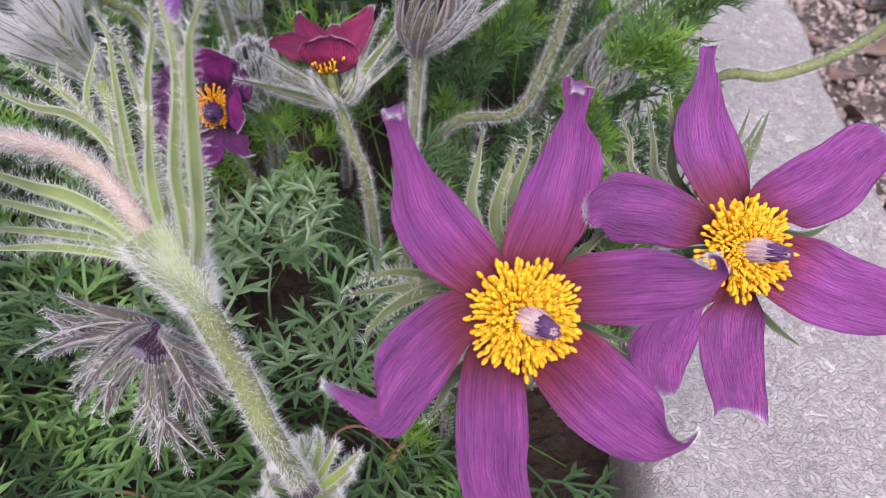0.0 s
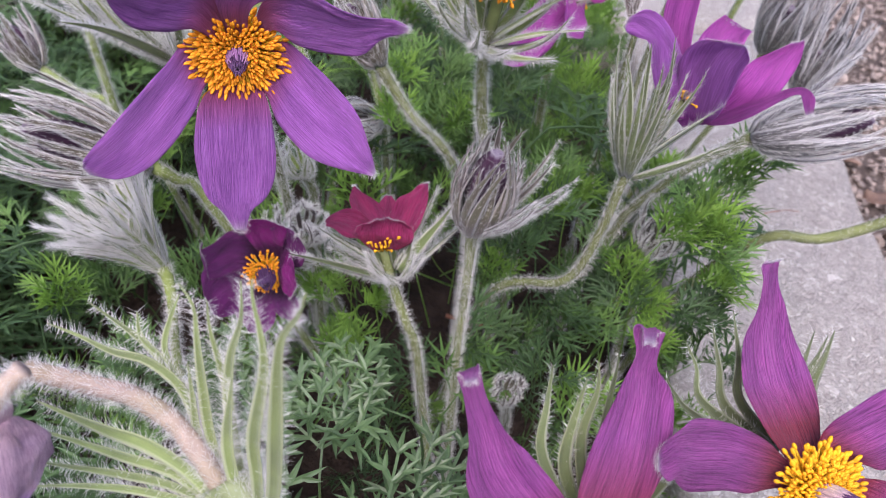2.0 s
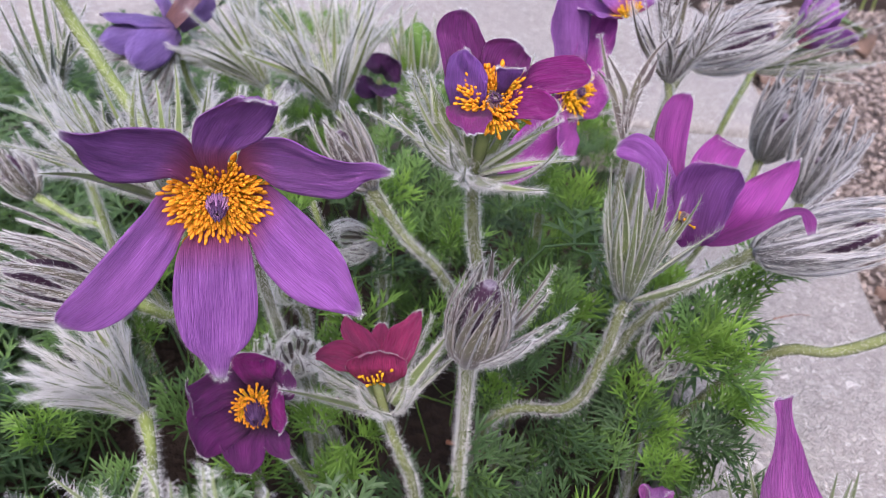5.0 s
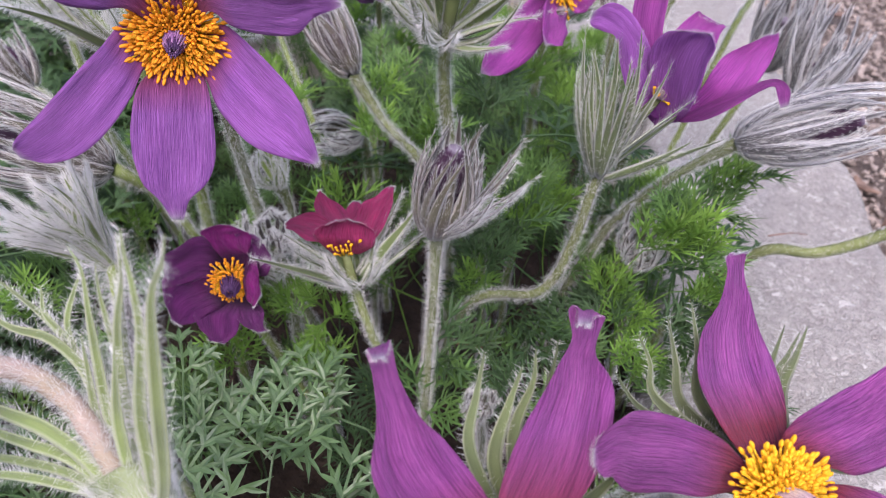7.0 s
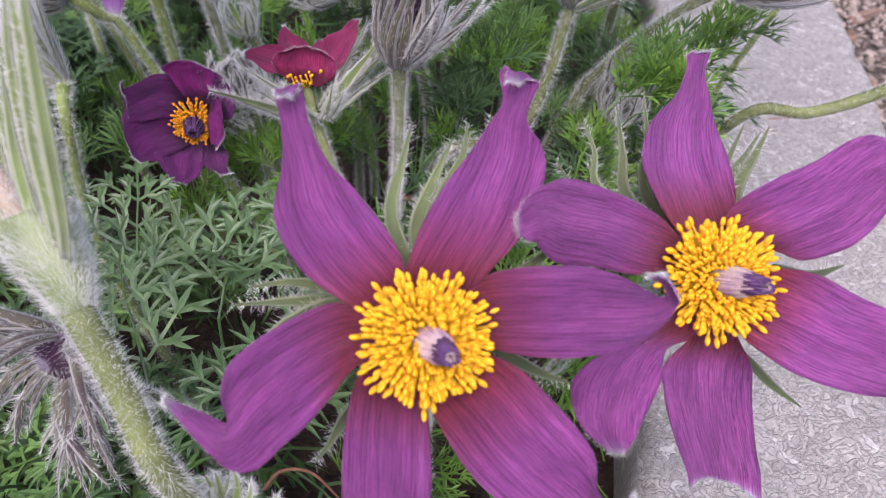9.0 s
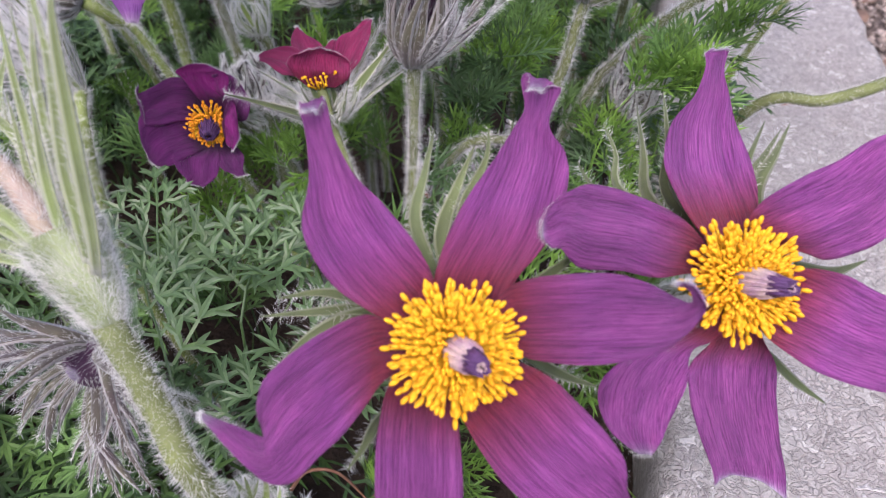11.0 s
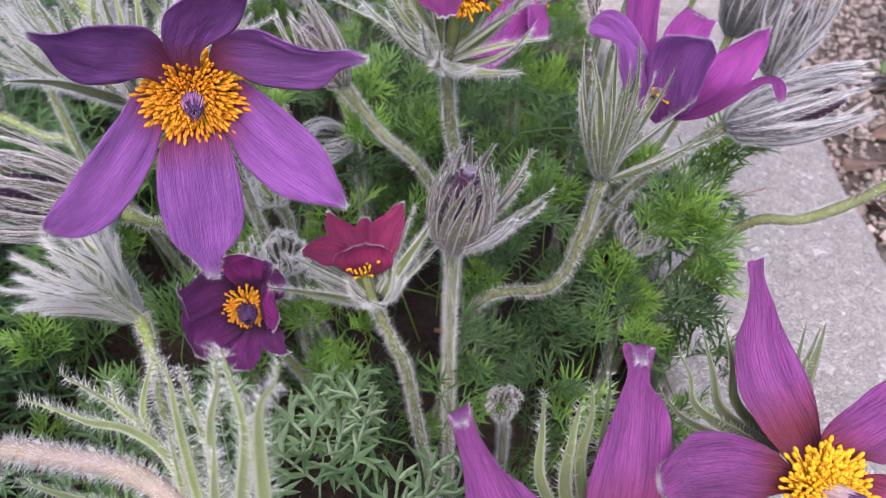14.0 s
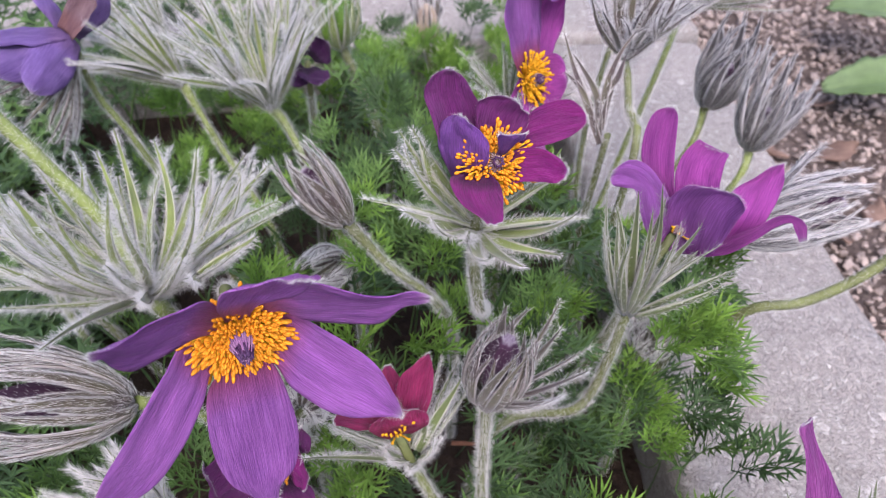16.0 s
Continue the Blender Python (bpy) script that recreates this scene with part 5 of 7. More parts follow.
T_PETALS.append(blade([(-2.3, -2.2, 3.2), (-1.5, -6.1, 9.7), (-2.6, -8.8, 14.1), (-4.3, -11.6, 18.4), (-6.0, -14.1, 22.1), (-7.8, -14.7, 23.0)],
          [(-4.9, -1.9, 2.3), (-11.6, -3.1, 3.2), (-13.3, -6.2, 8.0), (-12.6, -10.2, 14.7), (-10.7, -13.3, 20.1), (-9.3, -14.3, 22.0)], cup=0.2))
T_PETALS.append(blade([(-3.6, -4.3, -1.4), (-3.6, -2.1, 4.0), (-3.3, 1.2, 7.4), (-3.9, 4.6, 9.4), (-6.7, 8.8, 9.6), (-8.3, 11.5, 8.1)],
          [(-9.2, -4.1, -3.3), (-11.5, 0.5, -2.9), (-13.2, 6.4, -2.2), (-13.0, 10.4, 0.1), (-11.0, 12.5, 2.9), (-8.9, 12.4, 5.8)], cup=-0.25, mat=INDIGO))
T_PETALS.append(blade([(0.2, 0.2, 1.1), (0.2, 3.1, 6.5), (-0.9, 5.6, 9.4), (-0.3, 6.6, 10.7)],
          [(2.2, 0.4, 1.8), (3.4, 3.1, 7.6), (5.1, 4.3, 11.4), (5.6, 6.1, 12.7)], cup=-0.3, mat=INDIGO))
open_flower("tall dark magenta pasque flower, cup shaped with curled petals", T_C, T_AX, T_PETALS, [(0.022, 0.275, -0.005), (0.018, 0.268, 0.07), (0.011, 0.250, 0.125), (0.0036, 0.2305, 0.1533), (-0.0000, 0.2279, 0.1841), T_C], MAGENTA, anther=ANTHER_ORANGE, count=420, radius=0.0096, pist=0.0055, dark=0.1, seed=6, rise=1.7,
    joint=((-0.0003, 0.2264, 0.1910), (0.02, -0.25, 0.95)), bracts=dict(count=18, length=0.032, a0=56, a1=40, hairs=130, hair_len=0.0028, width=0.0034, fork=0.15, jitter=18), bract_mat=BRACT_FELT, r=(0.0016, 0.0018))

# flower behind it that looks aside
S_C, S_AX = (0.0405, 0.318, 0.178), (0.55, -0.72, 0.42)
open_flower("magenta pasque flower turned aside, half hidden behind another", S_C, S_AX, [
    dict(tip=(0.0350, 0.3279, 0.2185), w=0.0200, lift=-0.12, foot=0.6, cup=0.3, blunt=0.6, mat=VIOLET),
    dict(tip=(0.0555, 0.3425, 0.2040), w=0.0180, lift=-0.10, foot=0.6, cup=0.3, blunt=0.6),
    dict(tip=(0.0548, 0.3134, 0.1789), w=0.0200, lift=-0.12, foot=0.6, cup=0.3, blunt=0.7),
    dict(tip=(0.0112, 0.2808, 0.1570), w=0.0175, lift=0.10, foot=0.6, cup=0.2, blunt=0.5),
    dict(tip=(0.0339, 0.2820, 0.1691), w=0.0150, lift=-0.05, foot=0.6, cup=0.3, blunt=0.8),
], [(0.03, 0.30, -0.005), (0.034, 0.318, 0.09), (0.036, 0.326, 0.15), S_C], ROSE, count=240, radius=0.0105, pist=0.006, seed=7, rise=1.5,
    joint=((0.036, 0.326, 0.158), (0.1, -0.2, 0.95)), bracts=dict(count=14, length=0.030, a0=40, a1=62, hairs=110, hair_len=0.003, width=0.0022))

# rose purple bell with a long whorl of bracts under it
P_J = (0.0484, 0.2186, 0.1536)
P_C, P_AX = (0.0636, 0.2302, 0.1760), (0.40, -0.05, 0.90)
P_PETALS = []
P_PETALS.append(blade([(3.9, -2.0, -4.1), (-4.2, 6.0, 0.9), (-12.8, 12.8, 8.9), (-16.1, 17.3, 14.5), (-17.3, 20.7, 20.9), (-16.8, 22.0, 25.3), (-14.8, 21.6, 28.1)],
          [(6.4, -3.1, -2.2), (3.3, 2.7, 3.7), (-4.2, 6.9, 9.9), (-7.4, 11.7, 16.3), (-9.8, 16.0, 23.1), (-11.5, 19.0, 27.7), (-13.3, 20.8, 29.0)], cup=0.25))
P_PETALS.append(blade([(2.5, -1.5, -5.0), (-7.0, -0.2, -3.6), (-15.6, 2.6, 3.7), (-20.4, 4.4, 8.9), (-24.2, 4.0, 8.9), (-27.9, 4.3, 8.5), (-29.2, 5.4, 9.3)],
          [(7.1, -1.7, -3.6), (1.0, 0.1, 0.8), (-5.1, 2.3, 6.9), (-10.8, 4.1, 11.8), (-18.9, 6.9, 16.1), (-25.8, 7.6, 16.1), (-29.5, 6.1, 11.9)], cup=0.15, mat=ORCHID))
P_PETALS.append(blade([(5.1, -1.6, -6.8), (0.7, 1.7, -5.0), (-4.6, 2.6, 3.0), (-8.7, 2.3, 10.7), (-10.6, -0.8, 18.3), (-8.8, -5.0, 22.3)],
          [(6.1, -7.5, -0.5), (4.9, -11.9, 6.0), (2.2, -13.4, 14.3), (-1.0, -14.7, 21.8), (-2.7, -15.4, 25.9), (-4.9, -14.2, 28.0)], cup=-0.2, mat=ORCHID))
P_PETALS.append(blade([(2.9, -0.6, -0.6), (-0.7, 8.6, 6.7), (-1.3, 14.3, 10.9), (-0.2, 18.5, 15.9), (2.7, 20.3, 21.0), (4.1, 18.6, 21.1)],
          [(9.6, -3.8, 4.6), (8.4, 4.2, 13.6), (8.8, 9.3, 18.5), (9.1, 11.7, 21.1), (9.7, 13.4, 23.3), (9.1, 14.1, 23.2)], cup=0.2))
P_PETALS.append(blade([(6.6, -6.8, 0.7), (8.5, -1.8, 9.7), (9.3, 1.1, 14.5), (10.3, 3.2, 18.7), (13.7, 3.6, 24.0), (16.5, 4.3, 28.9)],
          [(10.6, -8.2, 4.6), (16.3, -8.9, 11.9), (18.9, -5.4, 20.0), (19.8, -1.1, 26.7), (19.3, 2.4, 30.3), (18.8, 3.7, 31.4)], cup=0.25))
P_PETALS.append(blade([(5.1, -7.5, -0.7), (10.2, -7.8, 9.1), (14.5, -8.8, 16.3), (17.8, -9.4, 22.1), (19.9, -12.2, 24.9), (22.0, -15.1, 24.9), (23.6, -17.5, 21.9)],
          [(7.3, -9.3, 1.0), (11.1, -11.4, 5.7), (14.4, -11.7, 12.0), (17.5, -11.4, 18.6), (19.1, -12.6, 22.7), (20.1, -14.2, 22.3), (22.5, -17.3, 20.1)], cup=0.2))
open_flower("rose purple bell shaped pasque flower above tall hairy bracts", P_C, P_AX, P_PETALS, [(-0.005, 0.215, 0.02), (0.0111, 0.2209, 0.0936), (0.0361, 0.2137, 0.1113), (0.0445, 0.2163, 0.1323), P_J, (0.0552, 0.2250, 0.1652), P_C], ROSE, count=14, radius=0.0045, pist=0.004, seed=8, rise=1.8,
    joint=(P_J, (-0.03, 0.06, 0.98)), bracts=dict(count=19, length=0.037, a0=24, a1=0, hairs=42, hair_len=0.0026, width=0.0026, fork=0.0, jitter=5, ring=0.002, sleek=0.3), more=[(P_J, (0.72, -0.12, 0.62), dict(count=4, length=0.034, a0=16, a1=12, hairs=60, hair_len=0.003, width=0.0024, fork=0.0, jitter=8))], r=(0.0015, 0.0015))

# closed bud in the middle
C_J = (0.0011, 0.2044, 0.1393)
hairy_bud("closed grey hairy bud on an upright stem, purple petals inside", C_J, (0.13, -0.06, 0.98), [(0.0, 0.165, -0.005), (0.0002, 0.1951, 0.0848), (0.0008, 0.2016, 0.1079), C_J], count=26, length=0.034, a0=60, a1=-20, cup=0.42, sleek=0.5, fork=0.0, egg=(0.008, 0.024, 0.0058, 500), mat=BUDSKIN, bract_mat=BRACT_DARK, hairs=40, hair_len=0.0028, r=(0.0015, 0.0015), seed=20, width=0.0034, jitter=3,
          extra=dict(count=6, length=0.036, a0=44, a1=26, fork=0.0, hairs=150, hair_len=0.003, width=0.0022, start=-70, span=120), stem_hair=26000)

# bud on a slanting stem at the kerb
H_J = (0.0982, 0.2498, 0.1521)
H_AX = vec((0.1351, 0.2421, 0.1693)) - vec(H_J)
hairy_bud("grey silky bud on a slanting stem, opening to violet", H_J, H_AX, [(0.02, 0.235, 0.01), (0.0552, 0.2419, 0.1062), (0.0639, 0.2468, 0.1201), (0.0810, 0.2497, 0.1380), H_J], count=24, length=0.043, a0=55, a1=-15, cup=0.42, sleek=0.8, fork=0.0, egg=(0.010, 0.028, 0.0058, 600), mat=BUDSKIN, bract_mat=BRACT_SILVER, hairs=176, hair_len=0.0032, r=(0.0017, 0.0016), seed=21, width=0.0034, stem_hair=22000, jitter=6,
          extra=dict(count=4, length=0.040, a0=30, a1=34, fork=0.0, hairs=200, hair_len=0.003, width=0.0026, start=20, span=150))
# two silky buds further along the kerb
hairy_bud("closed grey silky bud on a green stem over the kerb", (0.1369, 0.3467, 0.1385), vec((0.1371, 0.3312, 0.1869)) - vec((0.1369, 0.3467, 0.1385)), [(0.085, 0.33, -0.005), (0.11, 0.345, 0.06), (0.1239, 0.3304, 0.1242), (0.1369, 0.3467, 0.1385)], count=28, length=0.041, a0=52, a1=-12, cup=0.42, sleek=0.8, fork=0.0, width=0.0040, egg=(0.004, 0.022, 0.006, 400), mat=BUDSKIN, bract_mat=BRACT_SILVER, hairs=160, hair_len=0.003, seed=22, stem_hair=12000, stem_mat=STEM_LIME)
hairy_bud("grey silky bud with spreading bracts over the kerb", (0.1463, 0.3178, 0.1329), vec((0.1467, 0.3135, 0.1784)) - vec((0.1463, 0.3178, 0.1329)), [(0.09, 0.31, -0.005), (0.12, 0.325, 0.05), (0.1362, 0.3073, 0.1207), (0.1463, 0.3178, 0.1329)], count=26, length=0.038, a0=48, a1=-5, cup=0.42, sleek=0.8, fork=0.0, width=0.0038, egg=(0.004, 0.018, 0.0045, 300), mat=BUDSKIN, bract_mat=BRACT_SILVER, hairs=160, hair_len=0.003, seed=23, stem_hair=12000, stem_mat=STEM_LIME)
# closed bud leaning left
E_J = (-0.0342, 0.2699, 0.1582)
hairy_bud("closed grey bud with dark tips on a slanting stem", E_J, vec((-0.0495, 0.2800, 0.1794)) - vec(E_J), [(0.004, 0.270, 0.01), (0.003, 0.264, 0.09), (-0.0060, 0.2500, 0.1330), (-0.0218, 0.2618, 0.1437), E_J], count=20, length=0.028, a0=46, a1=-16, cup=0.42, sleek=0.8, fork=0.0, width=0.0036, egg=(0.004, 0.020, 0.005, 500), mat=BUDSKIN, bract_mat=BRACT_DARK, hairs=90, hair_len=0.0026, seed=24, stem_hair=20000)
# bud lying to the left
M_J = (-0.1010, 0.2155, 0.1470)
hairy_bud("grey silky bud lying sideways with a plum tip", M_J, vec((-0.1366, 0.2123, 0.1613)) - vec(M_J), [(-0.04, 0.225, 0.01), (-0.0869, 0.2230, 0.1250), (-0.0941, 0.2205, 0.1369), M_J], count=28, length=0.042, a0=60, a1=-10, cup=0.42, sleek=0.8, fork=0.0, width=0.0025, egg=(0.008, 0.030, 0.0060, 300), mat=BUDSKIN, bract_mat=BRACT_DARK, hairs=220, hair_len=0.0026, seed=25, stem_mat=STEM_LIME)
# small grey bud beyond it
hairy_bud("small grey nodding bud on a thin stem", (-0.1903, 0.3216, 0.1161), vec((-0.2023, 0.3271, 0.1323)) - vec((-0.1903, 0.3216, 0.1161)), [(-0.13, 0.33, -0.005), (-0.1523, 0.3100, 0.1001), (-0.1728, 0.3162, 0.1085), (-0.1903, 0.3216, 0.1161)], count=12, length=0.024, a0=55, a1=-4, cup=0.42, sleek=0.8, fork=0.0, width=0.003, egg=(0.003, 0.018, 0.006, 200), mat=BUDSKIN, bract_mat=BRACT_DARK, hairs=110, seed=26, stem_mat=STEM_LIME)
# whorl of long silky bracts, low left
N_J = (-0.0895, 0.1819, 0.1363)
hairy_bud("silky whorl of long bracts on a lime green stem", N_J, vec((-0.0998, 0.1790, 0.1580)) - vec(N_J), [(-0.062, 0.165, -0.005), (-0.0800, 0.1641, 0.0717), (-0.0855, 0.1676, 0.1072), (-0.0834, 0.1700, 0.1378), N_J], count=22, length=0.030, a0=18, a1=22, hairs=260, hair_len=0.0040, sleek=0.5, bract_mat=BRACT_FELT, stem_mat=STEM_LIME, seed=27, stem_hair=9000, jitter=12, width=0.0019, name="bract_whorl", category="seed head")
# big open whorl behind the violet flower
V_J = (-0.0912, 0.2304, 0.1751)
hairy_bud("large open whorl of silvery hairy bracts round a stem", V_J, (-0.04, 0.42, 0.90), [(-0.085, 0.25, -0.005), (-0.088, 0.248, 0.08), (-0.086, 0.238, 0.14), V_J], pedicel=([V_J, (-0.0989, 0.2414, 0.1916), (-0.1107, 0.2506, 0.2070), (-0.1207, 0.2567, 0.2210), (-0.1257, 0.2574, 0.2350)], 0.0019, STEM_LIME), count=50, length=0.047, a0=62, a1=42, hairs=320, hair_len=0.0028, bract_mat=BRACT_FELT, seed=28, fork=0.25, jitter=24, stem_hair=12000, width=0.0030, name="bract_whorl", category="seed head", r=(0.0021, 0.0019), stem_mat=STEM_LIME)
# whorls towards the back
U_J = (-0.0602, 0.3631, 0.1460)
hairy_bud("tall whorl of green bracts with silky hairs", U_J, vec((-0.0647, 0.3608, 0.1925)) - vec(U_J), [(-0.03, 0.32, -0.005), (-0.035, 0.322, 0.09), (-0.0527, 0.3545, 0.1347), U_J], count=28, length=0.055, a0=26, a1=40, hairs=300, hair_len=0.0032, bract_mat=BRACT_FELT, stem_mat=STEM_LIME, seed=29, fork=0.3, jitter=14, width=0.0022, name="bract_whorl", category="seed head")
U2_J = (-0.1010, 0.3950, 0.1415)
hairy_bud("whorl of green silky bracts leaning aside", U2_J, vec((-0.1213, 0.3978, 0.1689)) - vec(U2_J), [(-0.07, 0.35, -0.005), (-0.068, 0.355, 0.07), (-0.0917, 0.3832, 0.1217), U2_J], count=24, length=0.052, a0=26, a1=40, hairs=300, hair_len=0.0032, bract_mat=BRACT_FELT, stem_mat=STEM_LIME, seed=30, fork=0.3, jitter=14, name="bract_whorl", category="seed head")
K_J = (-0.1600, 0.3049, 0.1704)
hairy_bud("silky whorl of bracts on a thin green stem", K_J, vec((-0.1579, 0.2982, 0.2041)) - vec(K_J), [(-0.15, 0.31, -0.005), (-0.1538, 0.3025, 0.1412), K_J], count=16, length=0.040, a0=24, a1=24, hairs=90, bract_mat=BRACT, stem_mat=STEM_LIME, seed=31, name="bract_whorl", category="seed head")
hairy_bud("plump green hairy bud on a tall stem", (-0.0250, 0.4446, 0.1268), (-0.05, -0.1, 0.98), [(-0.005, 0.44, -0.005), (-0.0057, 0.4096, 0.0675), (-0.0132, 0.4275, 0.0980), (-0.0250, 0.4446, 0.1268)], count=14, length=0.038, a0=60, a1=-4, cup=0.42, sleek=0.8, fork=0.0, width=0.0034, egg=(0.002, 0.032, 0.011, 300), mat=LEAF_FRESH, bract_mat=BRACT_LIME, hairs=120, seed=32, r=(0.0020, 0.0019))
hairy_bud("brownish hairy bud further back", (0.0344, 0.5275, 0.0780), (0.0, -0.1, 0.98), [(0.05, 0.52, -0.005), (0.0347, 0.5179, 0.0686), (0.0344, 0.5275, 0.0780)], count=12, length=0.034, a0=24, a1=4, egg=(0.002, 0.026, 0.008, 200), mat=STEM_PINK, bract_mat=BRACT_DARK, hairs=110, seed=33)

# blue violet flower at the back left, nodding
F_C, F_AX = (-0.1411, 0.3936, 0.1709), (-0.60, -0.30, -0.45)
open_flower("blue violet hairy pasque flower, nodding and half closed", F_C, F_AX, [
    dict(tip=(-0.1713, 0.3817, 0.1790), w=0.020, lift=-0.14, cup=0.35, blunt=0.6, foot=0.6),
    dict(tip=(-0.1674, 0.3657, 0.1711), w=0.020, lift=-0.16, cup=0.35, blunt=0.6, foot=0.6),
    dict(tip=(-0.1537, 0.3623, 0.1632), w=0.019, lift=-0.16, cup=0.35, blunt=0.6, foot=0.6),
    dict(tip=(-0.1258, 0.4081, 0.1824), w=0.016, lift=-0.1, cup=0.3, blunt=0.6, foot=0.6),
    dict(tip=(-0.1589, 0.4204, 0.1841), w=0.019, lift=-0.14, cup=0.3, blunt=0.6, foot=0.6),
    dict(tip=(-0.1259, 0.3935, 0.1907), w=0.012, lift=-0.14, cup=0.4, blunt=0.7, foot=0.7, mat=SPENT),
], [(-0.10, 0.40, -0.005), (-0.1298, 0.3936, 0.1135), (-0.1415, 0.3993, 0.1382), F_C], BLUE, count=0, pist=0, seed=9,
    joint=((-0.1426, 0.3892, 0.1606), F_AX), bracts=dict(count=22, length=0.034, a0=46, a1=24, hairs=120, hair_len=0.003, width=0.0028), bract_mat=BRACT_DARK, stem_mat=STEM_LIME)
# dark flower deep at the back
K_C, K_AX = (-0.0434, 0.3977, 0.1464), (0.2, -0.6, 0.6)
open_flower("dark purple pasque flower deep behind the others", K_C, K_AX, [
    dict(tip=(-0.0541, 0.3844, 0.1449), w=0.015, lift=-0.1, cup=0.3, blunt=0.5),
    dict(tip=(-0.0454, 0.4056, 0.1575), w=0.016, lift=-0.1, cup=0.3, blunt=0.5),
    dict(tip=(-0.0329, 0.3980, 0.1557), w=0.015, lift=-0.1, cup=0.3, blunt=0.5),
    dict(tip=(-0.0388, 0.3784, 0.1453), w=0.014, lift=-0.1, cup=0.3, blunt=0.5),
], [(-0.05, 0.42, -0.005), (-0.045, 0.415, 0.08), K_C], DEEP, count=0, pist=0, seed=10)

# dark violet flower and silky bud over the kerb at the back
X_J = (0.0762, 0.3148, 0.1862)
open_flower("violet pasque flower above a whorl of dark forked bracts", (0.0612, 0.3340, 0.2044), (-0.25, -0.1, 0.95), [
    dict(tip=(0.0393, 0.3310, 0.2087), w=0.018, lift=-0.1, cup=0.3, blunt=0.6),
    dict(tip=(0.0515, 0.3413, 0.2233), w=0.019, lift=-0.14, cup=0.3, blunt=0.6),
    dict(tip=(0.0726, 0.3432, 0.2174), w=0.019, lift=-0.14, cup=0.3, blunt=0.6),
    dict(tip=(0.0662, 0.3534, 0.2145), w=0.019, lift=-0.14, cup=0.3, blunt=0.6),
], [(0.06, 0.29, -0.005), (0.0721, 0.2828, 0.1553), (0.0763, 0.3029, 0.1717), X_J, (0.0679, 0.3280, 0.1978)], VIOLET, count=30, radius=0.007, pist=0, seed=11, rise=1.8,
    joint=(X_J, (0.0, -0.1, 0.98)), bracts=dict(count=20, length=0.036, a0=32, a1=28, hairs=130, hair_len=0.003, width=0.0022, fork=0.5, jitter=16), bract_mat=BRACT_DARK)
Z_J = (0.1035, 0.3778, 0.1706)
hairy_bud("silver silky bud pointing over the kerb", Z_J, vec((0.1396, 0.3710, 0.1930)) - vec(Z_J), [(0.095, 0.36, -0.005), (0.088, 0.366, 0.09), (0.094, 0.372, 0.145), Z_J], count=18, length=0.042, a0=60, a1=-9, cup=0.42, sleek=0.8, width=0.0034, egg=(0.004, 0.034, 0.0105, 900), mat=BUDSKIN, bract_mat=BRACT_SILVER, fork=0.0, hairs=256, hair_len=0.0036, seed=34)
Y_J = (0.1472, 0.4049, 0.1582)
open_flower("violet pasque flower with spreading hairy bracts over the kerb", (0.1634, 0.4033, 0.1734), vec((0.8, -0.1, 0.55)), [
    dict(tip=(0.1824, 0.4025, 0.1897), w=0.019, lift=-0.1, cup=0.3, blunt=0.6),
    dict(tip=(0.1851, 0.3898, 0.1805), w=0.018, lift=-0.1, cup=0.3, blunt=0.6),
    dict(tip=(0.1655, 0.4128, 0.1953), w=0.019, lift=-0.1, cup=0.3, blunt=0.6),
    dict(tip=(0.1870, 0.4269, 0.1894), w=0.019, lift=-0.1, cup=0.3, blunt=0.6),
], [(0.10, 0.38, -0.005), (0.1317, 0.3891, 0.1307), (0.1410, 0.3987, 0.1478), Y_J, (0.1547, 0.4040, 0.1656)], VIOLET, count=0, pist=0, seed=12, stem_mat=STEM_LIME,
    joint=(Y_J, (0.8, -0.15, 0.5)), bracts=dict(count=18, length=0.050, a0=28, a1=14, hairs=150, hair_len=0.003, width=0.0024, fork=0.2))

# slender whorl of forked bracts beside the rose purple bell
th = thing("bract_whorl", (0.0546, 0.2905, -0.005), "slender whorl of dark green forked bracts with silver hairs", "seed head", CLUMP)
fz = Fuzz(73)
stem(th, [(0.0546, 0.2905, -0.005), (0.0546, 0.2855, 0.08), (0.0546, 0.2705, 0.1847)], 0.0012, 0.0012, STEM, fz, 9000)
strap(th, [(0.0519, 0.2696, 0.1818), (0.0485, 0.2792, 0.193), (0.0454, 0.287, 0.2018), (0.0432, 0.2942, 0.2103)], 0.0025, BRACT_DARK, fz, hairs=500, hair_len=0.0024)
strap(th, [(0.052, 0.2713, 0.1841), (0.0518, 0.2792, 0.195), (0.0472, 0.2869, 0.2028), (0.0455, 0.2892, 0.2048)], 0.0024, BRACT_DARK, fz, hairs=500, hair_len=0.0024)
strap(th, [(0.0526, 0.2722, 0.1858), (0.0549, 0.2793, 0.1969), (0.0597, 0.2842, 0.2066), (0.0648, 0.2866, 0.2129)], 0.0025, BRACT_DARK, fz, hairs=500, hair_len=0.0024)
strap(th, [(0.0554, 0.2791, 0.197), (0.0586, 0.2802, 0.2004), (0.0615, 0.2834, 0.2065)], 0.0020, BRACT_DARK, fz, hairs=500, hair_len=0.0024)
strap(th, [(0.0526, 0.2722, 0.1858), (0.0547, 0.276, 0.1923), (0.0576, 0.2789, 0.198)], 0.0020, BRACT_DARK, fz, hairs=500, hair_len=0.0024)
strap(th, [(0.0502, 0.2775, 0.1917), (0.046, 0.2834, 0.1973), (0.0426, 0.2869, 0.1999)], 0.0020, BRACT_DARK, fz, hairs=500, hair_len=0.0024)
fz.build(th, "silky hairs on stem and bracts")

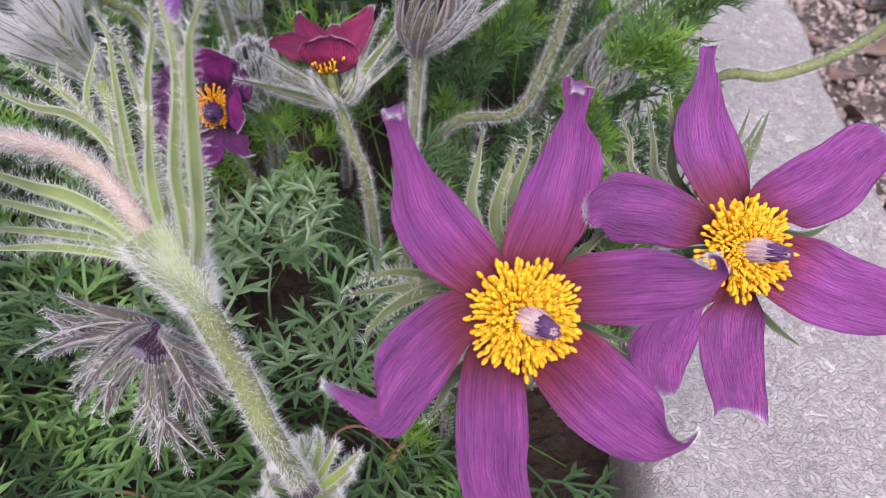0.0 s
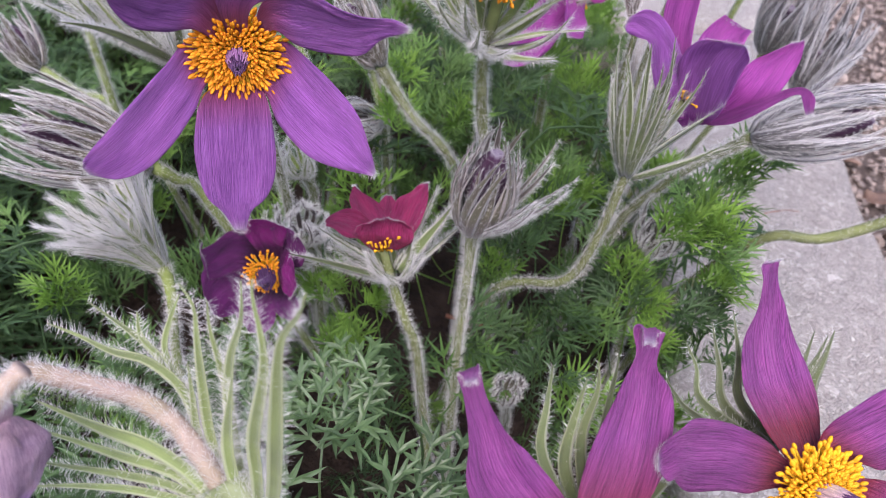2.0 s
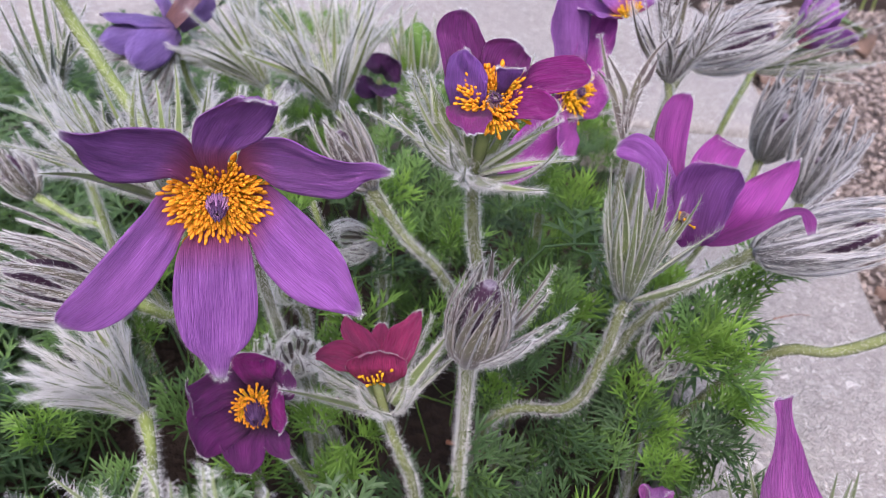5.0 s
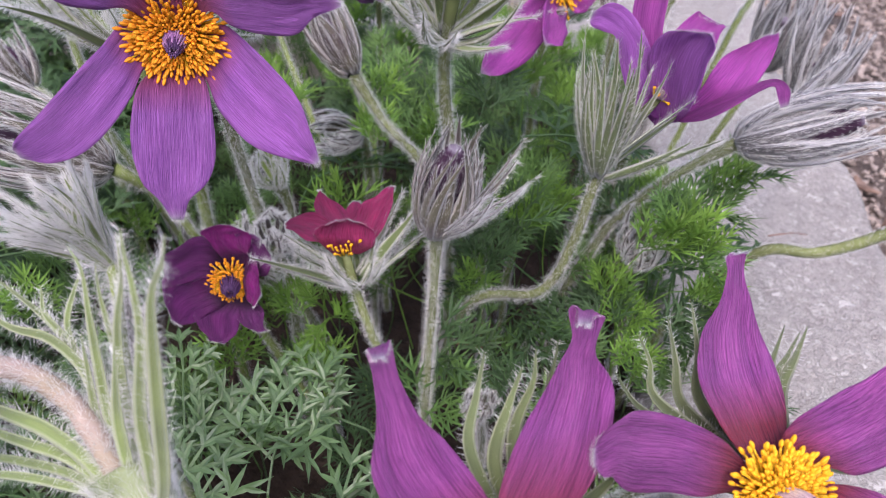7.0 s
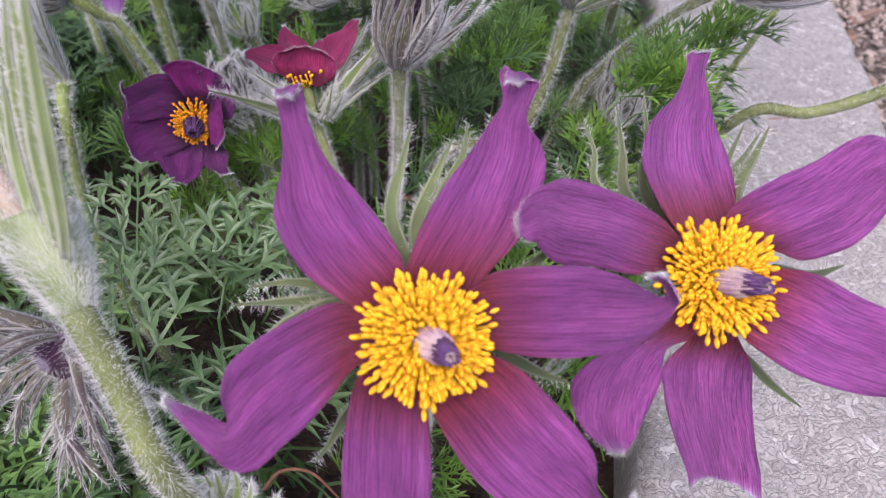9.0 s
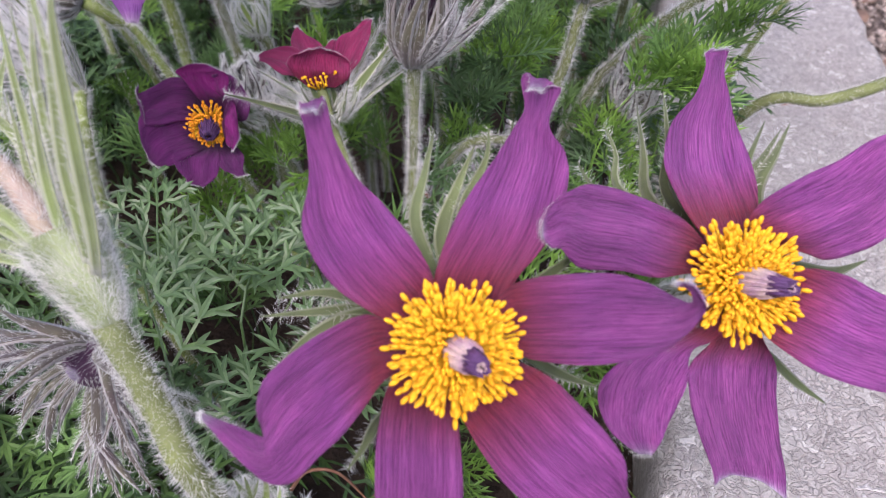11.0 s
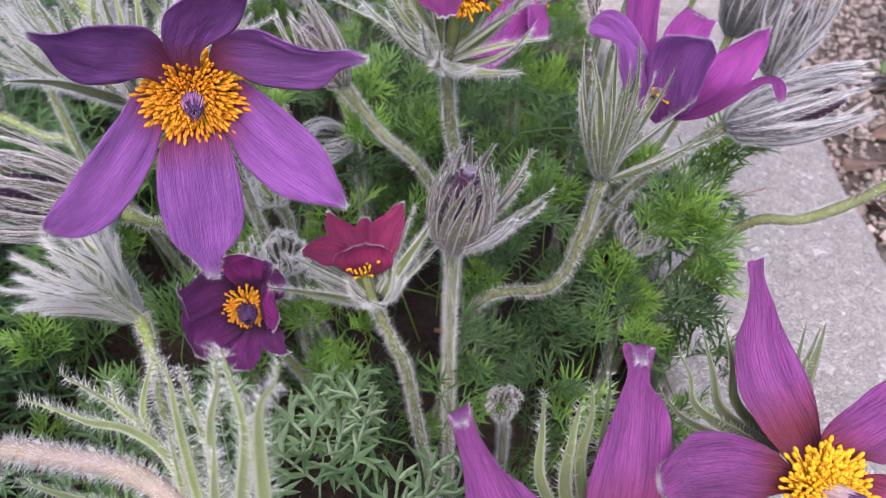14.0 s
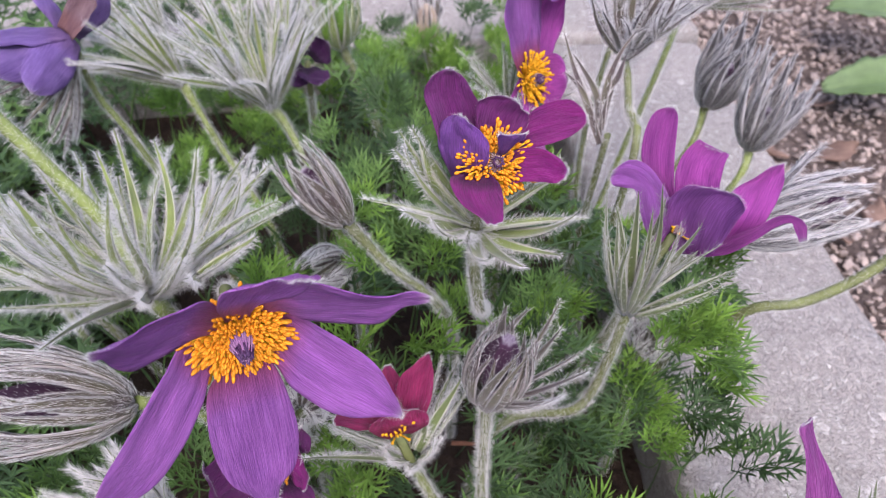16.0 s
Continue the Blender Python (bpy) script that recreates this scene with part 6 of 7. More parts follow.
# near plant: whorl of bracts on a stout hairy stem
th = thing("bract_whorl", (-0.022, 0.108, -0.005), "stout lime green whorl covered in long white hairs", "seed head", CLUMP)
fz = Fuzz(35)
stem(th, [(-0.018, 0.098, -0.005), (-0.0205, 0.090, 0.06), (-0.0275, 0.0835, 0.1132), (-0.0328, 0.0880, 0.1285), (-0.0398, 0.0938, 0.1455), (-0.0430, 0.0972, 0.1500)], 0.0025, 0.0029, STEM_HAIRY, fz, 20000, 0.0024)
CUP = spline([(-0.0398, 0.0938, 0.1455), (-0.0427, 0.0972, 0.1496), (-0.0461, 0.1005, 0.1533), (-0.0495, 0.1038, 0.1569)], 12)[0]
CUP_R = [0.00285 + 0.0048 * (i / 12) ** 0.8 for i in range(13)]
cup_v, cup_f, cup_uv = tube_data(CUP, CUP_R, 14, 0.06)
mesh_object("bract_base", cup_v, cup_f, BRACT_GREEN, th, "pale green fused base of the bracts", cup_uv)
fz.tube(CUP, CUP_R, 300000, 0.0036, lean=0.8)
stem(th, [(-0.0501, 0.102, 0.1571), (-0.0563, 0.1075, 0.1629), (-0.0614, 0.1109, 0.1661), (-0.069, 0.1141, 0.1679), (-0.081, 0.117, 0.1676), (-0.0921, 0.1195, 0.167)], 0.0021, 0.0021, STEM_PINK, fz, 16000, name="pedicel")
strap(th, [(-0.0399, 0.0966, 0.1555), (-0.0378, 0.0972, 0.1659), (-0.0365, 0.1, 0.1835), (-0.035, 0.1026, 0.2004), (-0.0314, 0.1015, 0.2088), (-0.03, 0.1015, 0.214)], 0.0030, BRACT_GREEN, fz)
strap(th, [(-0.0415, 0.0977, 0.1567), (-0.0414, 0.0996, 0.1662), (-0.0415, 0.1017, 0.1754), (-0.0383, 0.1029, 0.1927), (-0.0386, 0.1049, 0.2007), (-0.0397, 0.1069, 0.2054), (-0.0397, 0.1077, 0.2095)], 0.0027, BRACT_GREEN, fz)
strap(th, [(-0.0451, 0.1018, 0.1545), (-0.0468, 0.1055, 0.1647), (-0.0476, 0.1087, 0.1758), (-0.0462, 0.1101, 0.1873), (-0.0432, 0.11, 0.1974), (-0.0426, 0.1113, 0.2057)], 0.0023, BRACT_GREEN, fz)
strap(th, [(-0.0444, 0.0983, 0.1566), (-0.0467, 0.1015, 0.1625), (-0.0472, 0.1039, 0.1717), (-0.0449, 0.1053, 0.1872)], 0.0027, BRACT_GREEN, fz)
strap(th, [(-0.0511, 0.1041, 0.1549), (-0.0553, 0.1092, 0.1622), (-0.0557, 0.1118, 0.1728), (-0.0559, 0.1136, 0.1805)], 0.0019, BRACT_GREEN, fz)
strap(th, [(-0.0499, 0.1043, 0.1532), (-0.0527, 0.109, 0.164), (-0.0534, 0.1122, 0.1754), (-0.0535, 0.1143, 0.1851), (-0.0535, 0.1161, 0.1931), (-0.0568, 0.1194, 0.1954)], 0.0023, BRACT_GREEN, fz)
strap(th, [(-0.0525, 0.1061, 0.156), (-0.0569, 0.1136, 0.1657), (-0.0619, 0.1185, 0.1712), (-0.0688, 0.1228, 0.1751), (-0.0804, 0.1284, 0.179)], 0.0021, BRACT_GREEN, fz)
strap(th, [(-0.0617, 0.1184, 0.1711), (-0.0635, 0.1215, 0.1751), (-0.0623, 0.1246, 0.1802), (-0.0606, 0.1269, 0.1845)], 0.0013, BRACT_GREEN, fz)
strap(th, [(-0.0644, 0.1204, 0.1731), (-0.0685, 0.1231, 0.1756), (-0.0696, 0.1261, 0.1797)], 0.0013, BRACT_GREEN, fz)
strap(th, [(-0.054, 0.1063, 0.1573), (-0.0582, 0.1146, 0.1683), (-0.0662, 0.1194, 0.1724), (-0.0746, 0.1215, 0.1723), (-0.0818, 0.1241, 0.1733), (-0.0891, 0.1263, 0.1739)], 0.0021, BRACT_GREEN, fz)
strap(th, [(-0.0553, 0.1077, 0.1559), (-0.061, 0.1135, 0.1625), (-0.0688, 0.1161, 0.1634), (-0.0801, 0.1172, 0.1607)], 0.0013, BRACT_GREEN, fz)
strap(th, [(-0.0511, 0.1003, 0.1556), (-0.0574, 0.1044, 0.1592), (-0.0656, 0.1079, 0.1612), (-0.074, 0.1103, 0.1614), (-0.0813, 0.1126, 0.1618), (-0.0899, 0.1154, 0.1625)], 0.0032, BRACT_GREEN, fz)
strap(th, [(-0.052, 0.1007, 0.1543), (-0.0602, 0.1047, 0.1569), (-0.0699, 0.1072, 0.1569), (-0.0822, 0.1105, 0.1568), (-0.091, 0.1127, 0.1566)], 0.0023, BRACT_GREEN, fz)
strap(th, [(-0.0515, 0.1, 0.1535), (-0.0603, 0.1031, 0.1545), (-0.0701, 0.1052, 0.1537), (-0.0827, 0.1073, 0.1519), (-0.0917, 0.1089, 0.1505)], 0.0019, BRACT_GREEN, fz)
strap(th, [(-0.0509, 0.0995, 0.1529), (-0.0617, 0.102, 0.1523), (-0.0715, 0.1038, 0.151), (-0.083, 0.1051, 0.1483), (-0.0923, 0.1058, 0.1456)], 0.0018, BRACT_GREEN, fz)
strap(th, [(-0.0466, 0.1064, 0.1668), (-0.0486, 0.1111, 0.1803), (-0.0508, 0.1147, 0.1885), (-0.051, 0.1164, 0.1948)], 0.0016, BRACT_GREEN, fz)
fz.build(th, "long silky white hairs on stem and bracts")
# nodding bud below it
DR_J = (-0.0597, 0.1127, 0.1123)
hairy_bud("nodding grey mauve bud with drooping silky bracts", DR_J, (-0.22, -0.62, 0.12), [(-0.05, 0.13, -0.005), (-0.045, 0.128, 0.06), (-0.0528, 0.1111, 0.1017), DR_J], count=24, length=0.031, a0=50, a1=70, droop=1.0, cup=0.7, egg=(0.001, 0.008, 0.006, 900), mat=BUDSKIN, bract_mat=BRACT_DARK, hairs=50, hair_len=0.0024, seed=36, jitter=18, width=0.0026)
# small woolly bud at its foot
hairy_bud("small woolly green bud close to the ground", (-0.0231, 0.0870, 0.0767), (0.05, -0.1, 0.9), [(-0.02, 0.112, -0.005), (-0.019, 0.110, 0.03), (-0.0231, 0.0870, 0.0767)], count=14, length=0.020, a0=58, a1=-6, egg=(0.002, 0.010, 0.0035, 300), mat=BUDSKIN, bract_mat=BRACT_LIME, hairs=130, hair_len=0.0030, seed=37, jitter=16)
# pale pink hanging flower of the near plant
G_C = (-0.0803, 0.0950, 0.1894)
open_flower("pale pink and violet flower covered in white hairs, hanging", G_C, (-0.5, 0.0, -0.8), [
    dict(tip=(-0.0777, 0.0864, 0.1735), w=0.018, lift=-0.14, cup=0.35, blunt=0.6),
    dict(tip=(-0.0851, 0.0834, 0.1772), w=0.018, lift=-0.14, cup=0.35, blunt=0.6),
    dict(tip=(-0.0954, 0.0967, 0.1618), w=0.018, lift=-0.14, cup=0.35, blunt=0.6),
], [(-0.0752, 0.0989, 0.1950), (-0.0777, 0.0969, 0.1929), G_C], PALE, count=0, pist=0, seed=13, stem_mat=STEM_PINK)

# stem that bends out over the kerb
th = thing("flower_stalk", (0.10, 0.27, 0.0), "bare olive green hairy stalk arching over the kerb", "stalk", CLUMP)
fz = Fuzz(60)
stem(th, [(0.085, 0.262, -0.005), (0.100, 0.262, 0.060), (0.1172, 0.2478, 0.1077), (0.1373, 0.2449, 0.1126), (0.1576, 0.2448, 0.1229), (0.1713, 0.2465, 0.1352), (0.1763, 0.2488, 0.1494), (0.1740, 0.2540, 0.1678), (0.1679, 0.2649, 0.1937)], 0.0017, 0.0024, STEM, fz, 12000, 0.0016)
fz.build(th, "short silky hairs")


def sprout(label, place, axis, seed, length=0.016, count=12, hairs=200, mat=None):
    hairy_bud(label, place, axis, [vec(place) * 1.0 + Vector((0.004, 0.006, -vec(place).z)), vec(place) + Vector((0.003, 0.004, -0.02)), place], count=count, length=length, a0=45, a1=-35, hairs=hairs, hair_len=0.0022, bract_mat=mat or BRACT_DARK, seed=seed, jitter=16, width=0.0016, name="curled_sprout", category="sprout")


sprout("woolly grey sprout curled among the leaves", (0.0176, 0.1853, 0.0799), (0.1, -0.3, 0.9), 40, 0.011, hairs=60)
sprout("round nodding bud wrapped in silky hairs", (-0.0364, 0.2890, 0.1233), (-0.5, -0.5, 0.2), 41, 0.020, 16)
sprout("curled silky sprout beside a slanting stem", (0.0707, 0.2375, 0.1070), (0.15, -0.2, 0.9), 42, 0.020, 14)
sprout("pale woolly leaf bud", (-0.0610, 0.2512, 0.1209), (-0.1, -0.2, 0.95), 43, 0.016, 10, 200, BRACT_LIME)
sprout("silky sprout beside the plum flower", (-0.0583, 0.2305, 0.1065), (0.1, -0.3, 0.9), 44, 0.020, 12)


# ---- leaves ----
def segment(verts, faces, p, d, n, length, width):
    """One flat lance shaped leaf segment, keeled and pointed."""
    s = d.cross(n).normalized()
    k = len(verts)
    for f, w in ((0.0, 0.26), (0.30, 0.50), (0.66, 0.33)):
        q = p + d * length * f - n * length * 0.10 * f * f
        verts += [q - s * width * w + n * width * w * 0.35, q, q + s * width * w + n * width * w * 0.35]
    verts.append(p + d * length - n * length * 0.12)
    for r in (k, k + 3):
        faces += [(r, r + 1, r + 4, r + 3), (r + 1, r + 2, r + 5, r + 4)]
    faces += [(k + 6, k + 7, k + 9), (k + 7, k + 8, k + 9)]


def leaf_parts(seed, size, width, spread, pairs, mat, petiole=0.07, lobes=2, rise=0.2, brush=0.0):
    """A twice cut leaf in its own frame: the blade lies along +y, the stalk runs down from the origin. A stalk and its leaflets."""
    rng = random.Random(seed)
    up = Vector((0, 0, 1))
    out = []

    def keep(name, verts, faces):
        me = bpy.data.meshes.new(name)
        me.from_pydata([tuple(q) for q in verts], [], faces)
        me.materials.append(mat)
        out.append(me)

    arc = lambda s: Vector((0.004 * math.sin(s * 3 + seed), size * s, size * (0.20 * s - 0.42 * s * s)))
    low = [Vector((0, -0.2 * petiole, -petiole)), Vector((0, -0.14 * petiole, -0.35 * petiole)), Vector((0, 0, 0)), arc(0.4), arc(0.75), arc(1)]
    pts = spline(low, 12)[0]
    v, f, _ = tube_data(pts, [size * 0.015 * (1 - 0.6 * i / 12) for i in range(13)], 5)
    keep("stalk", v, f)

    def leaflet(p, d, n, length):
        verts, faces = [], []
        s = d.cross(n).normalized()
        hw = width * 0.24
        e = p + d * length * 0.62
        verts.extend([p - s * hw, p + s * hw, e + s * hw, e - s * hw])
        faces.append((0, 1, 2, 3))
        for i in range(lobes):
            f = 0.20 + 0.40 * i / max(1, lobes - 1)
            for sg in (-1, 1):
                w = (d * (0.72 + 0.25 * f) + s * sg * spread * rng.uniform(0.8, 1.15) + n * rng.uniform(-0.05, rise)).normalized()
                L = length * (0.58 - 0.22 * f) * rng.uniform(0.85, 1.15)
                q = p + d * length * f
                segment(verts, faces, q, w, n, L, width)
                if i < lobes - 1 or lobes < 3:
                    for side in ((-1, 1) if i == 0 else (sg,)):
                        t = (w + w.cross(n) * side * 0.62 + n * rng.uniform(0, rise)).normalized()
                        segment(verts, faces, q + w * L * 0.34, t, n, L * rng.uniform(0.48, 0.6), width * 0.85)
        segment(verts, faces, e - d * length * 0.04, (d + n * rng.uniform(-0.1, 0.2)).normalized(), n, length * 0.42, width)
        keep("leaflet", verts, faces)

    for i in range(pairs):
        s = (0.22 + 0.56 * i / (pairs - 1)) * (1 - 0.6 * brush)
        t = (arc(s + 0.03) - arc(s)).normalized()
        n = (up - t * up.dot(t)).normalized()
        for sg in (-1, 1):
            b = t.cross(n) * sg
            d = (b * (0.9 - 0.5 * brush * i / (pairs - 1)) + t * 0.60 + n * rng.uniform(0.35 * brush, 0.15 + rise)).normalized()
            leaflet(arc(s), d, (n - d * n.dot(d)).normalized(), size * (0.56 - 0.24 * (1 - brush) * i / (pairs - 1)) * (1 + 0.35 * brush) * rng.uniform(0.85, 1.1))
    t = (arc(1) - arc(0.95)).normalized()
    leaflet(arc(0.82 - 0.45 * brush), t, (up - t * up.dot(t)).normalized(), size * (0.36 + 0.3 * brush))
    return out


# Two broad kinds in three wear the green with shade coloured in.
BROAD_LEAVES = [leaf_parts(i, 0.052, 0.0022, 0.78, 4, (LEAF_SHADED, LEAF_SHADED, LEAF)[i % 3]) for i in range(6)]
PALE_LEAVES = [leaf_parts(40 + i, 0.050, 0.0022, 0.78, 4, LEAF_PALE) for i in range(3)]
FINE_LEAVES = [leaf_parts(20 + i, 0.030, 0.00115, 0.46, 4, (LEAF, LEAF_SHADED, LEAF)[i % 3], lobes=3, rise=0.6, brush=0.6) for i in range(6)]
FRESH_LEAVES = [leaf_parts(30 + i, 0.026, 0.00115, 0.46, 4, LEAF_FRESH, lobes=3, rise=0.8, brush=0.9) for i in range(3)]


def leaf_top(x, y):
    """Height of the leaf mat: mounds where the young leaves stand, the two rear ones added to hide the slab from the
    camera, low towards its edge.
    """
    h = 0.066 + 0.020 * noise.noise(Vector((x * 9, y * 9, 7)))
    for mx, my, mh, r in ((0.065, 0.225, 0.042, 0.045), (0.02, 0.27, 0.048, 0.06), (-0.03, 0.30, 0.042, 0.08), (0.0, 0.40, 0.030, 0.08), (-0.10, 0.30, 0.015, 0.08), (-0.18, 0.50, 0.050, 0.11), (-0.06, 0.52, 0.030, 0.09)):
        h += mh * math.exp(-((x - mx) ** 2 + (y - my) ** 2) / (r * r))
    return h


rng = random.Random(17)
near, rest = [], []
for layer in (0, 1, 2):
    step = (0.034, 0.028, 0.027)[layer]
    y = 0.055 + 0.01 * layer
    while y < 0.585:
        x = -0.36
        while x < 0.12:
            px, py = x + rng.uniform(-0.012, 0.012), y + rng.uniform(-0.012, 0.012)
            gap = noise.noise(Vector((px * 15, py * 15, 2)))
            inner = px < 0.080 + 0.05 * py + (0.004 if py > 0.18 else -0.022)
            hollow = math.hypot(px - 0.012, py - 0.205) < 0.012
            if inner and not hollow and (layer == 0 or gap > (0, -0.42 if py > 0.175 else -0.15, -0.20 if py > 0.175 else 0.0)[layer]):
                z = max(0.014, leaf_top(px, py) * (0.42, 0.72, 0.96)[layer]) + rng.uniform(-0.007, 0.007)
                fine = (py > 0.175 or px > 0.0) and px > -0.15 and rng.random() < 0.95
                kind = rng.choice((FRESH_LEAVES if layer and gap > 0.05 else FINE_LEAVES) if fine else BROAD_LEAVES)
                out = math.degrees(math.atan2(py - 0.2, px + 0.03)) - 90
                turn = out + rng.uniform(-70, 70) if rng.random() < 0.6 else rng.uniform(0, 360)
                m = pose(px, py, z, rng.uniform(0, 55) if fine else rng.uniform(-16, 26), rng.uniform(-22, 22), turn) @ Matrix.Scale(rng.uniform(0.78, 1.15), 4)
                (near if layer == 2 and py < 0.42 and px > -0.22 and len(near) < 290 else rest).append((kind, m, fine))
            x += step
        y += step
# tufts of young leaves that lean over the kerb and fill the heart of the clump
TUFTS = []
TUFTS += [
    ((0.0661, 0.2207, 0.1231), -70, 5, 1.0), ((0.0729, 0.2289, 0.1260), -95, 10, 1.05), ((0.0755, 0.2198, 0.1219), -110, -5, 0.95), ((0.0843, 0.2427, 0.1248), -80, 0, 1.0),
    ((0.0946, 0.2576, 0.1235), -60, 5, 1.05), ((0.0831, 0.2191, 0.1124), -100, -15, 0.9), ((0.1021, 0.2719, 0.1263), -90, 10, 1.0), ((0.0756, 0.2169, 0.1006), -120, -10, 0.9),
    ((0.0289, 0.2369, 0.1162), 20, 35, 0.85), ((0.0389, 0.2460, 0.1153), -30, 30, 0.9), ((0.0277, 0.2332, 0.1059), 70, 20, 0.8), ((0.0427, 0.2360, 0.1013), -60, 15, 0.8),
    ((0.0290, 0.2996, 0.1387), 0, 25, 1.0), ((0.0408, 0.2946, 0.1317), -40, 25, 1.0),
]
TUFTS += [
    ((-0.0193, 0.3072, 0.1318), 30, 25, 0.9), ((-0.0090, 0.2882, 0.1225), 10, 20, 0.9), ((-0.0454, 0.2169, 0.0875), 60, 10, 0.8), ((-0.0406, 0.2257, 0.0896), 10, 25, 0.8),
    ((0.0191, 0.2224, 0.0820), 40, 5, 0.8), ((0.0475, 0.2204, 0.0829), -20, 10, 0.9), ((0.0598, 0.2236, 0.0979), 20, 40, 0.8), ((0.0682, 0.2169, 0.0884), -40, 35, 0.8),
    ((0.0810, 0.2122, 0.0889), -80, 30, 0.8), ((0.0548, 0.2096, 0.0782), 40, 40, 0.75), ((0.0716, 0.2063, 0.0805), -20, 40, 0.75), ((0.0898, 0.2219, 0.0957), -60, 35, 0.8),
    ((0.0317, 0.2130, 0.0724), 80, 40, 0.8), ((0.0325, 0.2416, 0.1228), -20, 50, 0.8),
]
TUFTS += [
    ((0.0212, 0.2409, 0.1149), 60, 45, 0.8), ((0.0839, 0.2232, 0.1216), -50, 40, 0.75), ((0.0787, 0.2279, 0.1247), 10, 45, 0.75), ((0.0188, 0.2354, 0.0917), 40, 40, 0.75),
]
for k, (place, turn, tilt, size) in enumerate(TUFTS):
    near.insert(0, ((FRESH_LEAVES[k % 3] if k % 4 < 2 else FINE_LEAVES[k % 6]), pose(*place, tilt, 0, turn) @ Matrix.Scale(size, 4), True))
# pale broad leaves that stand out in front of the mat
for k, (place, turn, tilt, size) in enumerate((
        ((-0.014, 0.162, 0.097), 80, 10, 0.85), ((-0.040, 0.142, 0.090), -15, 28, 0.9), ((-0.026, 0.130, 0.090), -65, 15, 0.9), ((-0.050, 0.118, 0.086), 25, 30, 0.9),
        ((-0.020, 0.112, 0.080), -35, 15, 0.9), ((-0.058, 0.146, 0.088), 30, 42, 0.85), ((-0.008, 0.136, 0.082), 120, 10, 0.85))):
    near.insert(0, (PALE_LEAVES[k % 3], pose(*place, tilt, 0, turn) @ Matrix.Scale(size, 4), False))
for kind, m, fine in near:
    ob = new("pasque_leaf")
    ob.matrix_basis = m
    for me in kind:
        new(me.name.split(".")[0], me).parent = ob
    tagged(ob, label="finely cut feathery green pasque flower leaf" if fine else "feathery green pasque flower leaf", category="leaf", group="leaves of the clump")


def foliage(material_wanted, label):
    """The leaves below and behind, too many to count, as one mesh."""
    verts, faces, k = [], [], 0
    for kind, m, fine in rest:
        if kind[0].materials[0] != material_wanted:
            continue
        for me in kind:
            co = np.empty(len(me.vertices) * 3)
            me.vertices.foreach_get("co", co)
            co = co.reshape(-1, 3) @ np.array(m.to_3x3()).T + np.array(m.translation)
            verts.append(co)
            faces.extend(tuple(i + k for i in p.vertices) for p in me.polygons)
            k += len(co)
    tagged(mesh_object("foliage", np.concatenate(verts), faces, material_wanted, smooth=False), label=label, category="leaves", kind="stuff")


foliage(LEAF, "dense feathery green leaves under the flowers")
foliage(LEAF_SHADED, "dense feathery leaves near the soil, their green darkened for shade")
foliage(LEAF_FRESH, "dense fresh green feathery leaves under the flowers")


# ---- litter ----
def twig(points, r, label):
    pts, _ = spline(points, 14)
    v, f, uv = tube_data(pts, [r * (1 - 0.5 * i / 14) for i in range(15)], 6, 0.12)
    tagged(mesh_object("dry_twig", v, f, BARK, uvs=uv), label=label, category="twig", group="litter")


twig([(-0.0196, 0.1066, 0.0679), (-0.0158, 0.1102, 0.0716), (-0.0087, 0.1130, 0.0678), (-0.0000, 0.1103, 0.0590)], 0.0006, "thin reddish dry stalk curved over the soil")
twig([(-0.0032, 0.1066, 0.0553), (0.0033, 0.1153, 0.0571), (0.0122, 0.1256, 0.0537)], 0.0011, "reddish brown dry twig in the soil")
twig([(-0.0034, 0.2319, 0.0694), (0.0097, 0.2303, 0.0672), (0.0228, 0.2293, 0.0659)], 0.0010, "reddish brown dry twig in the soil")
twig([(-0.0862, 0.0994, 0.0495), (-0.0779, 0.0991, 0.0498), (-0.0711, 0.0976, 0.0488)], 0.0009, "reddish dry stalk under the leaves")
twig([(0.1540, 0.3180, 0.0663), (0.1668, 0.3237, 0.0648), (0.1754, 0.3254, 0.0633)], 0.0003, "thin dark dry stalk lying on the kerb")


def dry_leaf(place, turn, size, seed):
    verts, faces = [], []
    rng2 = random.Random(seed)
    for i in range(9):
        s = i / 8
        h = size * 0.36 * math.sin(math.pi * (0.04 + 0.92 * s)) * rng2.uniform(0.85, 1.1)
        for j in range(7):
            v = j / 3 - 1
            verts.append(Vector((h * v, size * (s - 0.5), size * (0.22 * v * v * math.sin(3 * s + seed) + 0.12 * math.sin(4 * s + v * 2 + seed)) + size * 0.12)))
    for i in range(8):
        for j in range(6):
            k = i * 7 + j
            faces.append((k, k + 1, k + 8, k + 7))
    ob = mesh_object("dry_leaf", verts, faces, DRY)
    sol = ob.modifiers.new("thickness", "SOLIDIFY")
    sol.thickness = 0.0004
    ob.matrix_basis = pose(*place, rng2.uniform(-15, 15), rng2.uniform(-20, 20), turn)
    return tagged(ob, label="crumpled reddish brown dry leaf on the gravel", category="leaf", group="litter")


for i, (x, y, s) in enumerate(((0.262, 0.36, 0.034), (0.275, 0.405, 0.04), (0.30, 0.38, 0.036), (0.268, 0.45, 0.036), (0.31, 0.44, 0.04), (0.285, 0.33, 0.03), (0.262, 0.52, 0.036), (0.29, 0.56, 0.04), (0.255, 0.28, 0.028), (0.33, 0.50, 0.035), (0.275, 0.62, 0.04), (0.30, 0.68, 0.045), (0.35, 0.75, 0.045))):
    dry_leaf((x, y, 0.016), i * 67, s * 0.62, i + 1)


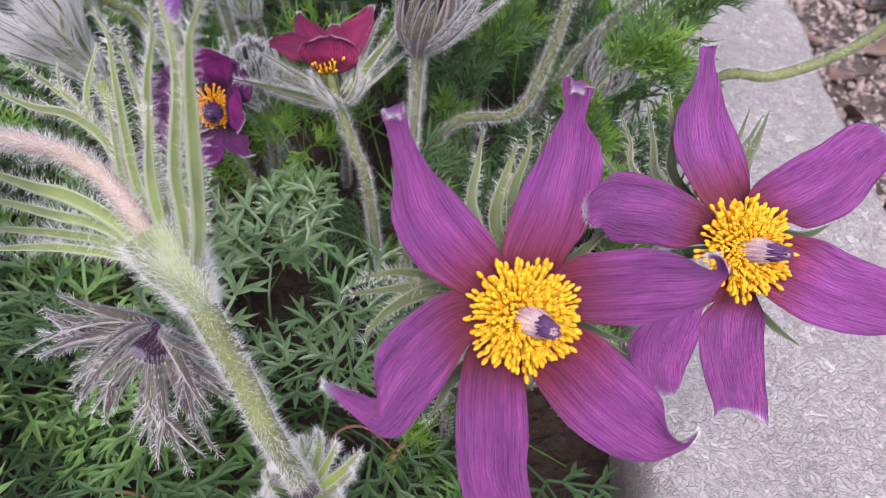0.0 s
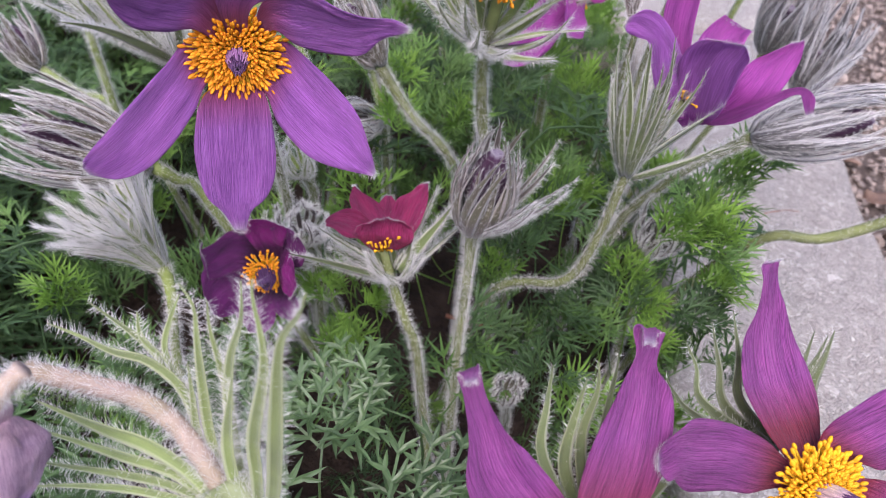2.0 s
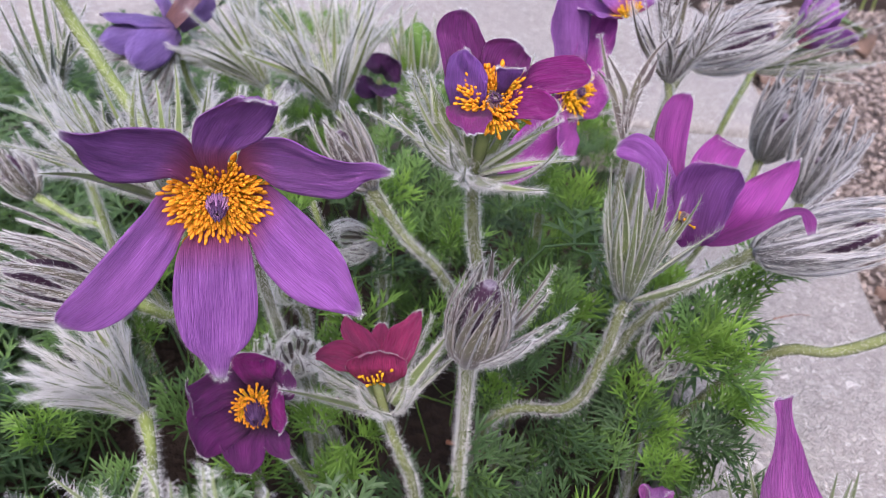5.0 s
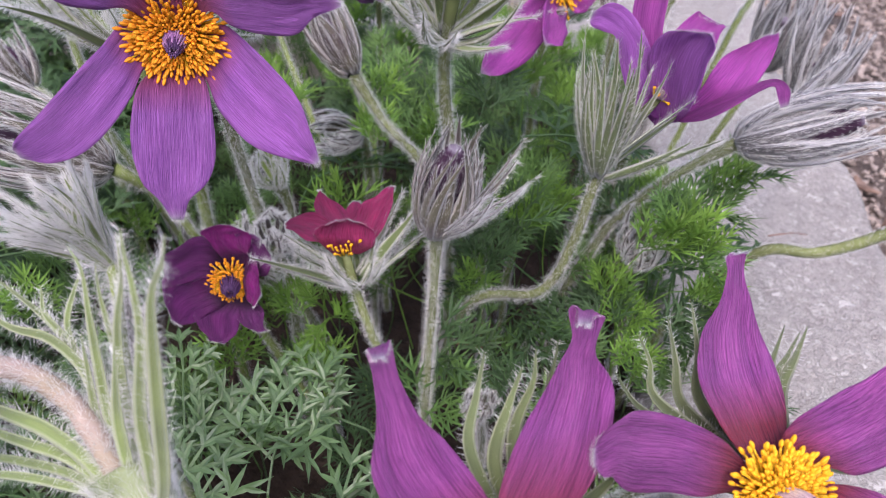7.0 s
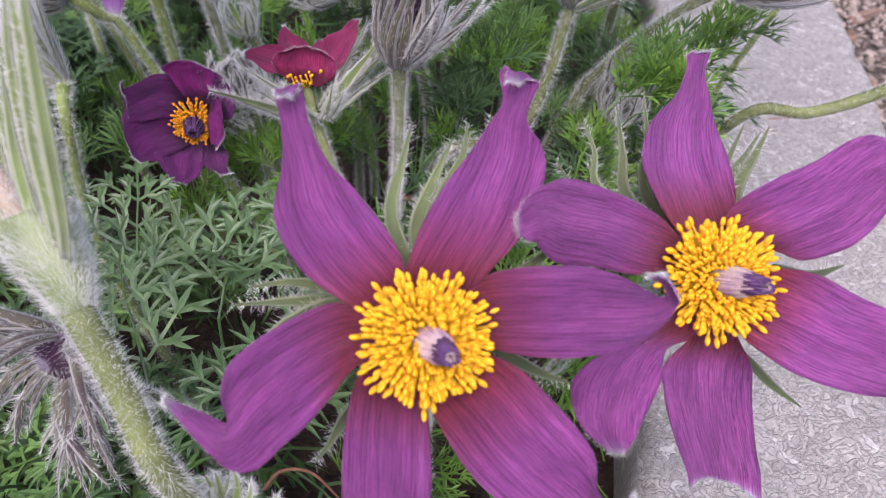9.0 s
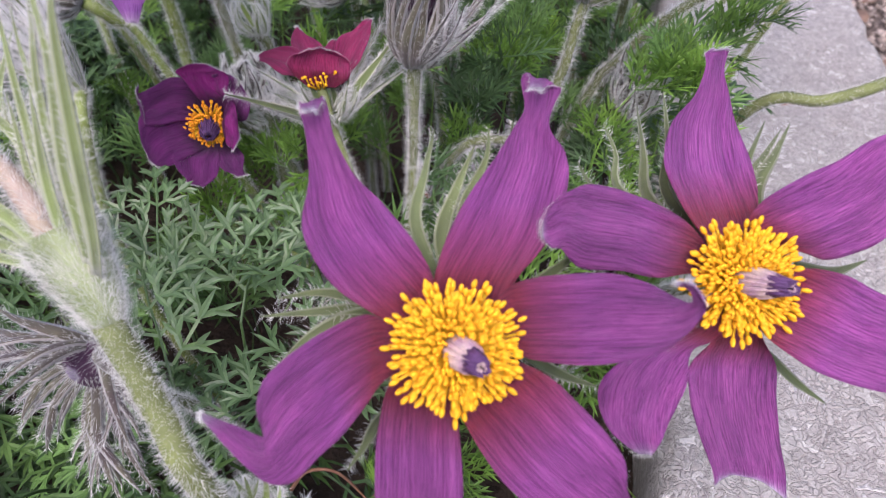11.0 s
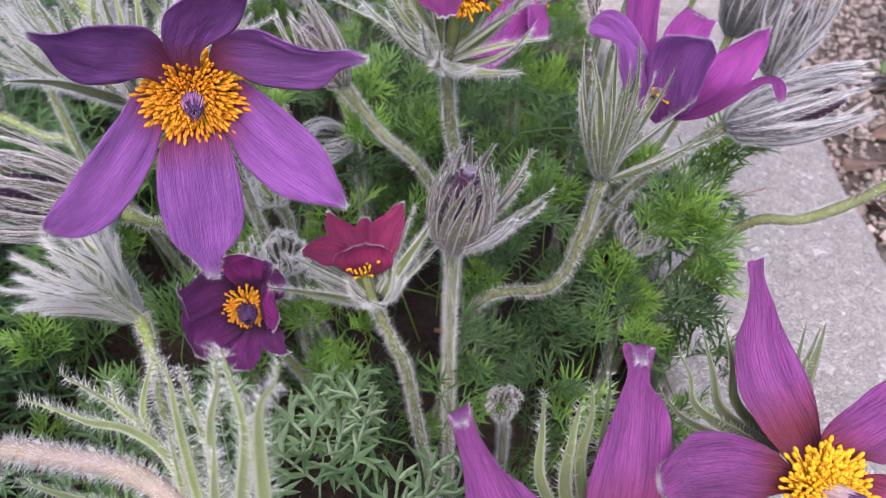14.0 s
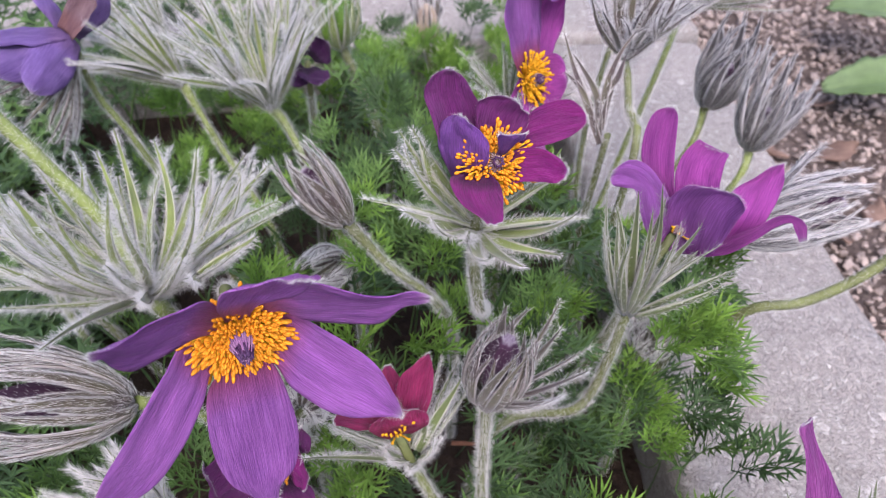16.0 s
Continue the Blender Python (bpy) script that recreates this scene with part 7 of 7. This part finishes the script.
def broad_leaf(base, tip, width, label, seed):
    """A broad smooth leaf on a stalk, with a midrib and side veins."""
    th = thing("broad_leaf_plant", base[0], label, "leaf")
    pts, _ = spline(base, 10)
    v, f, uv = tube_data(pts, [0.0018] * 11, 6)
    mesh_object("stalk", v, f, STEM_LIME, th, uvs=uv)
    a, e = vec(base[-1]), vec(tip)
    d = (e - a)
    L = d.length
    d.normalize()
    n = (Vector((0, 0, 1)) - d * d.z).normalized()
    s = d.cross(n)
    top, bot, faces = [], [], []
    NS, NV = 18, 12
    for i in range(NS + 1):
        q = i / NS
        h = width / 2 * math.sin(math.pi * (0.06 + 0.9 * q)) ** 0.7 * (1 + 0.05 * math.sin(q * 22))
        for j in range(NV + 1):
            x = 2 * j / NV - 1
            z = 0.05 * L * math.sin(q * 2.4) + h * 0.22 * x * x + 0.0012 * math.sin(q * 38 + abs(x) * 9) * abs(x) - 0.0015 * (abs(x) < 0.1)
            p = a + d * L * q + s * h * x + n * z
            top.append(p + n * 0.0003)
            bot.append(p - n * 0.0003)
    w, N = NV + 1, len(top)
    for i in range(NS):
        for j in range(NV):
            k = i * w + j
            faces += [(k, k + 1, k + w + 1, k + w), (N + k, N + k + w, N + k + w + 1, N + k + 1)]
    rim = list(range(w)) + [i * w + NV for i in range(1, NS + 1)] + [NS * w + j for j in range(NV - 1, -1, -1)] + [i * w for i in range(NS - 1, 0, -1)]
    faces += [(b, a2, N + a2, N + b) for a2, b in zip(rim, rim[1:] + rim[:1])]
    mesh_object("blade", top + bot, faces, BROAD, th)


broad_leaf([(0.47, 0.42, 0.0), (0.44, 0.44, 0.04), (0.40, 0.465, 0.055)], (0.3246, 0.4939, 0.030), 0.050, "light green broad leaf lying over the gravel", 1)
broad_leaf([(0.48, 0.44, 0.0), (0.46, 0.48, 0.05), (0.43, 0.52, 0.065)], (0.3750, 0.5850, 0.045), 0.060, "light green broad leaf above the gravel", 2)

rng3 = random.Random(8)
for k in range(16):
    x, y = rng3.uniform(0.40, 0.95), rng3.uniform(0.80, 1.35)
    z = rng3.uniform(0.03, 0.07)
    a = rng3.uniform(0, 6.28)
    L = rng3.uniform(0.035, 0.06)
    broad_leaf([(x, y, 0.0), (x, y, z * 0.6), (x + 0.01 * math.cos(a), y + 0.01 * math.sin(a), z)], (x + L * math.cos(a), y + L * math.sin(a), z + rng3.uniform(-0.01, 0.02)), L * 0.6, "small green leaf of a low plant on the soil", k)
for k in range(26):
    dry_leaf((rng3.uniform(0.30, 0.9), rng3.uniform(0.66, 1.3), 0.018), rng3.uniform(0, 360), rng3.uniform(0.03, 0.055), 40 + k)

# ---- single pebbles nearest to the kerb ----
SHARED = []
for vs, fs in PEBBLES:
    me = bpy.data.meshes.new("pebble")
    me.from_pydata([tuple(v) for v in vs], [], fs)
    me.materials.append(PEBBLE)
    SHARED.append(me)
for x, y, z, r, q, k in NEAR_PEBBLES:
    ob = new("pebble", SHARED[k])
    ob.parent = bed
    ob.matrix_basis = Matrix.Translation((x, y, z)) @ q.to_4x4() @ Matrix.Diagonal((r, r, r, 1))
